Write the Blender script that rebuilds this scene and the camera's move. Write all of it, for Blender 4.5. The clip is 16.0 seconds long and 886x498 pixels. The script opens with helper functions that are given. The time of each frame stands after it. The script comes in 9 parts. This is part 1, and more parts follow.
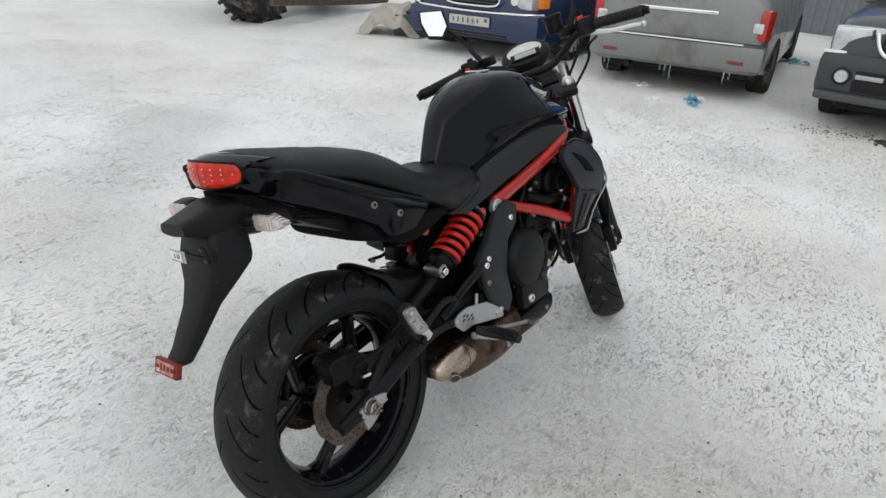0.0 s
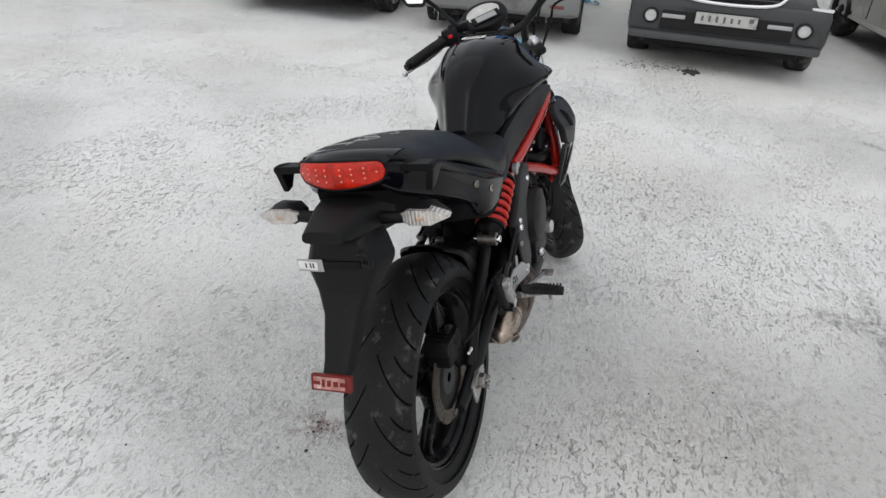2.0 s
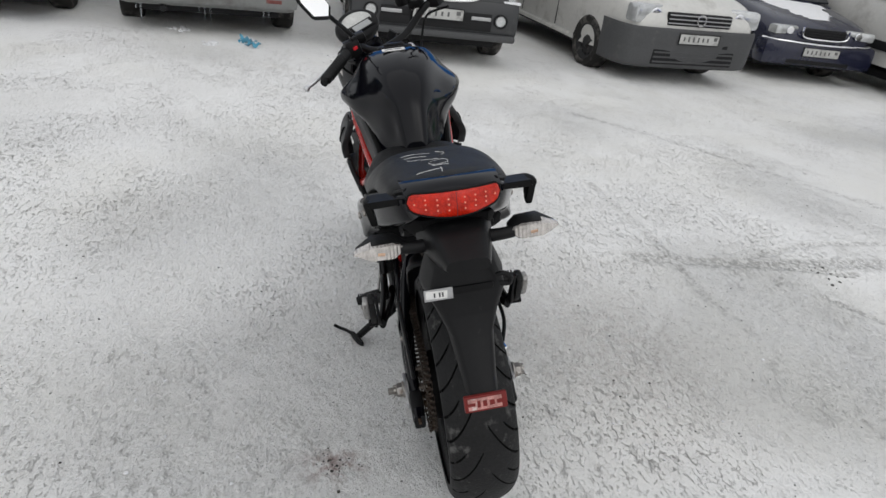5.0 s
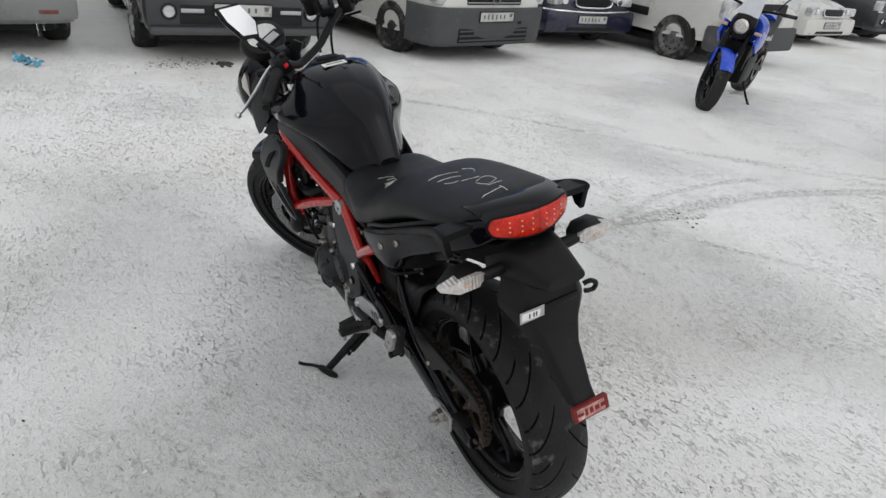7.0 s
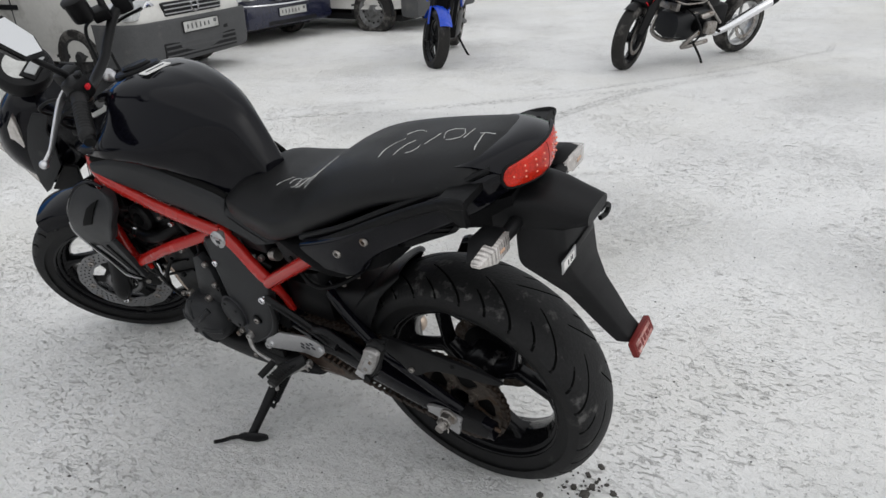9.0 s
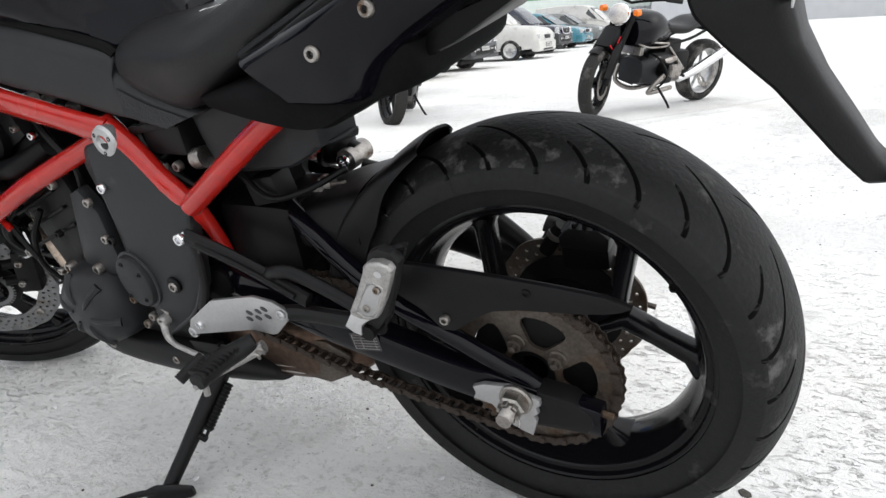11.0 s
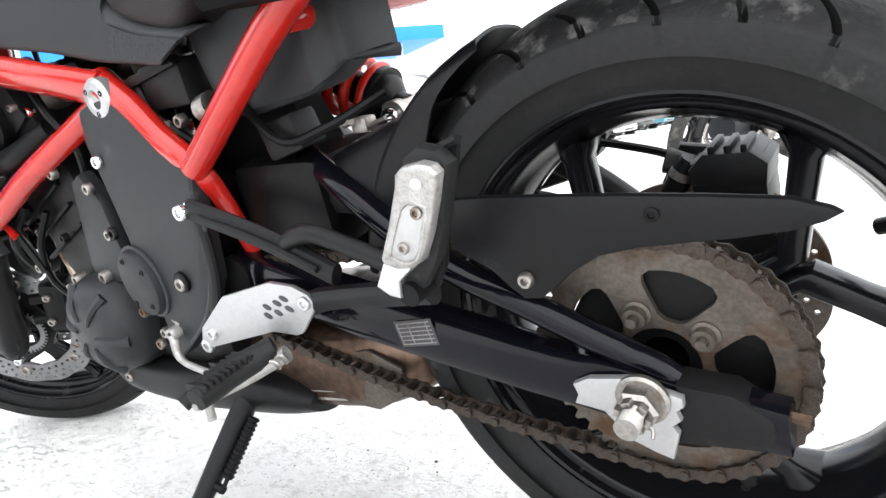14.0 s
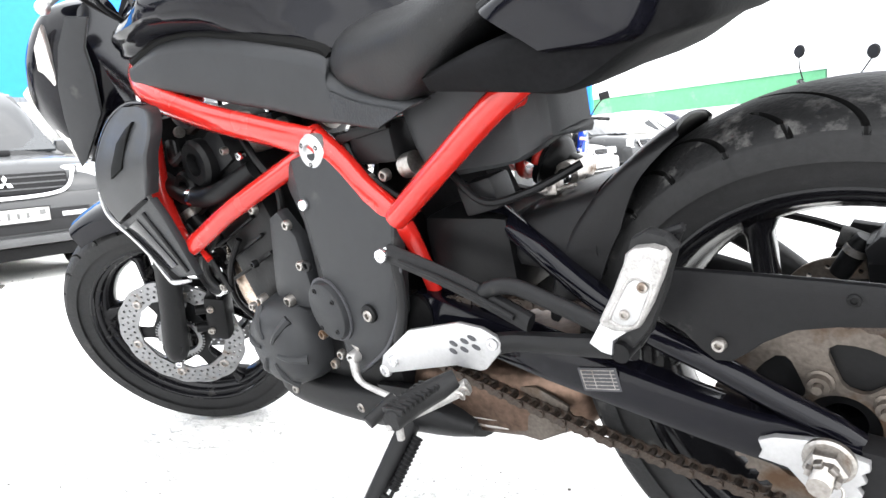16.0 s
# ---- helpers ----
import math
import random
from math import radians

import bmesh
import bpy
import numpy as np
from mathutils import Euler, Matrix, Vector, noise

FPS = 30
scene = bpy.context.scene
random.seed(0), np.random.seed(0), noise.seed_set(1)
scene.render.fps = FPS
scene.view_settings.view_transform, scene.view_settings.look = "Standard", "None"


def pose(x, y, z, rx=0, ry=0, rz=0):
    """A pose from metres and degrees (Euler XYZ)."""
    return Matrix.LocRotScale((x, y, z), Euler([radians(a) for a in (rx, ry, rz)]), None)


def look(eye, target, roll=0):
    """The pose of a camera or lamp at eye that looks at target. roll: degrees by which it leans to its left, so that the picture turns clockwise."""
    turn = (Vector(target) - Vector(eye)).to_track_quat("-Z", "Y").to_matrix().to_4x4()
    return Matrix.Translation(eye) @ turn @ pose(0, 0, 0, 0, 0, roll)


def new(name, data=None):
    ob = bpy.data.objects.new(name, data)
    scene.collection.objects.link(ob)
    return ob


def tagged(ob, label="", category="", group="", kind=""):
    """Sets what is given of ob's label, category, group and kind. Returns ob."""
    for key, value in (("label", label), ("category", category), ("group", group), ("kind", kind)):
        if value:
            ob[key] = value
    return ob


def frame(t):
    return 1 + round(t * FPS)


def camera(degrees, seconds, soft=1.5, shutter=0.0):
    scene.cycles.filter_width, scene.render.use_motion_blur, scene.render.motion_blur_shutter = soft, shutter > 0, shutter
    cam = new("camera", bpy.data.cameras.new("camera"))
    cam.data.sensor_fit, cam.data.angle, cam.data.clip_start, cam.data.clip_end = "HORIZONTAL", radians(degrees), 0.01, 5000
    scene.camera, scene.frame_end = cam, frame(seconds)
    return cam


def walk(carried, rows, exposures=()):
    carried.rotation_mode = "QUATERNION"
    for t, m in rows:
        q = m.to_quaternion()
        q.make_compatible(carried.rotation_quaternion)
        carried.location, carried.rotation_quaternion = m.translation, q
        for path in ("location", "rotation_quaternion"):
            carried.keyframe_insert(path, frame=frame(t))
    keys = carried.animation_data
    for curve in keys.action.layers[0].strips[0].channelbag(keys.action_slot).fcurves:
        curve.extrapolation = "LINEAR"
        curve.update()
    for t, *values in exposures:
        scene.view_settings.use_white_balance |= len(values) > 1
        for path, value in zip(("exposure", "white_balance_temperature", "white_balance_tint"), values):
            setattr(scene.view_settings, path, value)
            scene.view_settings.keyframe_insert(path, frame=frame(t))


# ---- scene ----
cam = camera(66.8, 16.0, soft=1.5)
PATH = [
    (0, (-0.9194, -0.9409, 1.4012), (0.5771, 0.123, 0.4899), 2.4),
    (0.5, (-1.0137, -0.8333, 1.3981), (0.5289, 0.1189, 0.4418), 1.6),
    (1, (-1.0353, -0.6632, 1.4124), (0.5125, 0.2327, 0.41), 0.9),
    (1.5, (-1.1121, -0.5094, 1.4145), (0.5402, 0.1927, 0.4243), 3.1),
    (2, (-1.2279, -0.3362, 1.4288), (0.4889, 0.1476, 0.4182), 3.2),
    (2.5, (-1.2659, -0.2122, 1.434), (0.5053, 0.125, 0.4582), 4.8),
    (3, (-1.273, -0.0666, 1.435), (0.5084, 0.1937, 0.4561), 4.3),
    (3.5, (-1.3253, 0.0779, 1.4442), (0.4879, 0.1168, 0.4889), 5.3),
    (4, (-1.393, 0.2398, 1.4493), (0.3997, 0.0707, 0.4705), 5.0),
    (4.5, (-1.3612, 0.3792, 1.4422), (0.4192, 0.0594, 0.4776), 6.9),
    (5, (-1.2997, 0.4899, 1.436), (0.45, 0.0174, 0.4766), 7.8),
    (5.2, (-1.2864, 0.5381, 1.4401), (0.4438, -0.0154, 0.4899), 8.2),
    (7.3, (-0.9768, 1.0291, 1.4196), (0.45, -0.1097, 0.4858), 4.7),
    (7.5, (-0.9389, 1.0721, 1.4083), (0.4162, -0.1486, 0.4725), 3.3),
    (8, (-0.8692, 1.1654, 1.3848), (0.3065, -0.2337, 0.4551), 0.8),
    (8.5, (-0.7441, 1.1982, 1.3458), (0.329, -0.2952, 0.4407), 0.1),
    (8.7, (-0.6826, 1.1869, 1.3253), (0.3352, -0.327, 0.3905), -0.9),
    (10.8, (-0.2583, 0.8989, 0.7933), (0.6263, -0.8343, 0.1486), -2.8),
    (11, (-0.245, 0.861, 0.739), (0.6478, -0.8702, 0.0984), -3.2),
    (11.5, (-0.2111, 0.7841, 0.616), (0.6908, -0.9768, 0.081), -5.1),
    (12, (-0.1917, 0.7216, 0.5361), (0.7493, -1.0393, 0.0707), -6.1),
    (12.5, (-0.1845, 0.6785, 0.5012), (0.78, -1.0824, 0.0881), -5.9),
    (13, (-0.1753, 0.6488, 0.4869), (0.903, -1.0496, 0.0953), -7.6),
    (13.5, (-0.165, 0.6509, 0.4992), (0.9297, -1.0383, 0.1097), -7.0),
    (14, (-0.1445, 0.6724, 0.5258), (0.9881, -1.0004, 0.1763), -6.7),
    (14.5, (-0.1209, 0.7062, 0.5484), (1.0762, -0.9276, 0.2368), -7.0),
    (15, (-0.1035, 0.737, 0.5627), (1.1511, -0.8579, 0.2696), -6.6),
    (15.5, (-0.0933, 0.7646, 0.5709), (1.1972, -0.8026, 0.2921), -5.9),
    (16, (-0.0912, 0.8108, 0.5955), (1.2105, -0.7462, 0.3034), -4.6),
]
EXPOSURES = [(0, 0.02), (3.5, -0.12), (8.7, -0.08), (10.8, 0.5), (11.5, 1.0), (12.5, 1.5), (13.5, 1.75), (14.5, 2.04), (16, 2.33)]
walk(cam, [(t, look(eye, target, roll)) for t, eye, target, roll in PATH], EXPOSURES)
from mathutils.bvhtree import BVHTree


# ---- light ----
world = bpy.data.worlds.new("overcast_sky")
scene.world = world
world.use_nodes = True
wn, wl = world.node_tree.nodes, world.node_tree.links
sky = wn.new("ShaderNodeTexSky")
sky.sky_type, sky.sun_disc = "NISHITA", False
sky.sun_elevation, sky.sun_rotation = radians(38), radians(250)
sky.air_density, sky.dust_density = 1.0, 4.0
grey = wn.new("ShaderNodeHueSaturation")
grey.inputs["Saturation"].default_value = 0.12
cloud = wn.new("ShaderNodeMix")
cloud.data_type = "RGBA"
cloud.inputs[0].default_value = 0.72
cloud.inputs[7].default_value = (8.6, 8.9, 9.3, 1)
wl.new(sky.outputs[0], grey.inputs["Color"])
wl.new(grey.outputs[0], cloud.inputs[6])
wl.new(cloud.outputs[2], wn["Background"].inputs["Color"])
wn["Background"].inputs["Strength"].default_value = 0.095
sun = new("sun", bpy.data.lights.new("sun", "SUN"))
sun.data.energy, sun.data.angle, sun.data.color = 0.7, radians(115), (1.0, 0.98, 0.95)
sun.matrix_world = look((-4, 3, 9), (0, 0, 0))


# ---- materials ----
def material(name, colour, rough=0.5, metal=0.0, vary=0.15, size=30.0, bump=0.0, bump_size=200.0, coat=0.0, dirt=None, dirt_amount=0.5, dirt_size=9.0, spec=0.25):
    """A surface with fine and coarse variation of colour and gloss, relief, and an optional layer of dirt in patches."""
    m = bpy.data.materials.new(name)
    m.use_nodes = True
    n, l = m.node_tree.nodes, m.node_tree.links
    b = n["Principled BSDF"]
    b.inputs["Metallic"].default_value = metal
    b.inputs["Coat Weight"].default_value = coat
    b.inputs["Coat Roughness"].default_value = 0.06
    b.inputs["Specular IOR Level"].default_value = spec
    co = n.new("ShaderNodeTexCoord")
    big, fine = n.new("ShaderNodeTexNoise"), n.new("ShaderNodeTexNoise")
    for tex, scale in ((big, size), (fine, size * 9)):
        tex.inputs["Scale"].default_value, tex.inputs["Detail"].default_value = scale, 4
        l.new(co.outputs["Object"], tex.inputs["Vector"])
    mix = n.new("ShaderNodeMath")
    mix.operation = "MULTIPLY_ADD"
    mix.inputs[1].default_value = 0.5
    l.new(fine.outputs[0], mix.inputs[0])
    half = n.new("ShaderNodeMath")
    half.operation = "MULTIPLY"
    half.inputs[1].default_value = 0.5
    l.new(big.outputs[0], half.inputs[0])
    l.new(half.outputs[0], mix.inputs[2])
    ramp = n.new("ShaderNodeValToRGB")
    ramp.color_ramp.elements[0].position, ramp.color_ramp.elements[1].position = 0.35, 0.65
    ramp.color_ramp.elements[0].color = (*[c * (1 - vary) for c in colour], 1)
    ramp.color_ramp.elements[1].color = (*[min(1, c * (1 + vary)) for c in colour], 1)
    l.new(mix.outputs[0], ramp.inputs[0])
    out = ramp.outputs[0]
    rr = n.new("ShaderNodeMapRange")
    rr.inputs[3].default_value, rr.inputs[4].default_value = max(0.03, rough - 0.1), min(1, rough + 0.1)
    l.new(big.outputs[0], rr.inputs[0])
    rough_out = rr.outputs[0]
    if dirt:
        patch = n.new("ShaderNodeTexNoise")
        patch.inputs["Scale"].default_value, patch.inputs["Detail"].default_value, patch.inputs["Roughness"].default_value = dirt_size, 7, 0.65
        l.new(co.outputs["Object"], patch.inputs["Vector"])
        cut = n.new("ShaderNodeValToRGB")
        cut.color_ramp.elements[0].position, cut.color_ramp.elements[1].position = 0.62 - 0.25 * dirt_amount, 0.75 - 0.18 * dirt_amount
        l.new(patch.outputs[0], cut.inputs[0])
        over = n.new("ShaderNodeMix")
        over.data_type = "RGBA"
        over.inputs[7].default_value = (*dirt, 1)
        l.new(cut.outputs[0], over.inputs[0])
        l.new(out, over.inputs[6])
        out = over.outputs[2]
        rm = n.new("ShaderNodeMix")
        rm.inputs[3].default_value = 0.85
        l.new(cut.outputs[0], rm.inputs[0])
        l.new(rough_out, rm.inputs[2])
        rough_out = rm.outputs[0]
    l.new(out, b.inputs["Base Color"])
    l.new(rough_out, b.inputs["Roughness"])
    if bump:
        grain = n.new("ShaderNodeTexNoise")
        grain.inputs["Scale"].default_value, grain.inputs["Detail"].default_value = bump_size, 5
        l.new(co.outputs["Object"], grain.inputs["Vector"])
        bp = n.new("ShaderNodeBump")
        bp.inputs["Strength"].default_value, bp.inputs["Distance"].default_value = bump, 0.002
        l.new(grain.outputs[0], bp.inputs["Height"])
        l.new(bp.outputs[0], b.inputs["Normal"])
    return m


def clear(name, colour, rough=0.04, weight=1.0):
    m = bpy.data.materials.new(name)
    m.use_nodes = True
    b = m.node_tree.nodes["Principled BSDF"]
    b.inputs["Base Color"].default_value = (*colour, 1)
    b.inputs["Transmission Weight"].default_value, b.inputs["Roughness"].default_value = weight, rough
    b.inputs["IOR"].default_value = 1.45
    return m


RUBBER = material("tyre_rubber", (0.010, 0.010, 0.0104), 0.55, vary=0.3, size=14, bump=0.3, bump_size=260, dirt=(0.08, 0.078, 0.075), dirt_amount=0.05, dirt_size=11)
TREAD = material("caked_tread_rubber", (0.009, 0.009, 0.0094), 0.6, vary=0.35, size=14, bump=0.6, bump_size=160, dirt=(0.10, 0.098, 0.095), dirt_amount=0.2, dirt_size=26)
# Clean rubber of the grooves, blackened further to hold their shade.
GROOVE = material("shaded_groove_black", (0.004, 0.004, 0.004), 0.7, vary=0.2, size=30, spec=0.1)
DISC_STEEL = material("brake_disc_steel", (0.26, 0.26, 0.265), 0.4, 1.0, vary=0.12, size=40, dirt=(0.22, 0.18, 0.15), dirt_amount=0.15, dirt_size=30)
CAST_ALLOY = material("scuffed_cast_alloy", (0.41, 0.40, 0.39), 0.5, 0.8, vary=0.25, size=60, bump=0.6, bump_size=90, dirt=(0.25, 0.24, 0.23), dirt_amount=0.35, dirt_size=40)
GRIP = material("pebbled_grip_plastic", (0.020, 0.021, 0.023), 0.5, vary=0.3, size=60, bump=1.0, bump_size=260)
OLD_RUBBER = material("old_tyre_rubber", (0.022, 0.021, 0.02), 0.8, vary=0.3, size=9, bump=0.3, dirt=(0.16, 0.15, 0.14), dirt_amount=0.5, dirt_size=6)
GLOSS_BLACK = material("gloss_black_paint", (0.003, 0.003, 0.005), 0.08, vary=0.1, size=5, coat=0.06, spec=0.2)
WHEEL_BLACK = material("black_wheel_paint", (0.005, 0.005, 0.006), 0.2, vary=0.15, size=12, coat=0.04, spec=0.2, dirt=(0.05, 0.048, 0.045), dirt_amount=0.1, dirt_size=16)
MATT_BLACK = material("matt_black_plastic", (0.0060, 0.0060, 0.0066), 0.44, vary=0.2, size=18, spec=0.2, bump=0.15, bump_size=500, dirt=(0.045, 0.044, 0.042), dirt_amount=-0.12, dirt_size=30)
DULL_BLACK = material("dull_black_underside", (0.006, 0.006, 0.0065), 0.75, vary=0.3, size=20, bump=0.2, spec=0.06)
DEEP_BLACK = material("black_engine_parts", (0.004, 0.004, 0.0044), 0.42, vary=0.3, size=22, bump=0.2, bump_size=120, spec=0.16)
PANEL_GREY = material("dark_grey_plastic", (0.0205, 0.0213, 0.023), 0.45, vary=0.1, size=8, spec=0.25, bump=0.2, bump_size=700, dirt=(0.075, 0.073, 0.07), dirt_amount=-0.05, dirt_size=12)
SEAT_VINYL = material("black_seat_vinyl", (0.006, 0.006, 0.0066), 0.45, vary=0.15, size=14, spec=0.3, bump=0.3, bump_size=420, dirt=(0.05, 0.05, 0.05), dirt_amount=-0.1, dirt_size=25)
RED_PAINT = material("red_frame_paint", (0.40, 0.013, 0.009), 0.24, vary=0.12, size=9, coat=0.7, dirt=(0.12, 0.05, 0.04), dirt_amount=-0.05, dirt_size=18)
RED_SPRING = material("red_spring_paint", (0.5, 0.018, 0.01), 0.35, vary=0.15, size=30, coat=0.3, dirt=(0.08, 0.04, 0.03), dirt_amount=0.0, dirt_size=30)
ALLOY = material("brushed_aluminium", (0.68, 0.68, 0.69), 0.38, 1.0, vary=0.06, size=20, bump=0.15, bump_size=300, dirt=(0.42, 0.41, 0.4), dirt_amount=0.0, dirt_size=20)
PALE_ALLOY = material("anodised_aluminium", (0.47, 0.47, 0.475), 0.42, 0.8, vary=0.08, size=25, dirt=(0.36, 0.35, 0.34), dirt_amount=0.1, dirt_size=20)
CHROME = material("chrome", (0.8, 0.8, 0.82), 0.12, 1.0, vary=0.05, size=20)
STEEL = material("worn_steel", (0.36, 0.34, 0.32), 0.42, 1.0, vary=0.25, size=30, dirt=(0.16, 0.10, 0.06), dirt_amount=0.35, dirt_size=28)
RUSTY = material("rusty_steel", (0.125, 0.108, 0.094), 0.48, 0.8, vary=0.3, size=24, bump=0.3, dirt=(0.105, 0.066, 0.042), dirt_amount=0.5, dirt_size=16)
CHAIN_STEEL = material("oiled_chain_steel", (0.075, 0.062, 0.054), 0.45, 0.85, vary=0.35, size=60, dirt=(0.05, 0.03, 0.02), dirt_amount=0.5, dirt_size=60)
BURNT_STEEL = material("heat_browned_steel", (0.12, 0.08, 0.06), 0.34, 0.9, vary=0.4, size=12, bump=0.15, dirt=(0.035, 0.02, 0.014), dirt_amount=0.55, dirt_size=7)
EXHAUST = material("stained_steel_silencer", (0.44, 0.36, 0.295), 0.27, 1.0, vary=0.25, size=14, bump=0.1, dirt=(0.16, 0.085, 0.045), dirt_amount=0.3, dirt_size=8)
MIRROR = material("mirror_glass", (0.9, 0.9, 0.9), 0.03, 1.0, vary=0.01)
RED_LENS = material("red_lens", (0.52, 0.018, 0.006), 0.10, vary=0.45, size=45, bump=0.9, bump_size=110, coat=0.3)
RED_BEAD = material("red_led_reflector", (1.0, 0.27, 0.17), 0.12, 0.2, vary=0.1, coat=1.0)
CLEAR_LENS = material("clear_ribbed_lens", (0.62, 0.585, 0.555), 0.15, 0.55, vary=0.3, size=70, coat=0.6)
AMBER = material("amber_bulb", (0.52, 0.33, 0.22), 0.2, vary=0.2, coat=0.8)
wave = CLEAR_LENS.node_tree.nodes.new("ShaderNodeTexWave")
wave.bands_direction = "Y"
wave.inputs["Scale"].default_value, wave.inputs["Distortion"].default_value = 42, 0.8
rib = CLEAR_LENS.node_tree.nodes.new("ShaderNodeBump")
rib.inputs["Strength"].default_value, rib.inputs["Distance"].default_value = 0.35, 0.003
where = CLEAR_LENS.node_tree.nodes.new("ShaderNodeTexCoord")
CLEAR_LENS.node_tree.links.new(where.outputs["Object"], wave.inputs["Vector"])
CLEAR_LENS.node_tree.links.new(wave.outputs[0], rib.inputs["Height"])
CLEAR_LENS.node_tree.links.new(rib.outputs[0], CLEAR_LENS.node_tree.nodes["Principled BSDF"].inputs["Normal"])
ORANGE_LENS = material("orange_indicator_lens", (0.85, 0.20, 0.02), 0.2, vary=0.15, size=60, coat=0.6)
CHALK = material("white_chalk_marking", (0.6, 0.6, 0.58), 0.9, vary=0.3, size=200)
WHITE = material("white_sticker", (0.75, 0.74, 0.72), 0.5, vary=0.1, size=40)
INK = material("dark_print", (0.05, 0.05, 0.055), 0.6, vary=0.1)
RED_INK = material("red_print", (0.16, 0.018, 0.016), 0.5, vary=0.2, size=60)
PINK_PAPER = material("red_stained_paper", (0.46, 0.22, 0.20), 0.6, vary=0.5, size=60, dirt=(0.62, 0.55, 0.52), dirt_amount=0.35, dirt_size=70)
RED_PLASTIC = material("red_switch", (0.6, 0.02, 0.03), 0.4, vary=0.1)
GLASS_DARK = material("dark_window_glass", (0.03, 0.034, 0.038), 0.06, vary=0.1, size=3, spec=0.7)
DIAL = material("pale_dial_face", (0.55, 0.55, 0.53), 0.25, vary=0.15, size=40, coat=0.5)
SCREEN = material("grey_display", (0.35, 0.36, 0.36), 0.2, vary=0.1, size=10, coat=0.6)


# ---- mesh tools ----
def part(name, bm, mat, parent=None, label="", angle=38):
    bmesh.ops.remove_doubles(bm, verts=bm.verts, dist=1e-6)
    bmesh.ops.recalc_face_normals(bm, faces=bm.faces)
    me = bpy.data.meshes.new(name)
    bm.to_mesh(me)
    bm.free()
    me.materials.append(mat)
    for p in me.polygons:
        p.use_smooth = True
    me.set_sharp_from_angle(angle=radians(angle))
    ob = new(name, me)
    ob.parent = parent
    if label:
        tagged(ob, label)
    return ob


def thing(name, label, category, m=None, group="", kind=""):
    ob = tagged(new(name), label, category, group, kind)
    if m is not None:
        ob.matrix_world = m
    return ob


def bm_new():
    return bmesh.new()


def moved(bm, m):
    bm.transform(m)
    return bm


def add(bm, other):
    me = bpy.data.meshes.new("tmp")
    other.to_mesh(me)
    other.free()
    bm.from_mesh(me)
    bpy.data.meshes.remove(me)
    return bm


def smooth_path(pts, n=6):
    """Catmull-Rom through the points."""
    p = [Vector(q) for q in pts]
    if len(p) < 3:
        return p
    out = []
    for i in range(len(p) - 1):
        a, b, c, d = p[max(i - 1, 0)], p[i], p[i + 1], p[min(i + 2, len(p) - 1)]
        for k in range(n):
            t = k / n
            out.append(0.5 * ((2 * b) + (c - a) * t + (2 * a - 5 * b + 4 * c - d) * t * t + (3 * b - a - 3 * c + d) * t**3))
    out.append(p[-1])
    return out


def tube(pts, r, seg=12, n=6, flat=1.0, up=(0, 0, 1), smooth=True):
    """A round or flattened bar along a path; r may be one radius or one for each point given."""
    path = smooth_path(pts, n) if smooth else [Vector(q) for q in pts]
    rs = [r] * len(path) if not isinstance(r, (list, tuple)) else list(np.interp(np.linspace(0, len(r) - 1, len(path)), range(len(r)), r))
    bm, rings, last = bm_new(), [], None
    for i, q in enumerate(path):
        d = (path[min(i + 1, len(path) - 1)] - path[max(i - 1, 0)]).normalized()
        u = last if last is not None else Vector(up)
        if abs(u.dot(d)) > 0.98:
            u = Vector((1, 0, 0)) if abs(d.x) < 0.9 else Vector((0, 1, 0))
        u = (u - d * u.dot(d)).normalized()
        last = u
        v = d.cross(u)
        rings.append([bm.verts.new(q + (u * math.cos(a) + v * math.sin(a) * flat) * rs[i]) for a in np.linspace(0, 2 * math.pi, seg, endpoint=False)])
    for a, b in zip(rings, rings[1:]):
        for k in range(seg):
            bm.faces.new((a[k], a[(k + 1) % seg], b[(k + 1) % seg], b[k]))
    bm.faces.new(rings[0][::-1])
    bm.faces.new(rings[-1])
    return bm


def box(c, s, bevel=0.004, m=None, seg=2):
    bm = bm_new()
    bmesh.ops.create_cube(bm, size=1)
    bm.transform(Matrix.Diagonal((*s, 1)))
    if bevel:
        bmesh.ops.bevel(bm, geom=bm.edges[:], offset=min(bevel, min(s) * 0.45), segments=seg, affect="EDGES", profile=0.6)
    bm.transform(Matrix.Translation(c) @ (m or Matrix()))
    return bm


def plate(outline, y0, y1, bevel=0.003, slope=None, seg=2):
    """A flat part with an outline in x and z, from y0 to y1; slope(x, z) bends it sideways."""
    bm = bm_new()
    lo = [bm.verts.new((x, y0, z)) for x, z in outline]
    bm.faces.new(lo)
    geom = bmesh.ops.extrude_face_region(bm, geom=bm.faces[:])
    for v in geom["geom"]:
        if isinstance(v, bmesh.types.BMVert):
            v.co.y = y1
    bmesh.ops.recalc_face_normals(bm, faces=bm.faces)
    if bevel:
        rim = [e for e in bm.edges if abs(e.verts[0].co.y - e.verts[1].co.y) < 1e-6]
        bmesh.ops.bevel(bm, geom=rim, offset=bevel, segments=seg, affect="EDGES", profile=0.6)
    if slope:
        bmesh.ops.triangulate(bm, faces=[f for f in bm.faces if len(f.verts) > 4])
        for v in bm.verts:
            v.co.y += slope(v.co.x, v.co.z)
    return bm


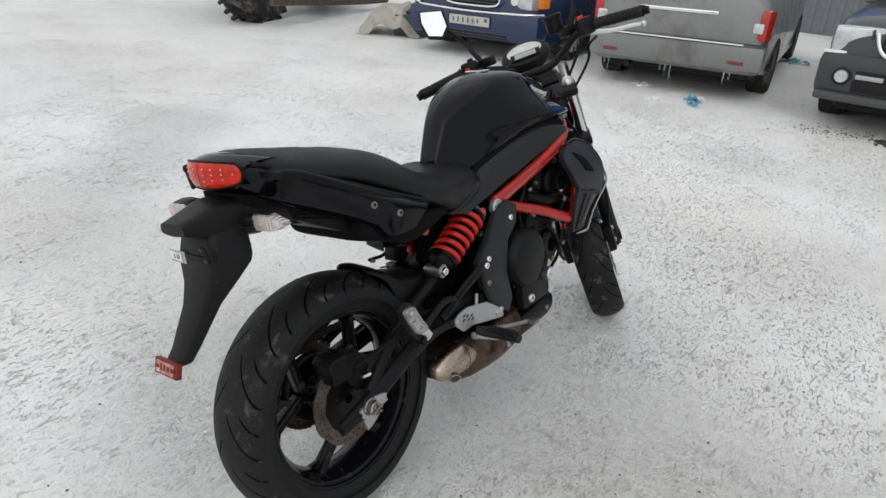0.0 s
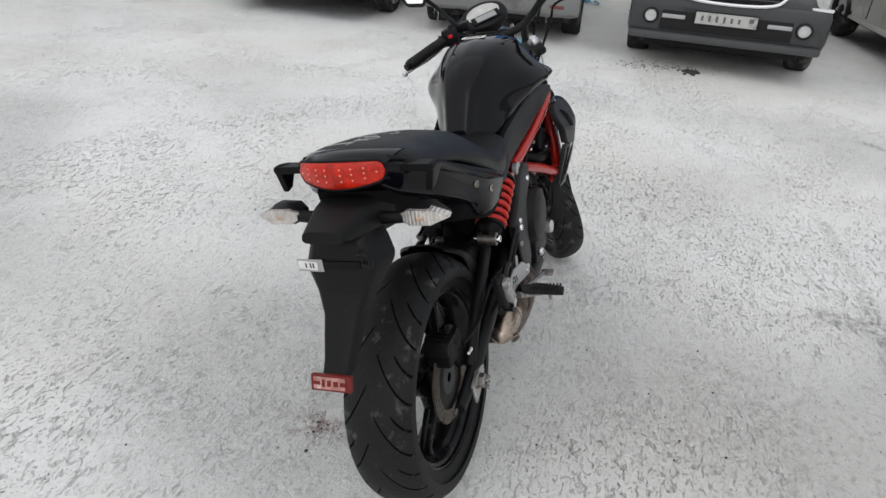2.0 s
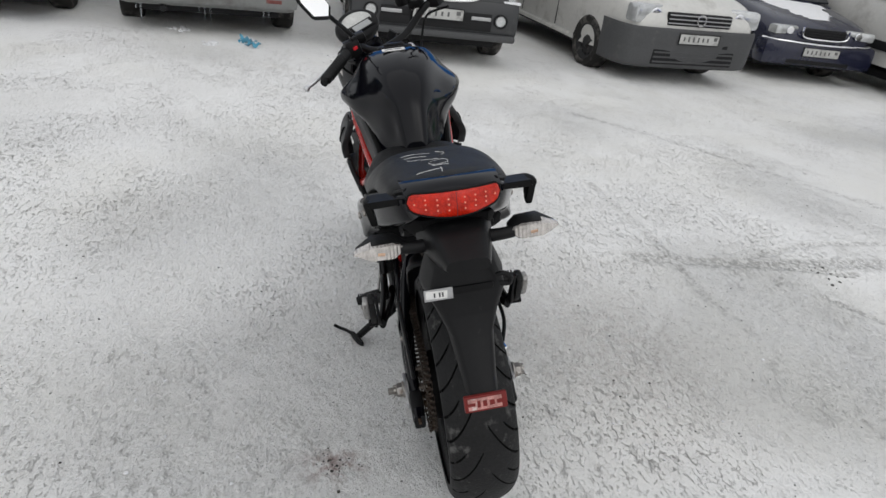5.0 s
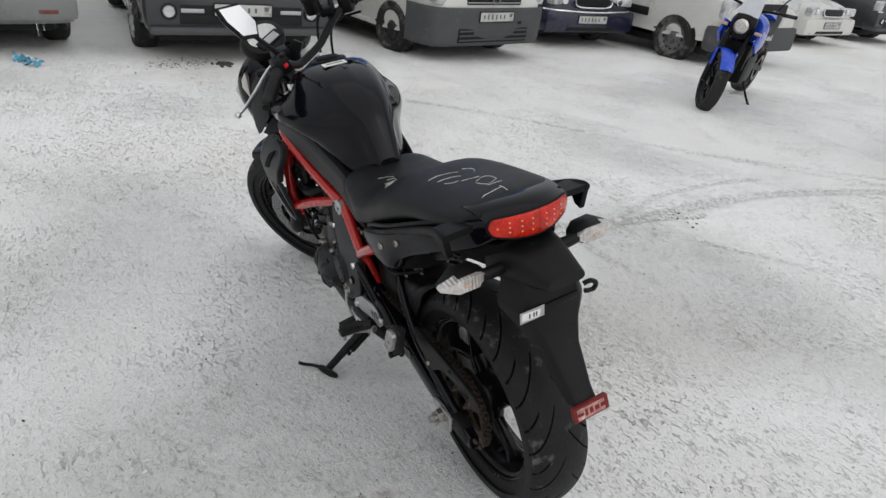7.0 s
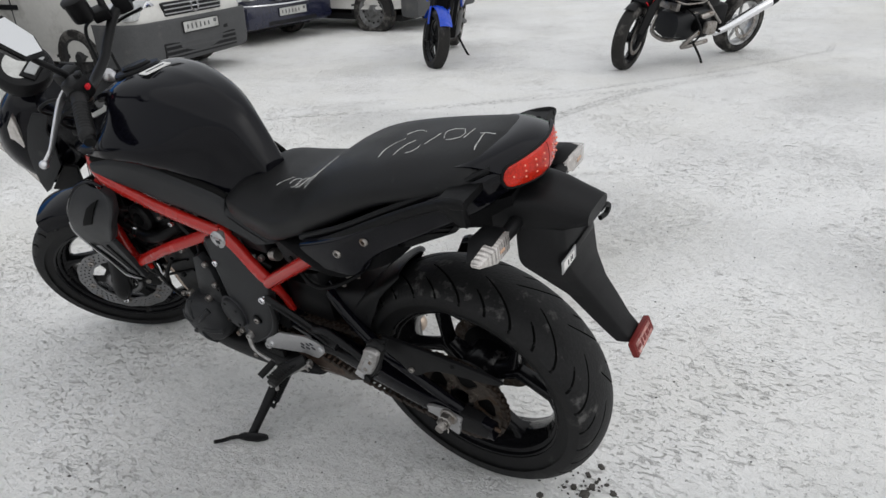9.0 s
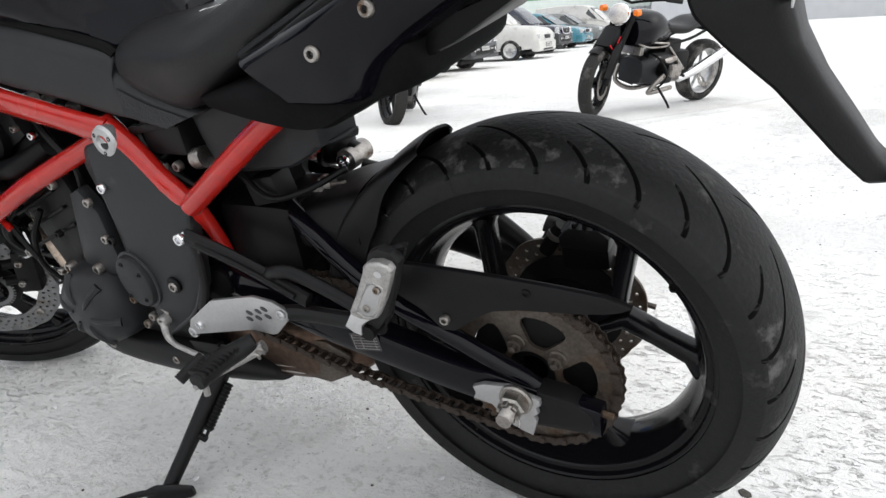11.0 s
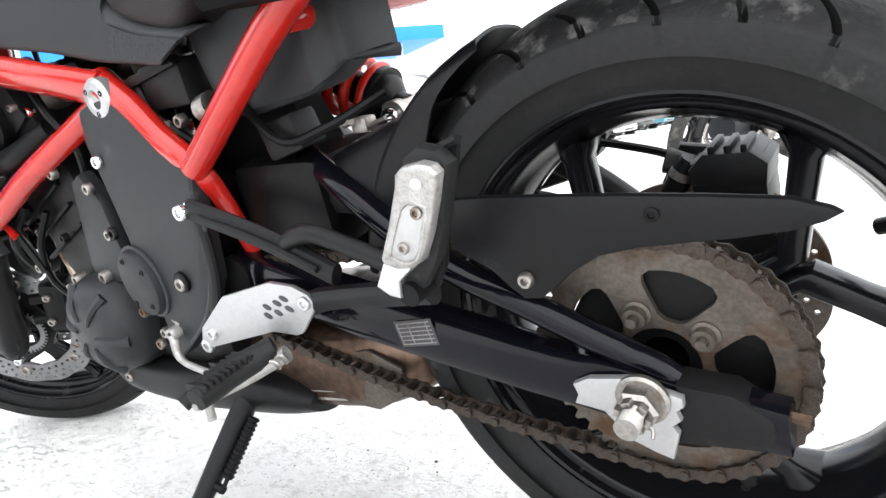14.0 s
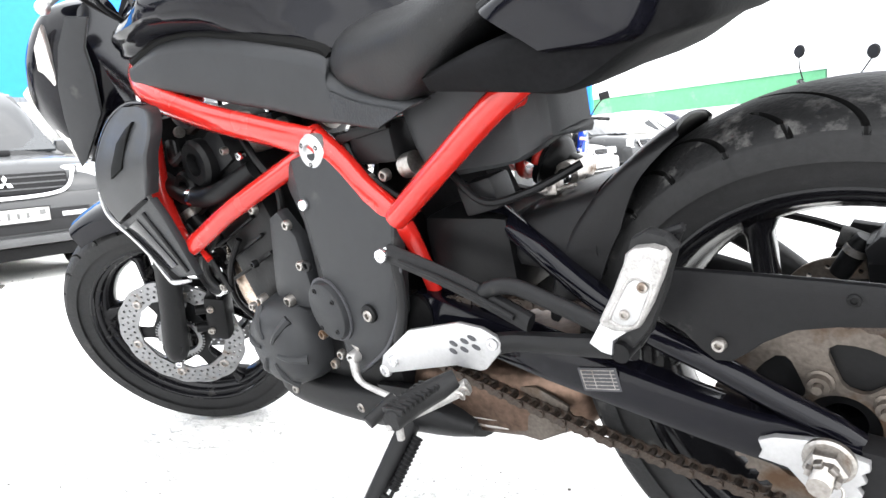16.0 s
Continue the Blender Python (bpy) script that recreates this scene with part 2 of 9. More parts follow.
def lathe(profile, c=(0, 0, 0), seg=48, a0=0.0, a1=360.0, closed=False):
    """Turns a profile of (radius, y) round the y axis through c."""
    bm, rings, full = bm_new(), [], abs(a1 - a0) > 359.9
    for a in np.linspace(radians(a0), radians(a1), seg, endpoint=not full):
        rings.append([bm.verts.new((c[0] + r * math.cos(a), c[1] + y, c[2] + r * math.sin(a))) for r, y in profile])
    pairs = list(zip(rings, rings[1:])) + ([(rings[-1], rings[0])] if full else [])
    m = len(profile)
    for a, b in pairs:
        for k in range(m if closed else m - 1):
            j = (k + 1) % m
            try:
                bm.faces.new((a[k], a[j], b[j], b[k]))
            except ValueError:
                pass
    if not full and closed:
        bm.faces.new(rings[0])
        bm.faces.new(rings[-1][::-1])
    return bm


def loft(sections, n_along=4, n_round=3, cap=True, mirrored=True):
    """A skin over cross-sections: each one an x and half a contour of (y, z) from the top centre to the bottom centre, mirrored at y = 0."""
    xs = [s[0] for s in sections]
    halves = []
    for _, pts in sections:
        q = smooth_path([(0, y, z) for y, z in pts], n_round)
        halves.append([(v.y, v.z) for v in q])
    bm, rings = bm_new(), []
    rows = [smooth_path([(x, h[k][0], h[k][1]) for x, h in zip(xs, halves)], n_along) for k in range(len(halves[0]))]
    count = len(halves[0])
    for i in range(len(rows[0])):
        ring = [bm.verts.new(rows[k][i]) for k in range(count)]
        if mirrored:
            ring += [bm.verts.new((rows[k][i].x, -rows[k][i].y, rows[k][i].z)) for k in range(count - 1, -1, -1)]
        rings.append(ring)
    m = len(rings[0])
    for a, b in zip(rings, rings[1:]):
        for k in range(m):
            j = (k + 1) % m
            bm.faces.new((a[k], a[j], b[j], b[k]))
    if cap:
        bm.faces.new(rings[0][::-1])
        bm.faces.new(rings[-1])
    bmesh.ops.remove_doubles(bm, verts=bm.verts, dist=1e-5)
    return bm


def bolt(c, r=0.008, side=1, depth=0.006, socket=True):
    """A round-headed bolt that points sideways (side +1 left, -1 right), with a socket in its head."""
    h = depth * side
    prof = [(0.0, 0.0), (r, 0.0), (r, h * 0.7), (r * 0.85, h), (r * 0.5, h)]
    prof += [(r * 0.45, h * 0.3), (0.0, h * 0.3)] if socket else [(0.0, h)]
    return lathe(prof, c, 14)


def mirror_y(bm):
    bm.transform(Matrix.Diagonal((1, -1, 1, 1)))
    bmesh.ops.reverse_faces(bm, faces=bm.faces)
    return bm


# ---- the motorcycle ----
LEAN_DEG, HEADING = 11.7, -1.8
BIKE = Matrix.Translation((0.008, -0.018, 0.023)) @ Matrix.Rotation(radians(HEADING), 4, "Z") @ Matrix.Rotation(radians(-LEAN_DEG), 4, "X")
AXIS_FOOT, AXIS_WAY = Vector((1.507, 0, 0)), Vector((-0.4147, 0, 0.91)).normalized()
AXIS_OUT = Vector((0.91, 0, 0.4147)).normalized()
STEER = Matrix.Translation((-0.0205, -0.0148, -0.0605)) @ Matrix.Translation(AXIS_FOOT) @ Matrix.Rotation(radians(34.1), 4, AXIS_WAY) @ Matrix.Translation(-AXIS_FOOT)

BAR_STEER = Matrix.Translation((0, 0, -0.018)) @ Matrix.Translation(AXIS_FOOT) @ Matrix.Rotation(radians(35.5), 4, AXIS_WAY) @ Matrix.Translation(-AXIS_FOOT)

bike = thing("motorcycle", "black naked motorcycle with red frame leaning on its side stand", "motorcycle", BIKE)
REAR, FRONT = (0.0, 0.0, 0.318), (1.405, 0.0, 0.300)
REAR_MID = (0.0, -0.008, 0.318)


def steered(bm):
    return moved(bm, STEER)


def barred(bm):
    return moved(bm, BAR_STEER)


def both(make):
    """Makes one part for each side of the machine."""
    for side in (1, -1):
        make(side)


def sided(bm, side):
    return bm if side > 0 else mirror_y(bm)


def tyre_mesh(c, outer, half, bead, repeats, seed):
    """A tyre with a round crown, sidewalls and curved tread grooves cut into it."""
    rng = random.Random(seed)
    prof = []
    for k in range(57):
        s = -1 + 2 * k / 56
        a = s * radians(74)
        y, r = half * math.sin(a) / math.sin(radians(74)), outer - half * 0.62 * (1 - math.cos(a))
        prof.append((r, y, s))
    side = [(prof[-1][0] - 0.022, half * 0.99), (bead + 0.035, half * 0.93), (bead + 0.008, half * 0.84), (bead - 0.004, half * 0.78)]
    full = [(r, -y, None) for r, y in side[::-1]] + prof + [(r, y, None) for r, y in side]
    per = 70
    turns, step = per * repeats, 2 * math.pi / repeats
    verts, faces, cutin, kinds, m = [], [], [], [], len(full)
    bands = ((0, 0.10, 0.86), (per // 2, 0.46, 0.72), (per // 2, 0.78, 0.95), (0, 0.90, 0.985))
    for i in range(turns):
        for r, y, s in full:
            depth, a = 0.0, 2 * math.pi * i / turns
            if s is not None:
                w = abs(s)
                col = (i + (0 if s > 0 else per // 2)) % per
                for at, lo, hi in bands:
                    off = abs((col - at + per // 2) % per - per // 2)
                    if lo < w < hi and off < 2:
                        depth = 0.0065
                a += 0.95 * step * (1 - (1 - w) ** 2)
            rr = r - depth
            cutin.append(depth > 0)
            verts.append((c[0] + rr * math.cos(a), c[1] + y, c[2] + rr * math.sin(a)))
    lag = 0.95 * step
    for i in range(turns):
        for k, (r, y, s) in enumerate(full):
            if s is None:
                a = 2 * math.pi * i / turns + lag
                verts[i * m + k] = (c[0] + r * math.cos(a), c[1] + y, c[2] + r * math.sin(a))
    for i in range(turns):
        for k in range(m - 1):
            p, q = i * m + k, ((i + 1) % turns) * m + k
            faces.append((p, p + 1, q + 1, q))
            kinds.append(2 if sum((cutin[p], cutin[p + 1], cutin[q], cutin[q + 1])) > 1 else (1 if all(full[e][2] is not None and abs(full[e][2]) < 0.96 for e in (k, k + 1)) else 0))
    me = bpy.data.meshes.new("tyre")
    me.from_pydata(verts, [], faces)
    me.polygons.foreach_set("material_index", kinds)
    bm = bm_new()
    bm.from_mesh(me)
    bpy.data.meshes.remove(me)
    return bm


def rim_mesh(c, rad, half):
    lip = [(rad + 0.003, half), (rad + 0.001, half + 0.003), (rad - 0.003, half + 0.004), (rad - 0.006, half + 0.002), (rad - 0.008, half - 0.005), (rad - 0.014, half - 0.006), (rad - 0.017, half - 0.009), (rad - 0.019, half - 0.018), (rad - 0.026, half * 0.5), (rad - 0.033, half * 0.25)]
    bed = [(rad - 0.024, 0), (rad - 0.020, half * 0.45), (rad - 0.010, half - 0.012), (rad, half - 0.006)]
    ring = bed + lip + [(rad - 0.034, 0)] + [(r, -y) for r, y in lip[::-1]] + [(r, -y) for r, y in bed[:0:-1]]
    bm = lathe(ring, c, 96, closed=True)
    return bm


def wheel_parts(wheel, place, c, rad, phase, hub, hub_half, spoke_w):
    """The hub of a cast wheel and its six spokes, which leave the hub in three pairs."""
    part("hub", place(lathe([(0.012, -hub_half), (hub * 0.75, -hub_half), (hub, -hub_half * 0.7), (hub, hub_half * 0.7), (hub * 0.75, hub_half), (0.012, hub_half)], c, 36, closed=True)), WHEEL_BLACK, wheel)

    def rim_at(r, degrees_):
        return Vector(c) + Vector((math.cos(radians(degrees_)), 0, math.sin(radians(degrees_)))) * r
    for k in range(6):
        lean_ = 1 if k % 2 else -1
        middle = phase + 30 + 120 * (k // 2)
        p0, p1 = rim_at(hub * 0.85, middle + 9 * lean_), rim_at(rad - 0.024, middle + 30 * lean_)
        bend = rim_at(0.105, middle + 6.5 * lean_)
        t = Vector((0, 1, 0)).cross(p1 - bend).normalized()
        s = bm_new()
        rings = []
        for q, w, h in ((p0, spoke_w * 0.95, 0.026), (p0.lerp(bend, 0.6), spoke_w * 0.85, 0.021), (bend, spoke_w * 0.72, 0.018), (bend.lerp(p1, 0.4), spoke_w * 0.66, 0.017), (bend.lerp(p1, 0.82), spoke_w * 0.72, 0.018), (p1, spoke_w * 1.35, 0.028)):
            rings.append([s.verts.new(q + t * (w * math.copysign(abs(math.cos(b)) ** 0.6, math.cos(b))) + Vector((0, h * math.copysign(abs(math.sin(b)) ** 0.6, math.sin(b)), 0))) for b in np.linspace(0, 2 * math.pi, 16, endpoint=False)])
        for u, v in zip(rings, rings[1:]):
            for j in range(16):
                s.faces.new((u[j], u[(j + 1) % 16], v[(j + 1) % 16], v[j]))
        part("spoke", place(s), WHEEL_BLACK, wheel)


def pierced(outer, holes, y0, y1):
    """A flat plate with an outline and holes in x and z, from y0 to y1."""
    bm = bm_new()
    for ring in [outer] + holes:
        vs = [bm.verts.new((x, y0, z)) for x, z in ring]
        for a, b in zip(vs, vs[1:] + vs[:1]):
            bm.edges.new((a, b))
    bmesh.ops.triangle_fill(bm, use_beauty=True, use_dissolve=False, edges=bm.edges[:], normal=(0, 1, 0))
    geom = bmesh.ops.extrude_face_region(bm, geom=bm.faces[:])
    for v in geom["geom"]:
        if isinstance(v, bmesh.types.BMVert):
            v.co.y = y1
    return bm


def polar(c, pts):
    return [(c[0] + r * math.cos(a), c[2] + r * math.sin(a)) for r, a in pts]


def circle(x, z, r, n=10):
    return [(x + r * math.cos(2 * math.pi * k / n), z + r * math.sin(2 * math.pi * k / n)) for k in range(n)]


def disc_mesh(c, outer, inner, thick, petals, holes, rows):
    """A wavy brake disc with drilled holes in rows."""
    a = np.linspace(0, 2 * math.pi, petals * 14, endpoint=False)
    out = polar(c, [(outer + 0.0035 * (abs(math.sin(petals * t / 2)) - 0.6), t) for t in a])
    cuts_ = [polar(c, [(inner - 0.003 * (abs(math.sin(petals * t / 2)) - 0.6), t) for t in a])]
    for k, (f, n, r) in enumerate(rows):
        for i in range(n):
            t = 2 * math.pi * (i + 0.5 * (k % 2)) / n
            rr = inner + (outer - inner) * f
            cuts_.append(circle(c[0] + rr * math.cos(t), c[2] + rr * math.sin(t), r, 8))
    return pierced(out, cuts_, c[1] - thick / 2, c[1] + thick / 2)


# wheels
rear_wheel = part("rear_wheel", rim_mesh(REAR_MID, 0.2195, 0.058), WHEEL_BLACK, bike, "gloss black six-spoke cast rear wheel")
wheel_parts(rear_wheel, lambda b: b, REAR_MID, 0.2195, 3, 0.055, 0.062, 0.018)
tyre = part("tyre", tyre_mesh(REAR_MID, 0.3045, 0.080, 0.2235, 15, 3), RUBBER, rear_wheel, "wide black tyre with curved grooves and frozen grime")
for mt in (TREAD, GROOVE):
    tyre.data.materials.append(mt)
part("valve", add(tube([(-0.180, -0.03, 0.397), (-0.158, -0.042, 0.388)], 0.005, 10), tube([(-0.170, -0.036, 0.393), (-0.147, -0.049, 0.382)], 0.0075, 10)), MATT_BLACK, rear_wheel)
part("brake_disc", disc_mesh((0.0, -0.072, 0.318), 0.111, 0.078, 0.005, 10, 6, ((0.35, 30, 0.0028), (0.70, 30, 0.0028))), RUSTY, rear_wheel, "wavy drilled steel rear brake disc with rust")
part("hub_flange", lathe([(0.03, -0.070), (0.082, -0.068), (0.082, -0.064), (0.05, -0.055), (0.03, -0.05)], REAR, 40), DEEP_BLACK, rear_wheel)

front_wheel = part("front_wheel", steered(rim_mesh(FRONT, 0.224, 0.046)), WHEEL_BLACK, bike, "gloss black six-spoke cast front wheel")
wheel_parts(front_wheel, steered, FRONT, 0.224, 20, 0.045, 0.05, 0.016)
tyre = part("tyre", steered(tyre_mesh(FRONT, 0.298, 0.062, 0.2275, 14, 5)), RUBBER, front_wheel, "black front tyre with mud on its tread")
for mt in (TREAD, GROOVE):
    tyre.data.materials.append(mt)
for side in (1, -1):
    disc = part("brake_disc", steered(disc_mesh((1.405, 0.068 * side, 0.300), 0.147, 0.100, 0.005, 14, 6, ((0.26, 42, 0.0034), (0.52, 42, 0.0034), (0.78, 42, 0.0034)))), DISC_STEEL, front_wheel, "wavy drilled front brake disc")
    fc = (1.405, 0, 0.300)
    spoke_holes = [polar(fc, [(r, radians(60 * k + 44) + w) for r, w in ((0.070, -0.30), (0.084, -0.36), (0.104, -0.37), (0.111, -0.28), (0.113, 0), (0.111, 0.28), (0.104, 0.37), (0.084, 0.36), (0.070, 0.30), (0.066, 0))]) for k in range(6)]
    part("disc_carrier", steered(pierced(polar(fc, [(0.119, t) for t in np.linspace(0, 2 * math.pi, 72, endpoint=False)]), spoke_holes + [polar(fc, [(0.045, t) for t in np.linspace(0, 2 * math.pi, 36, endpoint=False)])], 0.059 * side, 0.064 * side)), DEEP_BLACK, front_wheel)
    for k in range(6):
        a = radians(60 * k)
        part("disc_button", steered(bolt((1.405 + 0.118 * math.cos(a), 0.068 * side, 0.300 + 0.118 * math.sin(a)), 0.011, side, 0.006)), STEEL, front_wheel)
    ring = lathe([(0.043, -0.001), (0.052, -0.001), (0.052, 0.001), (0.043, 0.001)], (1.405, 0.078 * side, 0.300), 72, closed=True)
    for k in range(40):
        a = 2 * math.pi * k / 40
        add(ring, box((1.405 + 0.055 * math.cos(a), 0.078 * side, 0.300 + 0.055 * math.sin(a)), (0.0055, 0.002, 0.003), 0, Matrix.Rotation(-a, 4, "Y")))
    part("sensor_ring", steered(ring), DISC_STEEL, front_wheel)


# fork and front end
def on_fork(s, out=0.0316, y=0.0):
    return AXIS_FOOT + AXIS_WAY * s + AXIS_OUT * out + Vector((0, y, 0))


def make_fork(side):
    y = 0.1 * side
    leg = part("fork_slider", steered(add(tube([on_fork(0.275, y=y), on_fork(0.31, y=y), on_fork(0.42, y=y), on_fork(0.60, y=y), on_fork(0.615, y=y)], [0.02, 0.029, 0.026, 0.027, 0.03], 20, 3),
                                          lathe([(0, -0.03), (0.022, -0.03), (0.024, 0.0), (0.022, 0.022), (0.012, 0.024), (0.012, 0.02), (0, 0.02)], tuple(on_fork(0.315, 0.0316, y)), 20))), MATT_BLACK, bike, "black fork lower leg")
    part("dust_seal", steered(tube([on_fork(0.61, y=y), on_fork(0.618, y=y), on_fork(0.637, y=y), on_fork(0.645, y=y)], [0.024, 0.031, 0.029, 0.022], 20, 2)), DEEP_BLACK, leg)
    part("axle_bolt", steered(bolt(tuple(on_fork(0.272, 0.02, y + 0.012 * side)), 0.009, side, 0.012)), CHROME, leg)
    part("stanchion", steered(tube([on_fork(0.62, y=y), on_fork(1.015, y=y)], 0.0205, 20)), CHROME, bike, "chrome fork tube")
    part("fork_cap", steered(tube([on_fork(1.012, y=y), on_fork(1.02, y=y), on_fork(1.034, y=y)], [0.021, 0.021, 0.012], 16, 2)), ALLOY, bike)
    cal = box((0, 0, 0), (0.05, 0.05, 0.115), 0.012)
    moved(cal, Matrix.Translation(on_fork(0.40, -0.065, 0.075 * side)) @ Matrix.Rotation(radians(-20), 4, "Y"))
    for z in (0.02, -0.03):
        add(cal, tube([on_fork(0.40 + z, -0.02, y), on_fork(0.40 + z, -0.07, 0.075 * side)], 0.011, 10))
    c = part("brake_caliper", steered(cal), DEEP_BLACK, bike, "black two-piston front brake caliper")
    for z in (0.03, -0.03):
        part("caliper_bolt", steered(bolt(tuple(on_fork(0.40 + z, -0.055, 0.1 * side)), 0.008, side, 0.007)), STEEL, c)
    part("brake_hose", steered(tube([on_fork(0.45, -0.07, 0.09 * side), on_fork(0.56, -0.075, 0.11 * side), on_fork(0.68, -0.04, 0.12 * side), on_fork(0.82, -0.03, 0.09 * side), on_fork(0.95, -0.03, 0.05 * side)], 0.005, 8)), DEEP_BLACK, bike)


both(make_fork)
part("front_axle", steered(tube([(1.405, -0.13, 0.3), (1.405, 0.12, 0.3)], 0.011, 14)), STEEL, bike)
clamp = box(tuple(on_fork(1.0, 0.02)), (0.085, 0.25, 0.028), 0.012, Matrix.Rotation(radians(-24.5), 4, "Y"))
part("upper_yoke", steered(clamp), MATT_BLACK, bike, "black upper fork yoke")
part("lower_yoke", steered(box(tuple(on_fork(0.80, 0.02)), (0.085, 0.25, 0.035), 0.012, Matrix.Rotation(radians(-24.5), 4, "Y"))), DEEP_BLACK, bike)
part("stem_nut", steered(tube([on_fork(1.01, 0.0), on_fork(1.028, 0.0)], 0.016, 6)), ALLOY, bike)
part("ignition_lock", steered(tube([on_fork(0.99, 0.06), on_fork(1.03, 0.06)], 0.017, 18)), STEEL, bike)

bar_pts = [(0.933, 0.34, 1.025), (0.965, 0.255, 1.036), (1.005, 0.165, 1.030), (1.035, 0.105, 0.990), (1.047, 0.06, 0.966), (1.05, 0, 0.962)]
bar = part("handlebar", barred(tube(bar_pts + [(x, -y, z) for x, y, z in bar_pts[-2::-1]], 0.0125, 14)), MATT_BLACK, bike, "black tubular handlebar turned to full left lock")


def make_bar_end(side):
    def p(x, y, z):
        k = (0.375 - y) / 0.14
        return (x + 0.018 + 0.02 * k, (y - 0.015 - 0.03 * k) * side, z + 0.015)
    g = tube([p(0.905, 0.375, 1.006), p(0.908, 0.370, 1.008), p(0.920, 0.34, 1.012), p(0.945, 0.268, 1.022), p(0.947, 0.262, 1.023)], [0.012, 0.0175, 0.0165, 0.0165, 0.021], 18, 3)
    gr = part("grip", barred(g), RUBBER, bar, "black ribbed rubber grip")
    for k in range(9):
        f = 0.1 + 0.085 * k
        q = Vector(p(0.909, 0.366, 1.008)).lerp(Vector(p(0.945, 0.268, 1.022)), f)
        w = (Vector(p(0.945, 0.268, 1.022)) - Vector(p(0.909, 0.366, 1.008))).normalized()
        part("grip_rib", barred(tube([q - w * 0.0025, q, q + w * 0.0025], [0.0163, 0.0182, 0.0163], 18, 1)), RUBBER, gr)
    part("bar_end", barred(tube([p(0.902, 0.384, 1.004), p(0.905, 0.375, 1.006)], 0.012, 14)), DEEP_BLACK, bar)
    sw = box((0, 0, 0), (0.045, 0.05, 0.055), 0.012)
    moved(sw, Matrix.Translation(p(0.952, 0.235, 1.026)) @ Matrix.Rotation(radians(-20 * side), 4, "Z"))
    s = part("switch_housing", barred(sw), MATT_BLACK, bar, "black switch housing")
    part("switch", barred(box(p(0.936, 0.228, 1.055), (0.014, 0.018, 0.012), 0.003)), RED_PLASTIC if side < 0 else MATT_BLACK, s, "red stop switch" if side < 0 else "")
    part("switch_button", barred(box(p(0.925, 0.24, 1.03), (0.008, 0.014, 0.01), 0.002)), RED_PLASTIC if side > 0 else DEEP_BLACK, s)
    lever = tube([p(0.985, 0.20, 1.020), p(1.008, 0.24, 1.008), p(1.022, 0.30, 0.985), p(1.022, 0.35, 0.978), p(1.034, 0.378, 0.971)], [0.008, 0.009, 0.0075, 0.006, 0.006], 10, 5, 0.7)
    bmesh.ops.create_uvsphere(lever, u_segments=12, v_segments=8, radius=0.010, matrix=Matrix.Translation(p(1.035, 0.381, 0.970)))
    part("clutch_lever" if side > 0 else "brake_lever", barred(lever), ALLOY, bar, "polished aluminium lever")
    per = box((0, 0, 0), (0.045, 0.05, 0.03), 0.008)
    moved(per, Matrix.Translation(p(0.985, 0.19, 1.032)) @ Matrix.Rotation(radians(-25 * side), 4, "Z"))
    part("lever_perch", barred(per), DEEP_BLACK, bar)
    if side < 0:
        res = lathe([(0, 0), (0.026, 0), (0.028, 0.008), (0.028, 0.045), (0.031, 0.046), (0.031, 0.055), (0.026, 0.058), (0, 0.058)], (0, 0, 0), 24)
        moved(res, Matrix.Translation(p(1.01, 0.165, 1.04)) @ Matrix.Rotation(radians(90), 4, "X"))
        part("brake_reservoir", barred(res), DEEP_BLACK, bar)
    # mirror
    stem = tube([p(0.978, 0.20, 1.035), (1.026, 0.165 * side, 1.085), (1.040, 0.185 * side, 1.13), (1.030, 0.215 * side, 1.175), (1.012, 0.235 * side, 1.195)], [0.010, 0.008, 0.007, 0.007, 0.009], 10)
    mir = part("mirror", barred(stem), MATT_BLACK, bike, "black angular rear-view mirror on a bent stem")
    c, u = Vector((0.998, 0.250 * side, 1.216)), Vector((0.43, 0.0, 0.90)).normalized()
    w = Vector((0.12, 1.0 * side, 0.22)).normalized()
    w = (w - u * w.dot(u)).normalized()
    nrm = u.cross(w).normalized()
    nrm = nrm if nrm.x < 0 else -nrm
    outline = [(-0.036, 0.036), (0.040, 0.062), (0.046, 0.02), (0.034, -0.040), (-0.014, -0.062), (-0.040, -0.030)]

    def slab(grow, back, front, outl=outline):
        b = bm_new()
        a = [b.verts.new(c + w * x * grow + u * z * grow + nrm * front) for x, z in outl]
        o = [b.verts.new(c + w * x * grow * (0.7 if back < -0.01 else 1) + u * z * grow * (0.7 if back < -0.01 else 1) + nrm * back) for x, z in outl]
        b.faces.new(a)
        b.faces.new(o[::-1])
        for k in range(len(a)):
            b.faces.new((a[k], o[k], o[(k + 1) % len(a)], a[(k + 1) % len(a)]))
        bmesh.ops.recalc_face_normals(b, faces=b.faces)
        return b
    shell = slab(1.08, -0.022, 0.002)
    bmesh.ops.bevel(shell, geom=shell.edges[:], offset=0.004, segments=2, affect="EDGES")
    part("mirror_shell", barred(shell), MATT_BLACK, mir)
    part("mirror_glass", barred(slab(0.86, 0.0, 0.0065)), MIRROR, mir, "mirror glass reflecting white sky")


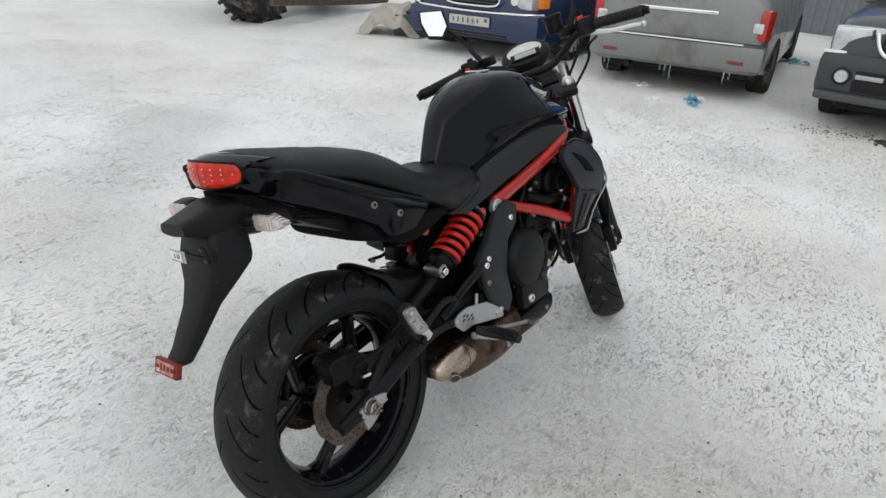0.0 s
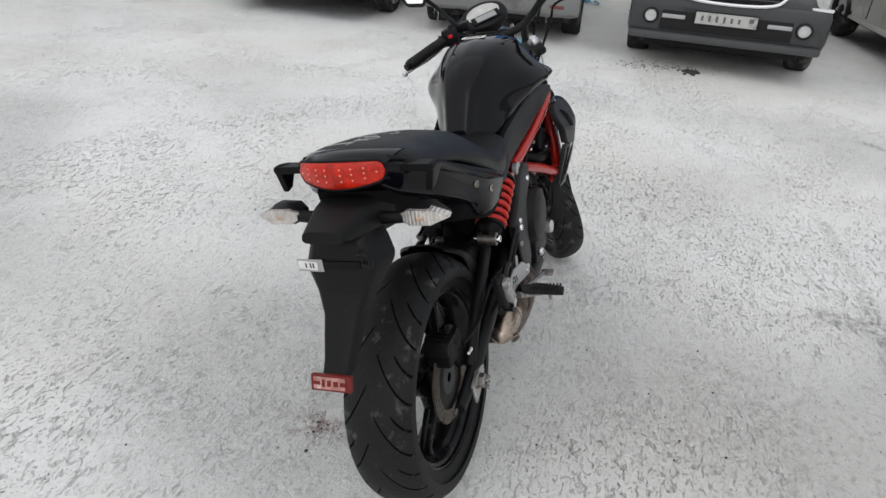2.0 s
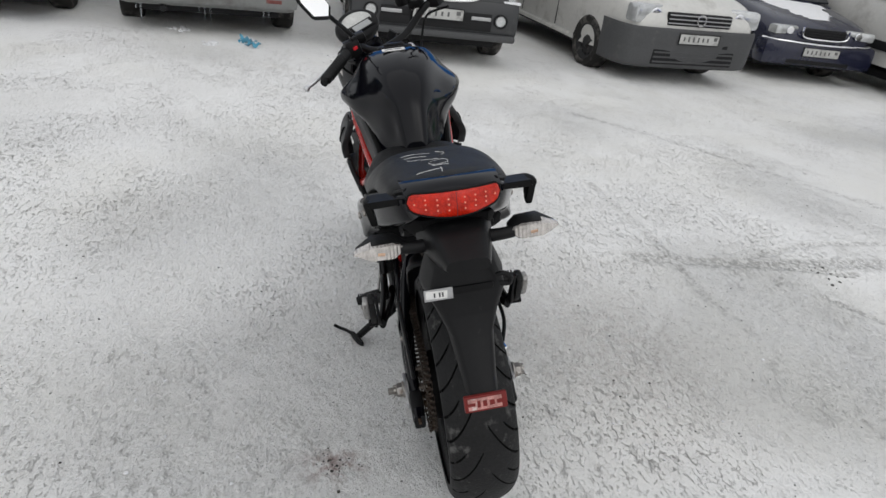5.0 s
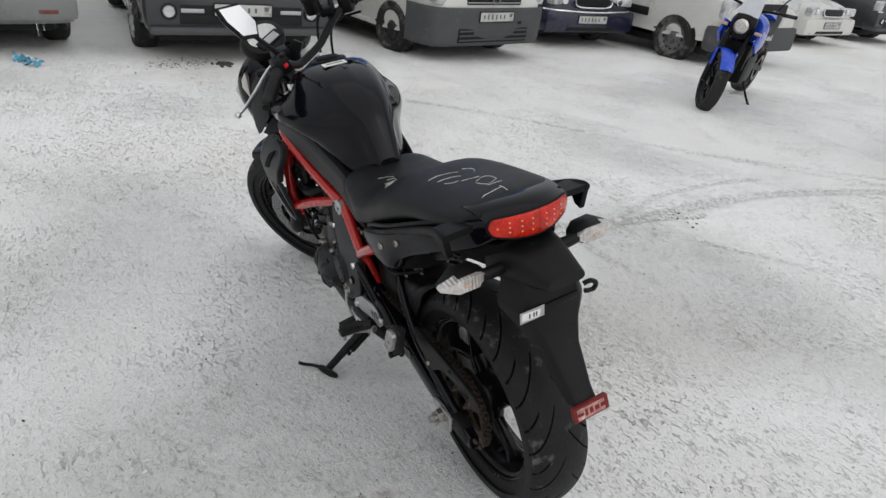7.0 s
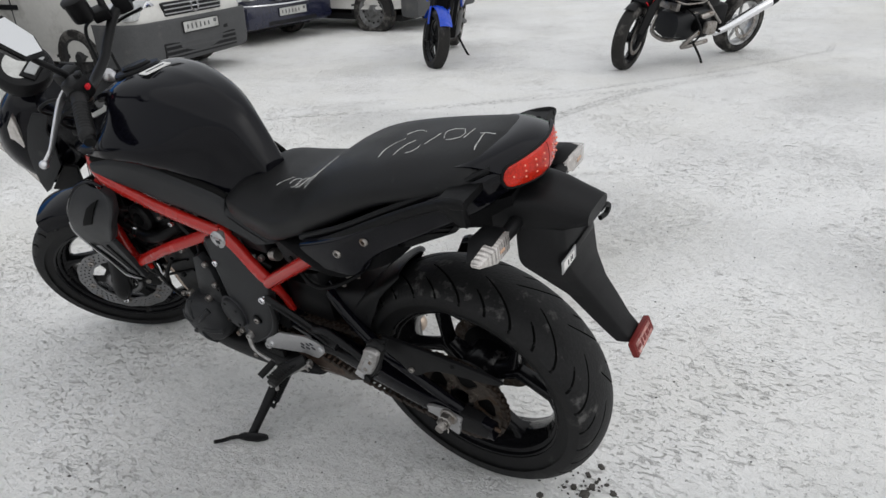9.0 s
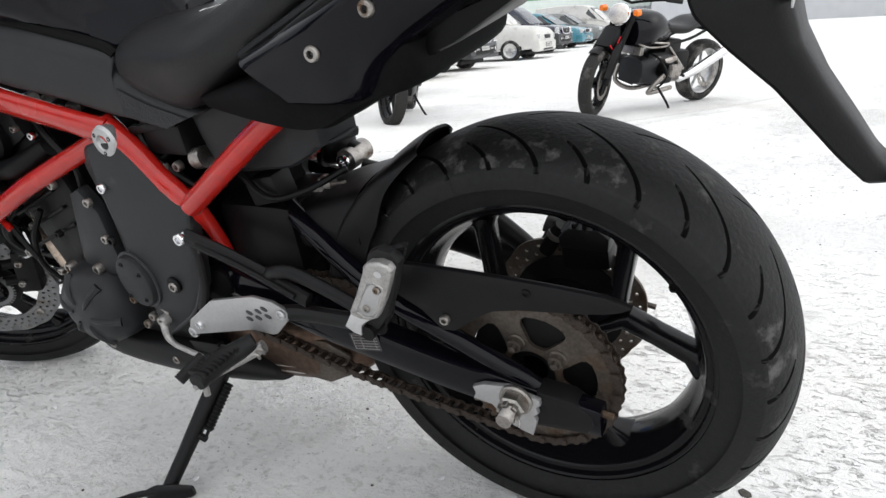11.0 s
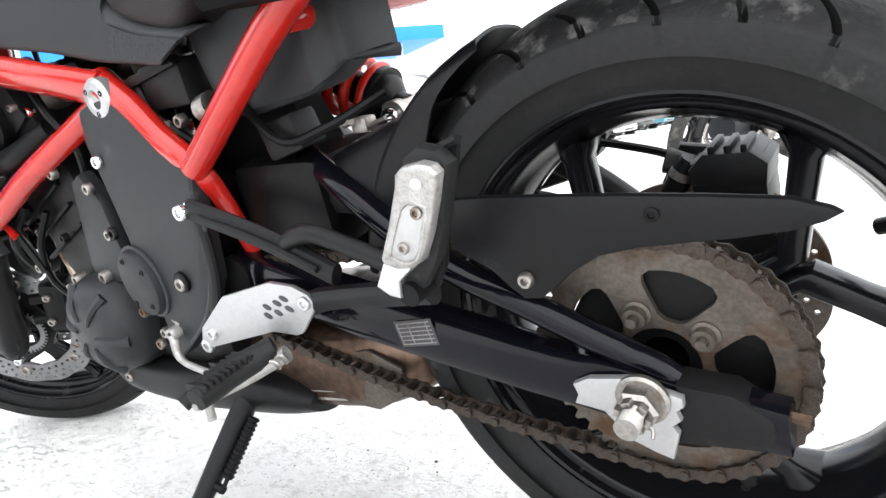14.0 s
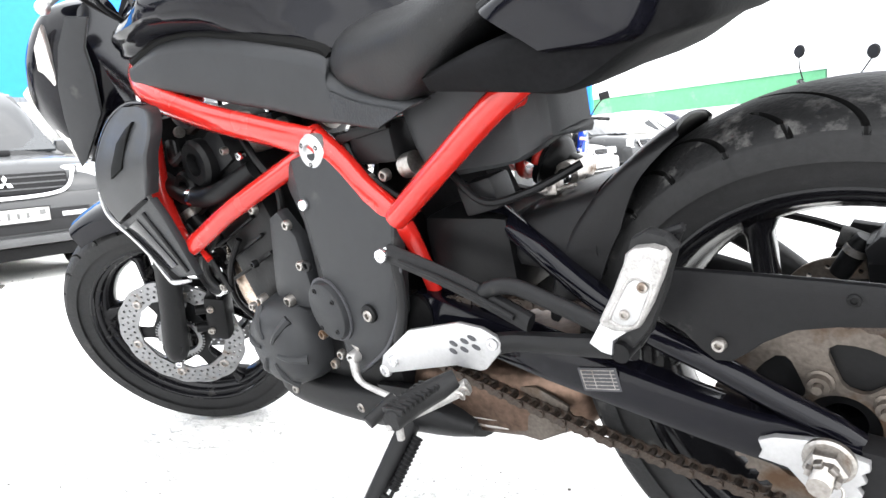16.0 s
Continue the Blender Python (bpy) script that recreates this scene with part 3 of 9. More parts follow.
both(make_bar_end)
for k, (a, b, c_) in enumerate((((0.985, 0.2, 1.02), (1.13, 0.16, 0.98), (1.08, 0.06, 0.86)), ((0.97, 0.21, 1.0), (1.08, 0.19, 0.95), (1.02, 0.07, 0.80)),
                                ((0.985, -0.2, 1.02), (1.12, -0.16, 0.98), (1.08, -0.06, 0.86)), ((0.96, -0.21, 1.0), (1.09, -0.17, 0.93), (1.03, -0.05, 0.82)))):
    part("cable", barred(tube([a, Vector(a).lerp(Vector(b), 0.55) + Vector((0.02, 0, 0.02)), b, c_], 0.0045, 8, 8)), DEEP_BLACK, bike)

# instrument and headlamp cowl
pod = bm_new()
bmesh.ops.create_uvsphere(pod, u_segments=28, v_segments=16, radius=1)
for v in pod.verts:
    v.co.z = max(v.co.z, -0.7) if v.co.z < 0 else min(v.co.z, 0.45)
moved(pod, Matrix.Translation((1.212, 0.012, 1.020)) @ Matrix.Rotation(radians(-38), 4, "Y") @ Matrix.Diagonal((0.066, 0.088, 0.048, 1)))
dash = part("instrument_panel", barred(pod), MATT_BLACK, bike, "round black instrument pod with grey dial and display")
DM = Matrix.Translation((1.212, 0.012, 1.020)) @ Matrix.Rotation(radians(-38), 4, "Y")
part("dial_glass", barred(moved(lathe([(0, 0.0), (0.9, 0.0), (1.0, -0.004), (1.0, -0.01)], (0, 0, 0), 32), DM @ Matrix.Translation((0.006, 0, 0.0232)) @ Matrix.Diagonal((0.042, 0.066, 1, 1)) @ Matrix.Rotation(radians(90), 4, "X"))), DIAL, dash, "pale half-round rev counter face")
part("display", barred(moved(box((0, 0, 0), (0.036, 0.105, 0.006), 0.002), DM @ Matrix.Translation((-0.022, 0, 0.0235)))), DEEP_BLACK, dash)
part("display_glass", barred(moved(box((0, 0, 0), (0.024, 0.075, 0.004), 0.001), DM @ Matrix.Translation((-0.022, 0, 0.0265)))), SCREEN, dash)

cowl = loft([(1.215, [(0, 0.965), (0.04, 0.96), (0.065, 0.94), (0.070, 0.88), (0.065, 0.79), (0.04, 0.735), (0, 0.735)]),
             (1.28, [(0, 0.975), (0.045, 0.97), (0.078, 0.935), (0.092, 0.87), (0.086, 0.77), (0.05, 0.70), (0, 0.70)]),
             (1.34, [(0, 0.945), (0.045, 0.935), (0.08, 0.905), (0.094, 0.84), (0.086, 0.75), (0.05, 0.685), (0, 0.68)]),
             (1.385, [(0, 0.89), (0.035, 0.88), (0.06, 0.86), (0.07, 0.82), (0.06, 0.76), (0.03, 0.71), (0, 0.70)])], 4, 3)
light_cowl = part("headlight_cowl", barred(cowl), GLOSS_BLACK, bike, "black angular headlight cowl")


def make_cowl_side(side):
    o = [(1.165, 0.943), (1.202, 0.956), (1.245, 0.915), (1.288, 0.855), (1.315, 0.80), (1.338, 0.74), (1.345, 0.70), (1.325, 0.71), (1.238, 0.787), (1.212, 0.853), (1.20, 0.90)]
    part("cowl_panel", barred(sided(plate(o, 0.104, 0.114, 0.004, lambda x, z: -0.15 * max(0, x - 1.28)), side)), PANEL_GREY, light_cowl, "grey cowl side panel")
    f = [(1.265, 0.955), (1.300, 0.925), (1.352, 0.84), (1.372, 0.77), (1.362, 0.705), (1.350, 0.735), (1.330, 0.80), (1.292, 0.87)]
    part("headlight_rim", barred(sided(plate(f, 0.082, 0.098, 0.005, lambda x, z: -0.3 * max(0, x - 1.30)), side)), CLEAR_LENS, light_cowl)
    part("fork_bracket", barred(sided(plate([(1.215, 0.76), (1.245, 0.775), (1.325, 0.705), (1.30, 0.695), (1.235, 0.70)], 0.086, 0.100, 0.004), side)), DEEP_BLACK, light_cowl)


both(make_cowl_side)
part("headlight", barred(box((1.372, 0, 0.79), (0.03, 0.12, 0.15), 0.02, Matrix.Rotation(radians(20), 4, "Y"))), CLEAR_LENS, light_cowl, "clear headlight lens")

fend = lathe([(0.285, -0.072), (0.318, -0.066), (0.330, -0.055), (0.336, -0.03), (0.338, 0), (0.336, 0.03), (0.330, 0.055), (0.318, 0.066), (0.285, 0.072), (0.285, 0.069), (0.314, 0.063), (0.332, 0.0), (0.314, -0.063), (0.285, -0.069)], FRONT, 30, 70, 150, closed=True)
mud = part("front_mudguard", steered(fend), GLOSS_BLACK, bike, "gloss black front mudguard")
both(lambda side: part("mudguard_stay", steered(sided(plate([(1.33, 0.52), (1.40, 0.60), (1.34, 0.66), (1.22, 0.58), (1.22, 0.50), (1.28, 0.43)], 0.068, 0.076, 0.002), side)), MATT_BLACK, mud))

# fuel tank
PANEL_TOP = [(0.955, 0.160, 0.793), (0.905, 0.156, 0.806), (0.86, 0.151, 0.813), (0.80, 0.143, 0.810), (0.734, 0.134, 0.797), (0.65, 0.122, 0.774), (0.572, 0.112, 0.750), (0.553, 0.109, 0.736), (0.553, 0.109, 0.716), (0.498, 0.113, 0.692), (0.434, 0.120, 0.678), (0.400, 0.124, 0.670)]
tank_skin = loft([
    (0.476, [(0, 0.790), (0.02, 0.788), (0.03, 0.775), (0.035, 0.75), (0.04, 0.725), (0.04, 0.70), (0, 0.69)]),
    (0.505, [(0, 0.855), (0.026, 0.848), (0.038, 0.825), (0.045, 0.79), (0.053, 0.75), (0.06, 0.70), (0, 0.69)]),
    (0.535, [(0, 0.908), (0.032, 0.898), (0.047, 0.868), (0.055, 0.82), (0.067, 0.77), (0.076, 0.71), (0, 0.69)]),
    (0.58, [(0, 0.946), (0.045, 0.934), (0.068, 0.900), (0.080, 0.85), (0.089, 0.79), (0.098, 0.72), (0, 0.69)]),
    (0.64, [(0, 0.972), (0.06, 0.958), (0.094, 0.912), (0.116, 0.856), (0.115, 0.80), (0.122, 0.74), (0, 0.70)]),
    (0.72, [(0, 0.988), (0.078, 0.972), (0.124, 0.916), (0.167, 0.856), (0.150, 0.80), (0.134, 0.75), (0, 0.72)]),
    (0.80, [(0, 0.988), (0.090, 0.974), (0.144, 0.914), (0.193, 0.857), (0.166, 0.812), (0.146, 0.77), (0, 0.74)]),
    (0.835, [(0, 0.982), (0.092, 0.968), (0.140, 0.911), (0.194, 0.856), (0.168, 0.815), (0.148, 0.778), (0, 0.745)]),
    (0.865, [(0, 0.973), (0.088, 0.959), (0.108, 0.910), (0.190, 0.853), (0.17, 0.818), (0.15, 0.785), (0, 0.75)]),
    (0.94, [(0, 0.940), (0.086, 0.930), (0.098, 0.889), (0.179, 0.847), (0.166, 0.824), (0.15, 0.798), (0, 0.77)]),
    (0.995, [(0, 0.895), (0.078, 0.888), (0.094, 0.868), (0.152, 0.838), (0.15, 0.822), (0.135, 0.805), (0, 0.79)])], 6, 4)
for v in tank_skin.verts:
    # the tank tucks in behind the upper edge of the side panels
    if 0.56 < v.co.x < 0.99:
        edge_x = [q[0] for q in PANEL_TOP[7::-1]]
        z_top = np.interp(v.co.x, edge_x, [q[2] for q in PANEL_TOP[7::-1]])
        y_top = np.interp(v.co.x, edge_x, [q[1] for q in PANEL_TOP[7::-1]])
        below = z_top + 0.020 - v.co.z
        if below > 0:
            limit = float(y_top) + 0.006 - min(0.03, 0.9 * float(below))
            v.co.y = max(-limit, min(limit, v.co.y))
low_verts = [v for v in tank_skin.verts if v.co.z < 0.86 and 0.6 < v.co.x < 0.97 and abs(v.co.y) > 0.08]
for k in range(2):
    bmesh.ops.smooth_vert(tank_skin, verts=low_verts, factor=0.5, use_axis_x=False, use_axis_y=True, use_axis_z=False)
tank_tree = BVHTree.FromBMesh(tank_skin)
tank = part("fuel_tank", tank_skin, GLOSS_BLACK, bike, "gloss black fuel tank")
cap = lathe([(0.0, 0.010), (0.03, 0.010), (0.034, 0.006), (0.034, 0.002), (0.052, 0.002), (0.056, -0.002), (0.056, -0.012)], (0, 0, 0), 36)
part("fuel_cap", moved(cap, Matrix.Translation((0.855, 0, 0.980)) @ Matrix.Rotation(radians(10), 4, "Y") @ Matrix.Rotation(radians(90), 4, "X")), DEEP_BLACK, tank, "black lockable fuel cap")
st = part("sticker", box((0.765, 0.012, 0.9905), (0.028, 0.07, 0.002), 0, Matrix.Rotation(radians(0), 4, "Y")), WHITE, tank, "small white paper sticker")
part("print", box((0.765, 0.012, 0.9919), (0.006, 0.05, 0.0006), 0, Matrix.Rotation(radians(0), 4, "Y")), INK, st)


def make_tank_side(side):
    sc = [(0.872, 0.874), (0.868, 0.900), (0.852, 0.926), (0.838, 0.922), (0.834, 0.884), (0.846, 0.866)]
    part("tank_scoop", sided(plate(sc, 0.120, 0.146, 0.004, lambda x, z: -0.75 * (z - 0.88)), side), DEEP_BLACK, tank, "black scoop beside the tank")
    em = plate([(0.99, 0.898), (1.045, 0.872), (1.03, 0.85), (0.98, 0.872)], 0.10, 0.112, 0.003)
    part("tank_nose_panel", sided(em, side), GLOSS_BLACK, tank)
    for k in range(8):
        x, z = 0.965 - 0.0125 * k, 0.884 + 0.0047 * k
        hit = tank_tree.ray_cast(Vector((x, 0.4, z)), Vector((0, -1, 0)))[0]
        if hit is not None:
            part("badge_bar", sided(box((x, hit.y + 0.0008, z), (0.0078, 0.0026, 0.017 if k not in (0, 7) else 0.023), 0.0008, Matrix.Rotation(radians(20), 4, "Y") @ Matrix.Rotation(radians(-12), 4, "X")), side), WHITE, tank)


both(make_tank_side)


def skin(rows, thick, n=5, m=3):
    """A shell over rows of points, smooth along and across them."""
    long_ = [smooth_path(r, n) for r in rows]
    cols = [smooth_path([r[i] for r in long_], m) for i in range(len(long_[0]))]
    bm = bm_new()
    grid = [[bm.verts.new(v) for v in c] for c in cols]
    for a, b in zip(grid, grid[1:]):
        for k in range(len(a) - 1):
            bm.faces.new((a[k], a[k + 1], b[k + 1], b[k]))
    mid = sum((v.co for v in bm.verts), Vector()) / len(bm.verts)
    bm.normal_update()
    if sum((f.calc_center_median() - mid).dot(f.normal) for f in bm.faces) < 0:
        bmesh.ops.reverse_faces(bm, faces=bm.faces)
        bm.normal_update()
    far = [[bm.verts.new(v.co - v.normal * thick) for v in row] for row in grid]
    for a, b in zip(far, far[1:]):
        for k in range(len(a) - 1):
            bm.faces.new((a[k], b[k], b[k + 1], a[k + 1]))
    edge = [(i, 0) for i in range(len(grid))] + [(len(grid) - 1, k) for k in range(1, len(grid[0]))] + [(i, len(grid[0]) - 1) for i in range(len(grid) - 2, -1, -1)] + [(0, k) for k in range(len(grid[0]) - 2, 0, -1)]
    for (i, k), (j, m_) in zip(edge, edge[1:] + edge[:1]):
        bm.faces.new((grid[i][k], far[i][k], far[j][m_], grid[j][m_]))
    return bm


def make_side_panel(side):
    top = PANEL_TOP
    low = [(0.953, 0.164, 0.769), (0.90, 0.159, 0.752), (0.862, 0.154, 0.741), (0.80, 0.144, 0.723), (0.74, 0.136, 0.705), (0.67, 0.126, 0.687), (0.61, 0.117, 0.667), (0.575, 0.115, 0.659), (0.555, 0.115, 0.656), (0.525, 0.115, 0.650), (0.498, 0.117, 0.645), (0.484, 0.118, 0.643)]
    rows = [[(x, y - 0.022, z + 0.001) for x, y, z in top], [(x, y - 0.004, z) for x, y, z in top]]
    for f, out in ((0.16, 0.004), (0.3, 0.005), (0.62, 0.0045), (0.86, 0.003), (1.0, -0.002)):
        rows.append([tuple(Vector(a).lerp(Vector(b), f) + Vector((0, out, 0))) for a, b in zip(top, low)])
    rows.append([(x, y - 0.02, z + 0.002) for x, y, z in low])
    p = part("side_panel", sided(skin(rows, 0.003, 5, 3), side), PANEL_GREY, bike, "dark grey plastic panel under the tank", 50)
    grip = [[tuple(Vector(a).lerp(Vector(b), f) + Vector((0, 0.0062, 0))) for a, b in zip(top[8:], low[8:])] for f in (0.28, 0.55, 0.85)]
    part("grip_patch", sided(skin(grip, 0.001, 4, 3), side), GRIP, p, "pebbled grip patch")
    # Black cord along the gap under the tank, added for the shade inside it.
    part("panel_gap_shade", tube([(x, (y - 0.008) * side, z + 0.005) for x, y, z in top[:8]], 0.0075, 8, 4), GROOVE, p)


both(make_side_panel)

# seat
seat_skin = loft([
    (0.560, [(0, 0.745), (0.05, 0.745), (0.085, 0.742), (0.098, 0.735), (0.10, 0.722), (0.08, 0.71), (0, 0.71)]),
    (0.515, [(0, 0.774), (0.07, 0.774), (0.112, 0.760), (0.126, 0.738), (0.122, 0.705), (0.09, 0.69), (0, 0.69)]),
    (0.430, [(0, 0.782), (0.08, 0.779), (0.130, 0.763), (0.148, 0.735), (0.128, 0.678), (0.09, 0.67), (0, 0.67)]),
    (0.360, [(0, 0.790), (0.09, 0.786), (0.143, 0.768), (0.162, 0.745), (0.15, 0.705), (0.10, 0.69), (0, 0.69)]),
    (0.300, [(0, 0.820), (0.085, 0.814), (0.138, 0.790), (0.160, 0.765), (0.152, 0.73), (0.10, 0.72), (0, 0.72)]),
    (0.240, [(0, 0.860), (0.08, 0.854), (0.130, 0.828), (0.158, 0.795), (0.152, 0.758), (0.10, 0.745), (0, 0.745)]),
    (0.170, [(0, 0.892), (0.08, 0.886), (0.128, 0.862), (0.153, 0.830), (0.15, 0.798), (0.10, 0.785), (0, 0.785)]),
    (0.070, [(0, 0.917), (0.08, 0.911), (0.122, 0.891), (0.140, 0.868), (0.138, 0.846), (0.09, 0.835), (0, 0.835)]),
    (-0.04, [(0, 0.939), (0.07, 0.934), (0.112, 0.917), (0.130, 0.898), (0.130, 0.880), (0.08, 0.87), (0, 0.87)]),
    (-0.105, [(0, 0.951), (0.060, 0.946), (0.096, 0.934), (0.113, 0.919), (0.114, 0.905), (0.06, 0.90), (0, 0.90)]),
    (-0.136, [(0, 0.949), (0.050, 0.944), (0.074, 0.934), (0.084, 0.925), (0.085, 0.916), (0.05, 0.91), (0, 0.91)])], 6, 4)
seat_tree = BVHTree.FromBMesh(seat_skin)
seat = part("seat", seat_skin, SEAT_VINYL, bike, "stepped black vinyl seat with faint white chalk writing")
rng = random.Random(11)


def chalk(x0, y0, x1, y1, curl):
    """One hand-drawn chalk stroke lying on the seat's skin, bowed by curl."""
    a, b = Vector((x0, y0, 2)), Vector((x1, y1, 2))
    side_way = Vector((y0 - y1, x1 - x0, 0)) * curl
    pts = []
    for k in range(9):
        f = k / 8
        hit = seat_tree.ray_cast(a.lerp(b, f) + side_way * (4 * f * (1 - f)) + Vector((rng.uniform(-1, 1), rng.uniform(-1, 1), 0)) * 0.0008, Vector((0, 0, -1)))[0]
        if hit is not None:
            pts.append(hit + Vector((0, 0, 0.0002)))
    if len(pts) > 2:
        part("chalk_mark", tube(pts, [rng.uniform(0.0004, 0.0011) for _ in pts], 5, 2), CHALK, seat)


for stroke in ((0.408, 0.068, 0.386, 0.030, 0.1), (0.378, 0.058, 0.356, 0.040, 0.5), (0.362, 0.070, 0.350, 0.050, -0.5), (0.350, 0.070, 0.326, 0.046, 0.5), (0.338, 0.078, 0.318, 0.050, -0.2), (0.322, 0.084, 0.296, 0.056, 0.3), (0.300, 0.086, 0.276, 0.040, 0.05),
               (0.286, 0.100, 0.252, 0.020, 0.0), (0.278, 0.072, 0.262, 0.040, 0.15), (0.097, 0.074, 0.076, 0.012, 0.15), (0.064, 0.070, 0.046, 0.022, 0.1), (0.040, 0.066, 0.024, 0.040, -0.25), (0.085, -0.004, 0.044, -0.010, 0.3), (0.016, 0.038, 0.003, 0.002, 0.0),
               (-0.016, 0.022, -0.040, -0.012, 0.6), (-0.040, -0.012, -0.022, 0.026, 0.5), (-0.057, 0.022, -0.062, -0.010, 0.0), (-0.100, 0.060, -0.092, 0.008, 0.03), (-0.084, 0.008, -0.114, 0.010, 0.0)):
    chalk(*stroke)

# tail
tail_skin = loft([
    (0.250, [(0, 0.735), (0.12, 0.742), (0.170, 0.750), (0.184, 0.746), (0.189, 0.736), (0.186, 0.712), (0.180, 0.700), (0.12, 0.692), (0, 0.692)]),
    (0.15, [(0, 0.765), (0.12, 0.775), (0.168, 0.789), (0.182, 0.784), (0.187, 0.772), (0.183, 0.722), (0.174, 0.704), (0.12, 0.698), (0, 0.698)]),
    (0.06, [(0, 0.80), (0.11, 0.818), (0.152, 0.833), (0.166, 0.827), (0.170, 0.816), (0.162, 0.774), (0.152, 0.760), (0.11, 0.752), (0, 0.75)]),
    (-0.04, [(0, 0.85), (0.10, 0.866), (0.132, 0.880), (0.145, 0.874), (0.149, 0.863), (0.138, 0.824), (0.126, 0.811), (0.09, 0.803), (0, 0.80)]),
    (-0.12, [(0, 0.895), (0.08, 0.905), (0.104, 0.916), (0.115, 0.910), (0.118, 0.901), (0.108, 0.864), (0.097, 0.852), (0.06, 0.845), (0, 0.843)]),
    (-0.150, [(0, 0.93), (0.06, 0.928), (0.086, 0.929), (0.094, 0.924), (0.096, 0.915), (0.088, 0.886), (0.078, 0.874), (0.04, 0.868), (0, 0.866)]),
    (-0.170, [(0, 0.935), (0.05, 0.934), (0.078, 0.930), (0.083, 0.925), (0.084, 0.916), (0.079, 0.900), (0.070, 0.890), (0.04, 0.884), (0, 0.882)])], 5, 3)
for v in tail_skin.verts:
    v.co.x -= 1.3 * max(0.0, 0.745 - v.co.z) * min(1.0, max(0.0, (v.co.x - 0.06) / 0.15))
tail = part("tail_fairing", tail_skin, GLOSS_BLACK, bike, "gloss black tail fairing", 30)
under = loft([(0.372, [(0, 0.700), (0.10, 0.702), (0.138, 0.698), (0.136, 0.686), (0.118, 0.677), (0, 0.677)]), (0.25, [(0, 0.722), (0.15, 0.722), (0.180, 0.712), (0.172, 0.686), (0.148, 0.667), (0, 0.667)]),
              (0.187, [(0, 0.722), (0.15, 0.722), (0.176, 0.712), (0.166, 0.682), (0.146, 0.661), (0, 0.661)]), (0.125, [(0, 0.745), (0.14, 0.745), (0.172, 0.738), (0.160, 0.708), (0.140, 0.688), (0, 0.688)]), (0.076, [(0, 0.77), (0.12, 0.77), (0.146, 0.762), (0.126, 0.722), (0.100, 0.702), (0, 0.700)]), (0.062, [(0, 0.79), (0.12, 0.79), (0.135, 0.785), (0.10, 0.757), (0.062, 0.745), (0, 0.743)]),
              (-0.05, [(0, 0.83), (0.10, 0.83), (0.112, 0.824), (0.082, 0.790), (0.050, 0.775), (0, 0.773)]), (-0.12, [(0, 0.86), (0.082, 0.86), (0.090, 0.855), (0.072, 0.812), (0.05, 0.792), (0, 0.79)]), (-0.165, [(0, 0.875), (0.06, 0.875), (0.066, 0.868), (0.06, 0.84), (0.045, 0.82), (0, 0.815)])], 5, 3)
part("undertray", under, DULL_BLACK, tail, "dull black undertray closing the tail")
arc = [k / 8 for k in range(-8, 9)]


def lens_edge(s_, up):
    """Upper or lower edge of the lamp at s_, from -1 to 1 across the tail."""
    close = max(0.0, 1 - abs(s_) ** 22) ** 0.5
    mid, half = 0.9185 + 0.001 * s_ * s_, (0.0265 - 0.0095 * abs(s_) ** 2.0) * close
    return (-0.198 + 0.031 * s_ * s_, 0.091 * s_, mid + half * up)


part("tail_cap", skin([[(-0.100 + 0.055 * q * q, 0.100 * q, 0.940 - 0.022 * q * q) for q in arc], [(-0.137 + 0.048 * q * q, 0.099 * q, 0.952 - 0.019 * q * q) for q in arc], [(-0.165 + 0.040 * q * q, 0.097 * q, 0.9545 - 0.0185 * q * q) for q in arc], [(-0.186 + 0.034 * q * q, 0.0955 * q, 0.951 - 0.018 * q * q) for q in arc], [(-0.196 + 0.031 * q * q, 0.094 * q, 0.9475 - 0.017 * q * q) for q in arc]], 0.004, 2, 3), GLOSS_BLACK, tail, "gloss tail cap behind the seat")
part("tail_chin", skin([[(-0.195 + 0.031 * q * q, 0.092 * q, 0.890 + 0.014 * abs(q) ** 2.2) for q in arc], [(-0.178 + 0.03 * q * q, 0.090 * q, 0.879 + 0.013 * abs(q) ** 2.2) for q in arc], [(-0.145 + 0.02 * q * q, 0.086 * q, 0.866 + 0.012 * abs(q) ** 2.2) for q in arc]], 0.004, 2, 3), GLOSS_BLACK, tail)
both(lambda side: [part("fairing_bolt", bolt((x, y * side, z), 0.0085, side, 0.006), STEEL, tail) for x, y, z in ((0.086, 0.172, 0.788), (0.150, 0.184, 0.752))])
both(lambda side: part("tail_trim", tube([(0.262, 0.164 * side, 0.748), (0.15, 0.162 * side, 0.796), (0.06, 0.147 * side, 0.839), (-0.04, 0.128 * side, 0.886), (-0.10, 0.110 * side, 0.912), (-0.145, 0.088 * side, 0.934)], 0.0065, 8), MATT_BLACK, tail))
lens = bm_new()
rows = []
for k in range(41):
    s_ = -1 + k / 20
    low_, top_ = Vector(lens_edge(s_, -1)), Vector(lens_edge(s_, 1))
    rows.append([lens.verts.new(low_.lerp(top_, 0.5 + 0.5 * math.sin(a)) - Vector((0.007 * math.cos(a) * (1 - 0.5 * s_ * s_), 0, 0))) for a in np.linspace(-1.57, 1.57, 11)])
for a, b in zip(rows, rows[1:]):
    for k in range(10):
        lens.faces.new((a[k], a[k + 1], b[k + 1], b[k]))
bmesh.ops.remove_doubles(lens, verts=lens.verts, dist=1e-5)
tl = part("tail_light", lens, RED_LENS, bike, "wide red tail light lens with rows of reflectors")
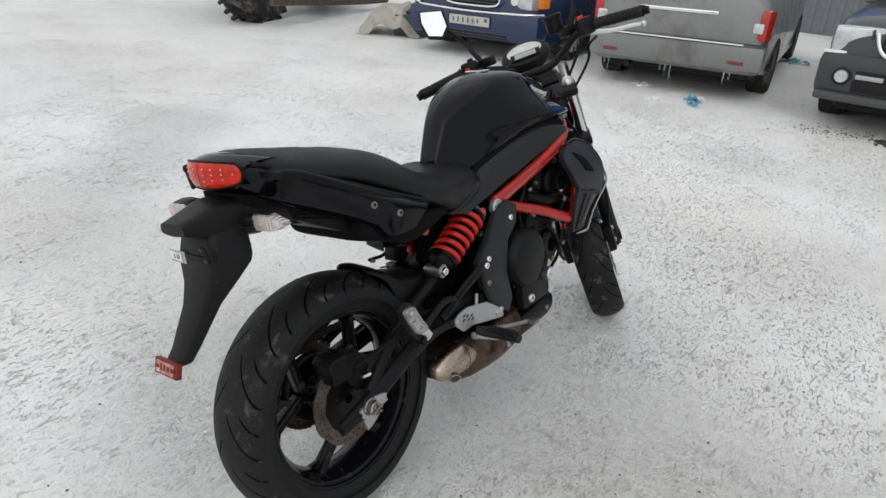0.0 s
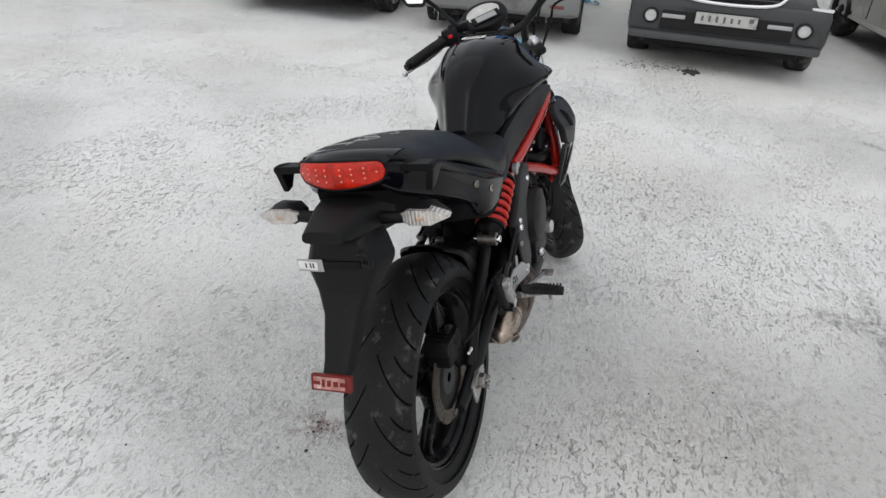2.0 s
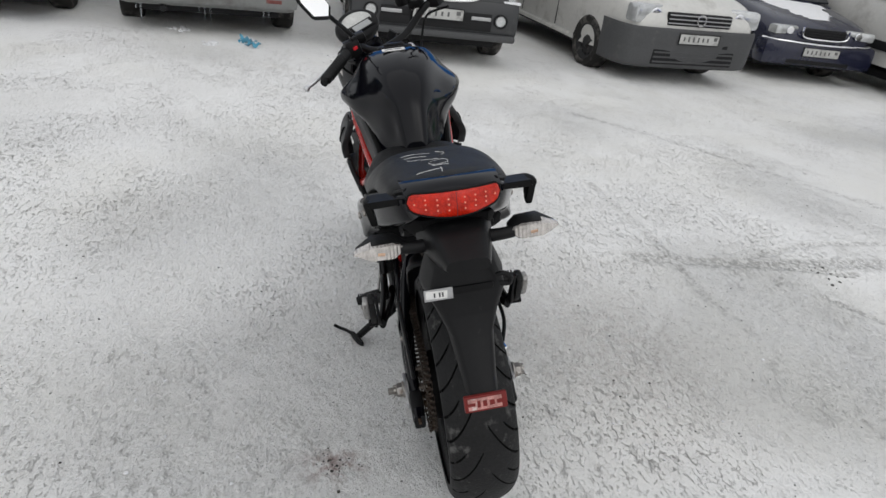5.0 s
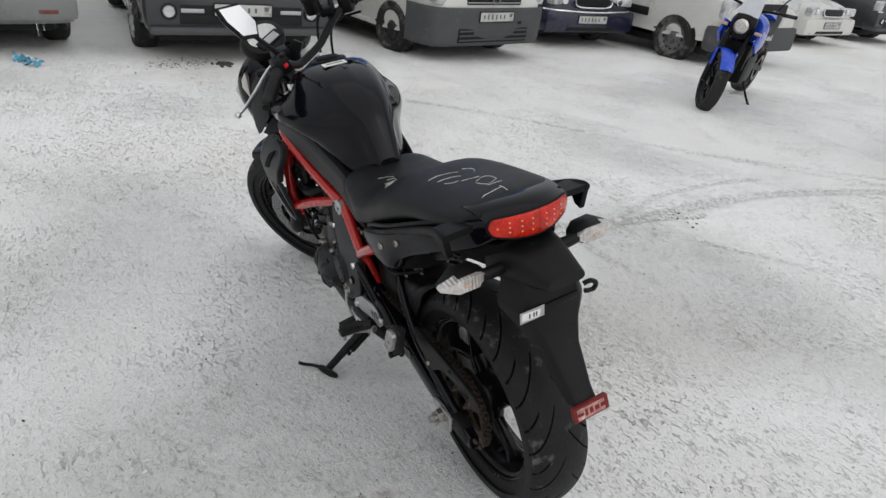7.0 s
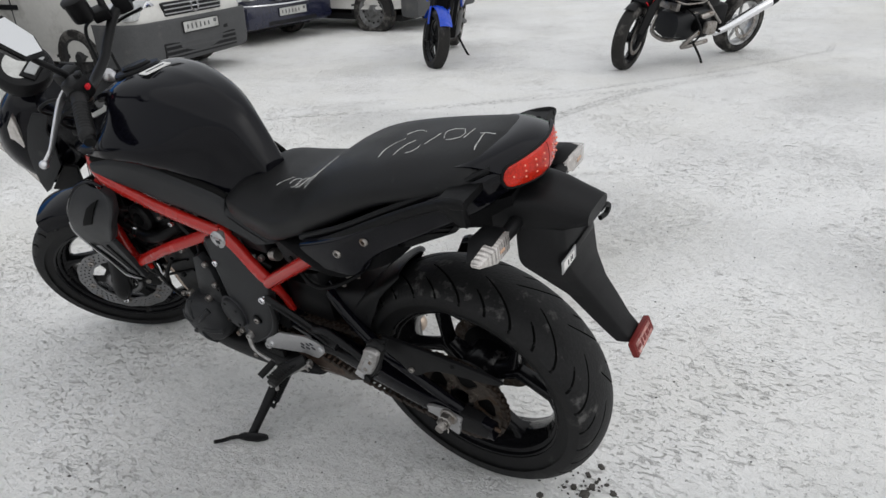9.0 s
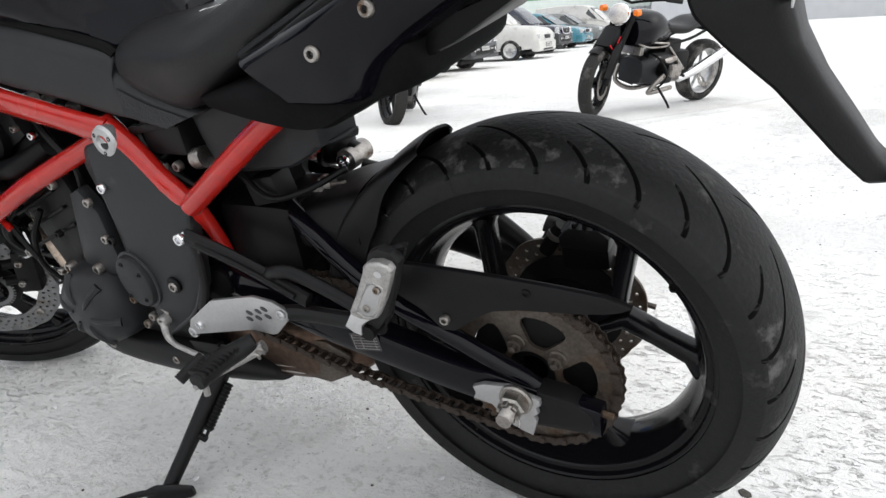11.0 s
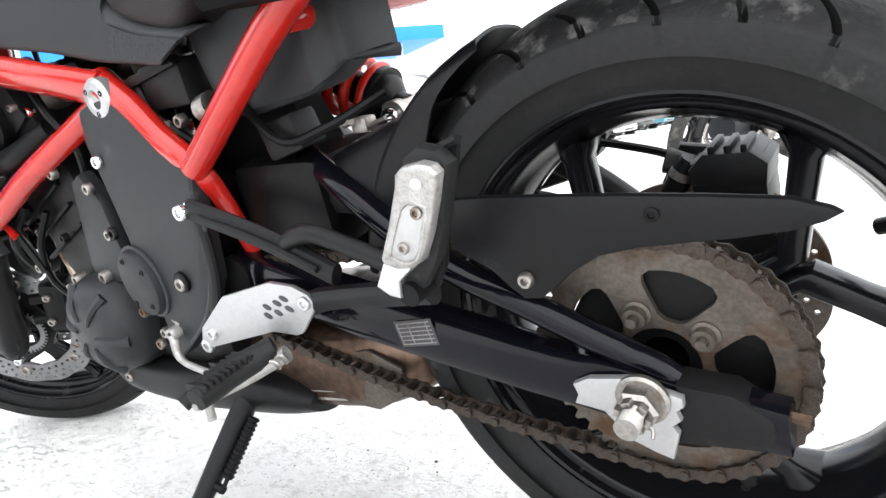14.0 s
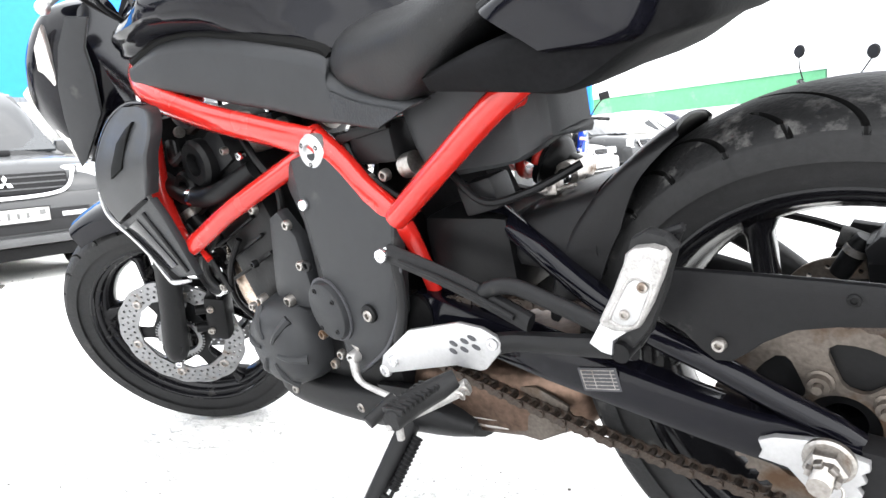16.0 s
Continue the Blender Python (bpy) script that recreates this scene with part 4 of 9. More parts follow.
for s_ in (-0.86, -0.64, -0.40, -0.17, 0.17, 0.40, 0.64, 0.86):
    low_, top_ = Vector(lens_edge(s_, -1)), Vector(lens_edge(s_, 1))
    for f in ((0.32, 0.55, 0.76) if abs(s_) < 0.7 else (0.5,)):
        b = bm_new()
        a = math.asin(2 * f - 1)
        bmesh.ops.create_icosphere(b, subdivisions=2, radius=0.0021, matrix=Matrix.Translation(low_.lerp(top_, f) - Vector((0.007 * math.cos(a) * (1 - 0.5 * s_ * s_) + 0.0004, 0, 0))))
        part("reflector_bead", b, RED_BEAD, tl)
part("lens_divider", tube([Vector(lens_edge(0, -1)).lerp(Vector(lens_edge(0, 1)), 0.5 + 0.5 * math.sin(a)) - Vector((0.0068 * math.cos(a), 0, 0)) for a in (-1.3, -0.7, 0, 0.7, 1.3)], 0.0009, 6, 2), RED_INK, tl)
ring_pts = [Vector(lens_edge(q, 1)) + Vector((0.002, 0, 0.0015)) for q in np.linspace(-0.99, 0.99, 21)]
part("lamp_surround", tube(ring_pts + [Vector(lens_edge(q, -1)) + Vector((0.002, 0, -0.0015)) for q in np.linspace(0.99, -0.99, 21)] + ring_pts[:1], 0.0030, 8, 2), DEEP_BLACK, tl)


def make_tail_side(side):
    grab = tube([(0.20, 0.178, 0.764), (0.13, 0.174, 0.795), (0.05, 0.163, 0.833), (-0.03, 0.160, 0.872), (-0.09, 0.163, 0.900), (-0.125, 0.167, 0.909), (-0.139, 0.168, 0.910)], [0.004, 0.007, 0.009, 0.010, 0.010, 0.010, 0.007], 12, 6, 0.8)
    add(grab, plate([(-0.138, 0.912), (-0.090, 0.904), (-0.092, 0.892), (-0.118, 0.868), (-0.136, 0.864)], 0.157, 0.172, 0.004, lambda x, z: 0.2 * (z - 0.9)))
    web = loft([(-0.085, [(0.100, 0.908), (0.160, 0.909), (0.168, 0.905), (0.160, 0.898), (0.100, 0.898)]), (-0.138, [(0.104, 0.917), (0.164, 0.917), (0.172, 0.912), (0.164, 0.902), (0.106, 0.904)])], 3, 2, True, False)
    bmesh.ops.recalc_face_normals(web, faces=web.faces[:])
    part("grab_handle", sided(add(grab, web), side), DEEP_BLACK, bike, "slim black pillion grab handle with a turned-down end", 35)
    stalk = tube([(-0.16, 0.035, 0.822), (-0.17, 0.075, 0.823), (-0.172, 0.115, 0.826)], [0.017, 0.013, 0.012], 12)
    ind = part("indicator", sided(stalk, side), MATT_BLACK, bike, "rear indicator on a black stalk")

    def pod(x1, h):
        """A faceted lamp body, pointed at its outer end."""
        return loft([(0.0, [(0, h * 0.35), (x1 * 0.5, h * 0.3), (x1 * 0.5, -h * 0.3), (0, -h * 0.35)]), (0.018, [(0, h * 0.95), (x1 * 0.9, h * 0.8), (x1 * 0.9, -h * 0.8), (0, -h * 0.95)]),
                     (0.062, [(0, h), (x1, h * 0.85), (x1, -h * 0.7), (0, -h * 0.85)]), (0.096, [(0, h * 0.15), (x1 * 0.4, h * 0.1), (x1 * 0.4, -h * 0.1), (0, -h * 0.15)])], 1, 1)
    m1 = Matrix.Translation((-0.160, 0.106, 0.829)) @ Matrix.Rotation(radians(90), 4, "Z")
    part("indicator_body", sided(moved(pod(0.022, 0.0215), m1), side), MATT_BLACK, ind)
    m2 = Matrix.Translation((-0.170, 0.110, 0.829)) @ Matrix.Rotation(radians(90), 4, "Z")
    part("indicator_lens", sided(moved(pod(0.020, 0.0185), m2), side), CLEAR_LENS, ind, "clear ribbed lens")
    part("bulb", sided(tube([(-0.1868, 0.146, 0.827), (-0.1872, 0.160, 0.829)], 0.0040, 10), side), AMBER, ind, "pale amber bulb")


both(make_tail_side)
beak = loft([(-0.13, [(0, 0.868), (0.05, 0.865), (0.075, 0.845), (0.07, 0.79), (0, 0.775)]),
             (-0.20, [(0, 0.868), (0.04, 0.866), (0.058, 0.85), (0.058, 0.80), (0, 0.79)]), (-0.245, [(0, 0.856), (0.036, 0.855), (0.05, 0.842), (0.048, 0.812), (0, 0.806)]),
             (-0.287, [(0, 0.846), (0.03, 0.845), (0.04, 0.838), (0.038, 0.824), (0, 0.820)])], 4, 3)
part("tail_tray", beak, MATT_BLACK, bike, "matt black plate-light housing under the tail")
hang = bm_new()
lev = [(0.815, -0.185, -0.262, 0.066), (0.790, -0.188, -0.268, 0.076), (0.760, -0.195, -0.274, 0.087), (0.745, -0.200, -0.276, 0.085), (0.710, -0.228, -0.286, 0.066), (0.670, -0.266, -0.308, 0.047), (0.630, -0.300, -0.336, 0.041), (0.600, -0.325, -0.356, 0.036), (0.575, -0.350, -0.380, 0.033)]
rings = []
for z, xf, xr, w in lev:
    xf, xr = xf + 0.017, xr + 0.017
    rings.append([hang.verts.new(q) for q in ((xf, -w, z), (xf + 0.012, 0, z), (xf, w, z), (xr + 0.012, w * 0.85, z), (xr, w * 0.66, z), (xr, -w * 0.66, z), (xr + 0.012, -w * 0.85, z))])
for a, b in zip(rings, rings[1:]):
    for k in range(7):
        hang.faces.new((a[k], a[(k + 1) % 7], b[(k + 1) % 7], b[k]))
hang.faces.new(rings[0])
hang.faces.new(rings[-1][::-1])
bmesh.ops.bevel(hang, geom=hang.edges[:], offset=0.003, segments=1, affect="EDGES")
flap = part("plate_hanger", hang, MATT_BLACK, bike, "long matt black mudguard tail without a number plate", 30)
refl = part("reflector", box((-0.367, 0, 0.574), (0.012, 0.084, 0.032), 0.003, Matrix.Rotation(radians(20), 4, "Y")), RED_INK, flap, "red rear reflector with a scribbled paper label")
paper = part("paper_label", box((-0.3733, 0.002, 0.5763), (0.0012, 0.066, 0.023), 0, Matrix.Rotation(radians(20), 4, "Y")), PINK_PAPER, refl)
for k, w in ((-0.027, 0.012), (-0.012, 0.010), (0.002, 0.008), (0.014, 0.006), (0.028, 0.014)):
    part("ink_bar", box((-0.37425, k, 0.5766), (0.0006, w, 0.019 - 0.9 * w), 0, Matrix.Rotation(radians(20), 4, "Y")), RED_INK, paper)
part("tag_plate", box((-0.2585, 0.058, 0.762), (0.002, 0.056, 0.026), 0.0008), PALE_ALLOY, flap, "small bare metal tag plate")
pl = part("paper_tag", box((-0.2605, 0.062, 0.763), (0.0016, 0.042, 0.017), 0, Matrix.Rotation(radians(4), 4, "X")), WHITE, flap, "small torn white paper tag")
for k in (-0.012, -0.006, 0.004):
    part("ink_bar", box((-0.2616, 0.062 + k, 0.763), (0.0006, 0.003, 0.010), 0), INK, pl)
part("cable_loop", tube([(-0.268, -0.055, 0.792), (-0.273, -0.068, 0.797), (-0.275, -0.080, 0.788), (-0.271, -0.078, 0.772), (-0.267, -0.060, 0.772)], 0.005, 8), MATT_BLACK, flap)
part("plate_bracket", box((-0.256, 0, 0.764), (0.006, 0.10, 0.016), 0.003), DEEP_BLACK, flap)


# frame
def make_frame(side):
    def p(x, y, z):
        return (x, y * side, z)
    f = tube([p(1.075, 0.03, 0.815), p(1.03, 0.10, 0.795), p(0.955, 0.148, 0.752), p(0.83, 0.14, 0.700), p(0.70, 0.125, 0.660), p(0.612, 0.110, 0.632)], [0.024, 0.026, 0.027, 0.025, 0.024, 0.026], 16, 6, 0.62)
    fr = part("frame_spar", f, RED_PAINT, bike, "red main frame tube")
    if side > 0:
        part("frame_rail", tube([p(0.625, 0.108, 0.638), p(0.575, 0.112, 0.605), p(0.535, 0.116, 0.568), p(0.488, 0.120, 0.533), p(0.480, 0.104, 0.49), p(0.484, 0.082, 0.41), p(0.495, 0.07, 0.33)], [0.026, 0.021, 0.019, 0.018, 0.013, 0.011, 0.011], 14, 6, 0.8), RED_PAINT, fr)
    if side > 0:
        part("subframe_tube", tube([p(0.482, 0.122, 0.530), p(0.38, 0.122, 0.600), p(0.285, 0.120, 0.662), p(0.14, 0.125, 0.735)], 0.0165, 14), RED_PAINT, fr)
    part("front_brace", tube([p(0.630, 0.094, 0.628), p(0.700, 0.108, 0.600), p(0.83, 0.138, 0.548), p(0.930, 0.158, 0.500), p(0.965, 0.162, 0.490), p(0.995, 0.158, 0.515), p(1.03, 0.146, 0.575), p(1.035, 0.135, 0.63), p(1.0, 0.135, 0.72)], 0.0165, 14), RED_PAINT, fr)
    cap_ = lathe([(0, 0.008), (0.010, 0.008), (0.012, 0.012), (0.021, 0.011), (0.025, 0.007), (0.025, -0.006), (0, -0.006)], p(0.609, 0.120, 0.625), 28)
    if side < 0:
        cap_ = lathe([(0, -0.008), (0.010, -0.008), (0.012, -0.012), (0.021, -0.011), (0.025, -0.007), (0.025, 0.006), (0, 0.006)], p(0.609, 0.120, 0.625), 28)
    c = part("frame_plug", cap_, PALE_ALLOY, fr, "round machined aluminium frame plug")
    for k in range(3):
        a = radians(120 * k + 40)
        part("plug_hole", bolt(p(0.609 + 0.0165 * math.cos(a), 0.1305, 0.625 + 0.0165 * math.sin(a)), 0.0035, side, 0.0016), DEEP_BLACK, c)


both(make_frame)
part("head_tube", tube([(1.115, 0, 0.70), (1.035, 0, 0.875)], 0.032, 18), RED_PAINT, bike)
part("frame_cross_tube", tube([(0.30, -0.12, 0.655), (0.30, 0.12, 0.655)], 0.014, 12), RED_PAINT, bike)
part("shock_mount", tube([(0.53, -0.13, 0.63), (0.53, 0.03, 0.63)], 0.016, 12), RED_PAINT, bike)

# engine
eng = part("engine", box((0.72, 0, 0.36), (0.30, 0.21, 0.24), 0.03), DEEP_BLACK, bike, "black parallel twin engine block")
part("cylinder_block", box((0.86, 0, 0.50), (0.17, 0.22, 0.26), 0.02, Matrix.Rotation(radians(22), 4, "Y")), DEEP_BLACK, eng)
part("cylinder_head_cover", box((0.90, 0, 0.625), (0.15, 0.24, 0.07), 0.02, Matrix.Rotation(radians(22), 4, "Y")), MATT_BLACK, eng)
part("gearbox_casing", box((0.60, 0, 0.42), (0.14, 0.18, 0.18), 0.02), DEEP_BLACK, eng)


def make_engine_bits(side):
    for k in range(5):
        part("cylinder_fin", sided(box((0.865 + 0.012 * k, 0.113, 0.44 + 0.03 * k), (0.15, 0.008, 0.006), 0.002, Matrix.Rotation(radians(22), 4, "Y")), side), DEEP_BLACK, eng)
    part("cam_end", bolt((0.90, 0.118 * side, 0.625), 0.040, side, 0.022), DEEP_BLACK, eng)
    part("cam_end", bolt((0.965, 0.118 * side, 0.585), 0.030, side, 0.018), DEEP_BLACK, eng)
    part("coolant_hose", tube([(0.80, 0.10 * side, 0.60), (0.86, 0.135 * side, 0.575), (0.96, 0.13 * side, 0.57), (1.06, 0.12 * side, 0.60)], 0.017, 12), DEEP_BLACK, eng)
    part("hose_clip", tube([(0.935, 0.131 * side, 0.5695), (0.95, 0.1305 * side, 0.5695)], 0.0185, 14), CHROME, eng)
    part("wiring", tube([(1.0, 0.09 * side, 0.72), (0.86, 0.11 * side, 0.675), (0.72, 0.09 * side, 0.64), (0.60, 0.07 * side, 0.60)], 0.006, 8), DEEP_BLACK, eng)
    part("injector_body", box((0.66, 0.06 * side, 0.60), (0.10, 0.06, 0.07), 0.012), DEEP_BLACK, eng)
    for x, z in ((0.70, 0.665), (0.74, 0.655), (0.56, 0.555), (0.575, 0.52)):
        part("hose_fitting", bolt((x, 0.09 * side, z), 0.010, side, 0.012), STEEL, eng)


both(make_engine_bits)


def make_clutter(side):
    """Hoses, leads, fittings and brackets packed round the cylinders."""
    def p(x, y, z):
        return (x, y * side, z)
    for pts, r in ((((1.02, 0.08, 0.70), (0.95, 0.10, 0.675), (0.88, 0.115, 0.685), (0.80, 0.10, 0.67)), 0.007), (((1.03, 0.10, 0.66), (0.985, 0.125, 0.63), (0.93, 0.13, 0.645)), 0.009), (((0.80, 0.105, 0.66), (0.76, 0.115, 0.62), (0.735, 0.11, 0.575), (0.75, 0.105, 0.53)), 0.006),
                   (((0.93, 0.12, 0.50), (0.97, 0.135, 0.46), (1.0, 0.125, 0.42), (1.01, 0.10, 0.38)), 0.007), (((0.87, 0.12, 0.49), (0.90, 0.135, 0.44), (0.92, 0.13, 0.38), (0.90, 0.11, 0.33)), 0.0055), (((0.99, 0.14, 0.52), (0.94, 0.145, 0.47), (0.91, 0.14, 0.40)), 0.005)):
        part("hose", tube([p(*q) for q in pts], r, 8), DEEP_BLACK, eng)
    for x, z, r, mt in ((0.845, 0.575, 0.008, STEEL), (0.872, 0.545, 0.007, STEEL), (0.94, 0.555, 0.006, CHROME), (0.79, 0.545, 0.008, STEEL), (0.90, 0.46, 0.007, STEEL), (0.835, 0.45, 0.007, DEEP_BLACK), (0.955, 0.40, 0.008, STEEL), (0.88, 0.37, 0.007, STEEL), (0.78, 0.63, 0.007, CHROME), (0.82, 0.64, 0.006, STEEL)):
        part("case_bolt", bolt(p(x, 0.122, z), r, side, 0.010), mt, eng)
    part("throttle_body", tube([p(0.78, 0.065, 0.655), p(0.83, 0.065, 0.645)], [0.028, 0.030, 0.024], 18), STEEL, eng)
    part("coil_cover", box(p(0.735, 0.085, 0.662), (0.05, 0.03, 0.03), 0.006, Matrix.Rotation(radians(18), 4, "Y")), MATT_BLACK, eng)
    part("bracket_plate", sided(plate([(0.99, 0.60), (0.965, 0.625), (0.94, 0.60), (0.95, 0.555), (0.98, 0.55)], 0.118, 0.123, 0.002), side), DEEP_BLACK, eng)
    part("wire_loom", tube([p(0.985, 0.15, 0.50), p(0.95, 0.148, 0.478), p(0.93, 0.15, 0.462)], 0.006, 8), RED_PAINT, eng)
    for k in range(3):
        part("hose_clip", tube([p(0.955 - 0.10 * k, 0.118, 0.678 + 0.004 * k), p(0.948 - 0.10 * k, 0.118, 0.678 + 0.004 * k)], 0.0095, 12), STEEL, eng)


both(make_clutter)

# left covers
cov = [(0.716, 0.586), (0.670, 0.614), (0.628, 0.624), (0.592, 0.628), (0.556, 0.594), (0.524, 0.558), (0.476, 0.535), (0.484, 0.50), (0.494, 0.45), (0.510, 0.395), (0.548, 0.338), (0.630, 0.282), (0.657, 0.30), (0.650, 0.338), (0.672, 0.38), (0.692, 0.435), (0.675, 0.485), (0.672, 0.525), (0.710, 0.566)]
cover_bm = plate(cov, 0.112, 0.138, 0.007, None, 3)
for p0, d in (((0.71, 0.575), (-0.24, -0.075)), ((0.655, 0.640), (-0.02, -0.35)), ((0.56, 0.335), (-0.10, 0.20))):
    bmesh.ops.bisect_plane(cover_bm, geom=cover_bm.verts[:] + cover_bm.edges[:] + cover_bm.faces[:], plane_co=(p0[0], 0.12, p0[1]), plane_no=(-d[1], 0, d[0]))
for v in cover_bm.verts:
    up_ = ((v.co.z - 0.575) * 0.24 - (v.co.x - 0.71) * 0.075) / 0.251
    fore = ((v.co.x - 0.655) * 0.35 - (v.co.z - 0.640) * 0.02) / 0.351
    aft = (-(v.co.x - 0.56) * 0.20 - (v.co.z - 0.335) * 0.10) / 0.224
    v.co.y -= 0.12 * max(0.0, up_) + 0.5 * max(0.0, fore) + 0.22 * max(0.0, aft)
left_cover = part("engine_side_cover", cover_bm, PANEL_GREY, bike, "dark grey left engine side cover", 12)
ov = lathe([(0.0, 0.012), (0.85, 0.012), (0.95, 0.010), (1.0, 0.004), (1.0, -0.004)], (0, 0, 0), 36)
part("sprocket_cap", moved(ov, Matrix.Translation((0.645, 0.140, 0.394)) @ Matrix.Rotation(radians(14), 4, "Y") @ Matrix.Diagonal((0.036, 1, 0.047, 1))), PANEL_GREY, left_cover, "oval grey inspection cap")
part("cap_groove", moved(lathe([(1.0, 0.0), (1.09, 0.0), (1.09, 0.003), (1.0, 0.003)], (0, 0, 0), 36, closed=True), Matrix.Translation((0.645, 0.1385, 0.394)) @ Matrix.Rotation(radians(14), 4, "Y") @ Matrix.Diagonal((0.036, 1, 0.047, 1))), INK, left_cover)
for x, z in ((0.657, 0.427), (0.623, 0.412), (0.629, 0.364), (0.664, 0.367)):
    part("cap_screw", bolt((x, 0.1515, z), 0.004, 1, 0.002), DEEP_BLACK, left_cover)
for x, z, r, mt in ((0.640, 0.555, 0.0085, CHROME), (0.494, 0.488, 0.010, CHROME), (0.562, 0.396, 0.014, DEEP_BLACK), (0.562, 0.394, 0.009, STEEL), (0.672, 0.462, 0.009, DEEP_BLACK), (0.558, 0.308, 0.010, ALLOY)):
    part("cover_bolt", bolt((x, 0.1385 if mt is not STEEL else 0.1405, z), r, 1, 0.006), mt, left_cover)
part("cover_groove", tube([(0.476, 0.1375, 0.475), (0.492, 0.1385, 0.44), (0.505, 0.1385, 0.40), (0.545, 0.1385, 0.345), (0.61, 0.1375, 0.298)], 0.003, 8), INK, left_cover)
alt = lathe([(0, 0.058), (0.035, 0.056), (0.060, 0.048), (0.074, 0.030), (0.080, 0.0), (0.080, -0.04)], (0.795, 0.115, 0.318), 40)
alternator = part("alternator_cover", alt, PANEL_GREY, eng, "domed grey alternator cover with cast ribs")
for k in range(6):
    a = radians(60 * k + 12)
    part("cast_rib", tube([(0.795 + 0.022 * math.cos(a), 0.172, 0.318 + 0.022 * math.sin(a)), (0.795 + 0.046 * math.cos(a), 0.168, 0.318 + 0.046 * math.sin(a)), (0.795 + 0.070 * math.cos(a), 0.150, 0.318 + 0.070 * math.sin(a))], [0.003, 0.006, 0.009], 8, 4), PANEL_GREY, alternator)
for a in (75, 15, -45, -110):
    part("cover_bolt", bolt((0.795 + 0.082 * math.cos(radians(a + 40)), 0.12, 0.318 + 0.082 * math.sin(radians(a + 40))), 0.010, 1, 0.016), STEEL, alternator)
part("timing_cover", plate([(0.70, 0.38), (0.705, 0.50), (0.735, 0.54), (0.76, 0.53), (0.80, 0.41), (0.80, 0.38)], 0.10, 0.125, 0.008), PANEL_GREY, eng, "grey timing case")
for x, z in ((0.712, 0.52), (0.706, 0.455), (0.70, 0.34), (0.69, 0.29), (0.667, 0.31)):
    part("case_bolt", bolt((x, 0.124, z), 0.008, 1, 0.009), STEEL, eng)
horn = lathe([(0, 0.012), (0.012, 0.012), (0.014, 0.006), (0.038, 0.004), (0.042, 0.010), (0.045, 0.008), (0.045, -0.02), (0, -0.02)], (1.03, 0.10, 0.415), 32)
hn = part("horn", horn, DEEP_BLACK, bike, "round black horn with bright rim")
part("horn_rim", lathe([(0.045, 0.009), (0.049, 0.007), (0.049, -0.002), (0.045, -0.002)], (1.03, 0.10, 0.415), 36, closed=True), CHROME, hn)

# right covers
part("clutch_cover", add(lathe([(0, -0.036), (0.060, -0.034), (0.082, -0.026), (0.092, -0.010), (0.095, 0.03)], (0.715, -0.128, 0.435), 40), box((0.75, -0.12, 0.33), (0.16, 0.05, 0.12), 0.02)), MATT_BLACK, eng, "round black clutch cover")
part("oil_filler", add(lathe([(0, -0.014), (0.018, -0.014), (0.022, -0.010), (0.022, 0.012)], (0.800, -0.158, 0.352), 24), box((0.8, -0.173, 0.352), (0.010, 0.004, 0.004), 0.001)), ALLOY, eng, "round aluminium oil filler plug")
part("cover_plug", bolt((0.705, -0.146, 0.305), 0.014, -1, 0.010), ALLOY, eng)
for a in range(0, 360, 45):
    part("cover_bolt", bolt((0.715 + 0.098 * math.cos(radians(a)), -0.122, 0.435 + 0.098 * math.sin(radians(a))), 0.008, -1, 0.012), DEEP_BLACK, eng)
covr = [(0.690, 0.612), (0.640, 0.64), (0.590, 0.625), (0.53, 0.55), (0.475, 0.50), (0.49, 0.42), (0.53, 0.345), (0.60, 0.30), (0.625, 0.34), (0.61, 0.43), (0.63, 0.52), (0.68, 0.56)]
right_cover = part("engine_side_cover", plate(covr, -0.140, -0.115, 0.009), PANEL_GREY, bike, "dark grey right engine side cover")
for x, z, mt in ((0.52, 0.50, CHROME), (0.645, 0.585, CHROME), (0.555, 0.33, ALLOY), (0.51, 0.43, STEEL)):
    part("cover_bolt", bolt((x, -0.1395, z), 0.009, -1, 0.006), mt, right_cover)
part("generator_cover", bolt((0.88, -0.10, 0.42), 0.05, -1, 0.03), DEEP_BLACK, eng)

# radiator and shrouds
part("radiator", add(box((1.065, 0, 0.575), (0.035, 0.30, 0.26), 0.008, Matrix.Rotation(radians(18), 4, "Y")), box((1.068, 0, 0.575), (0.045, 0.26, 0.22), 0.004, Matrix.Rotation(radians(18), 4, "Y"))), DEEP_BLACK, bike, "black radiator behind the front wheel")


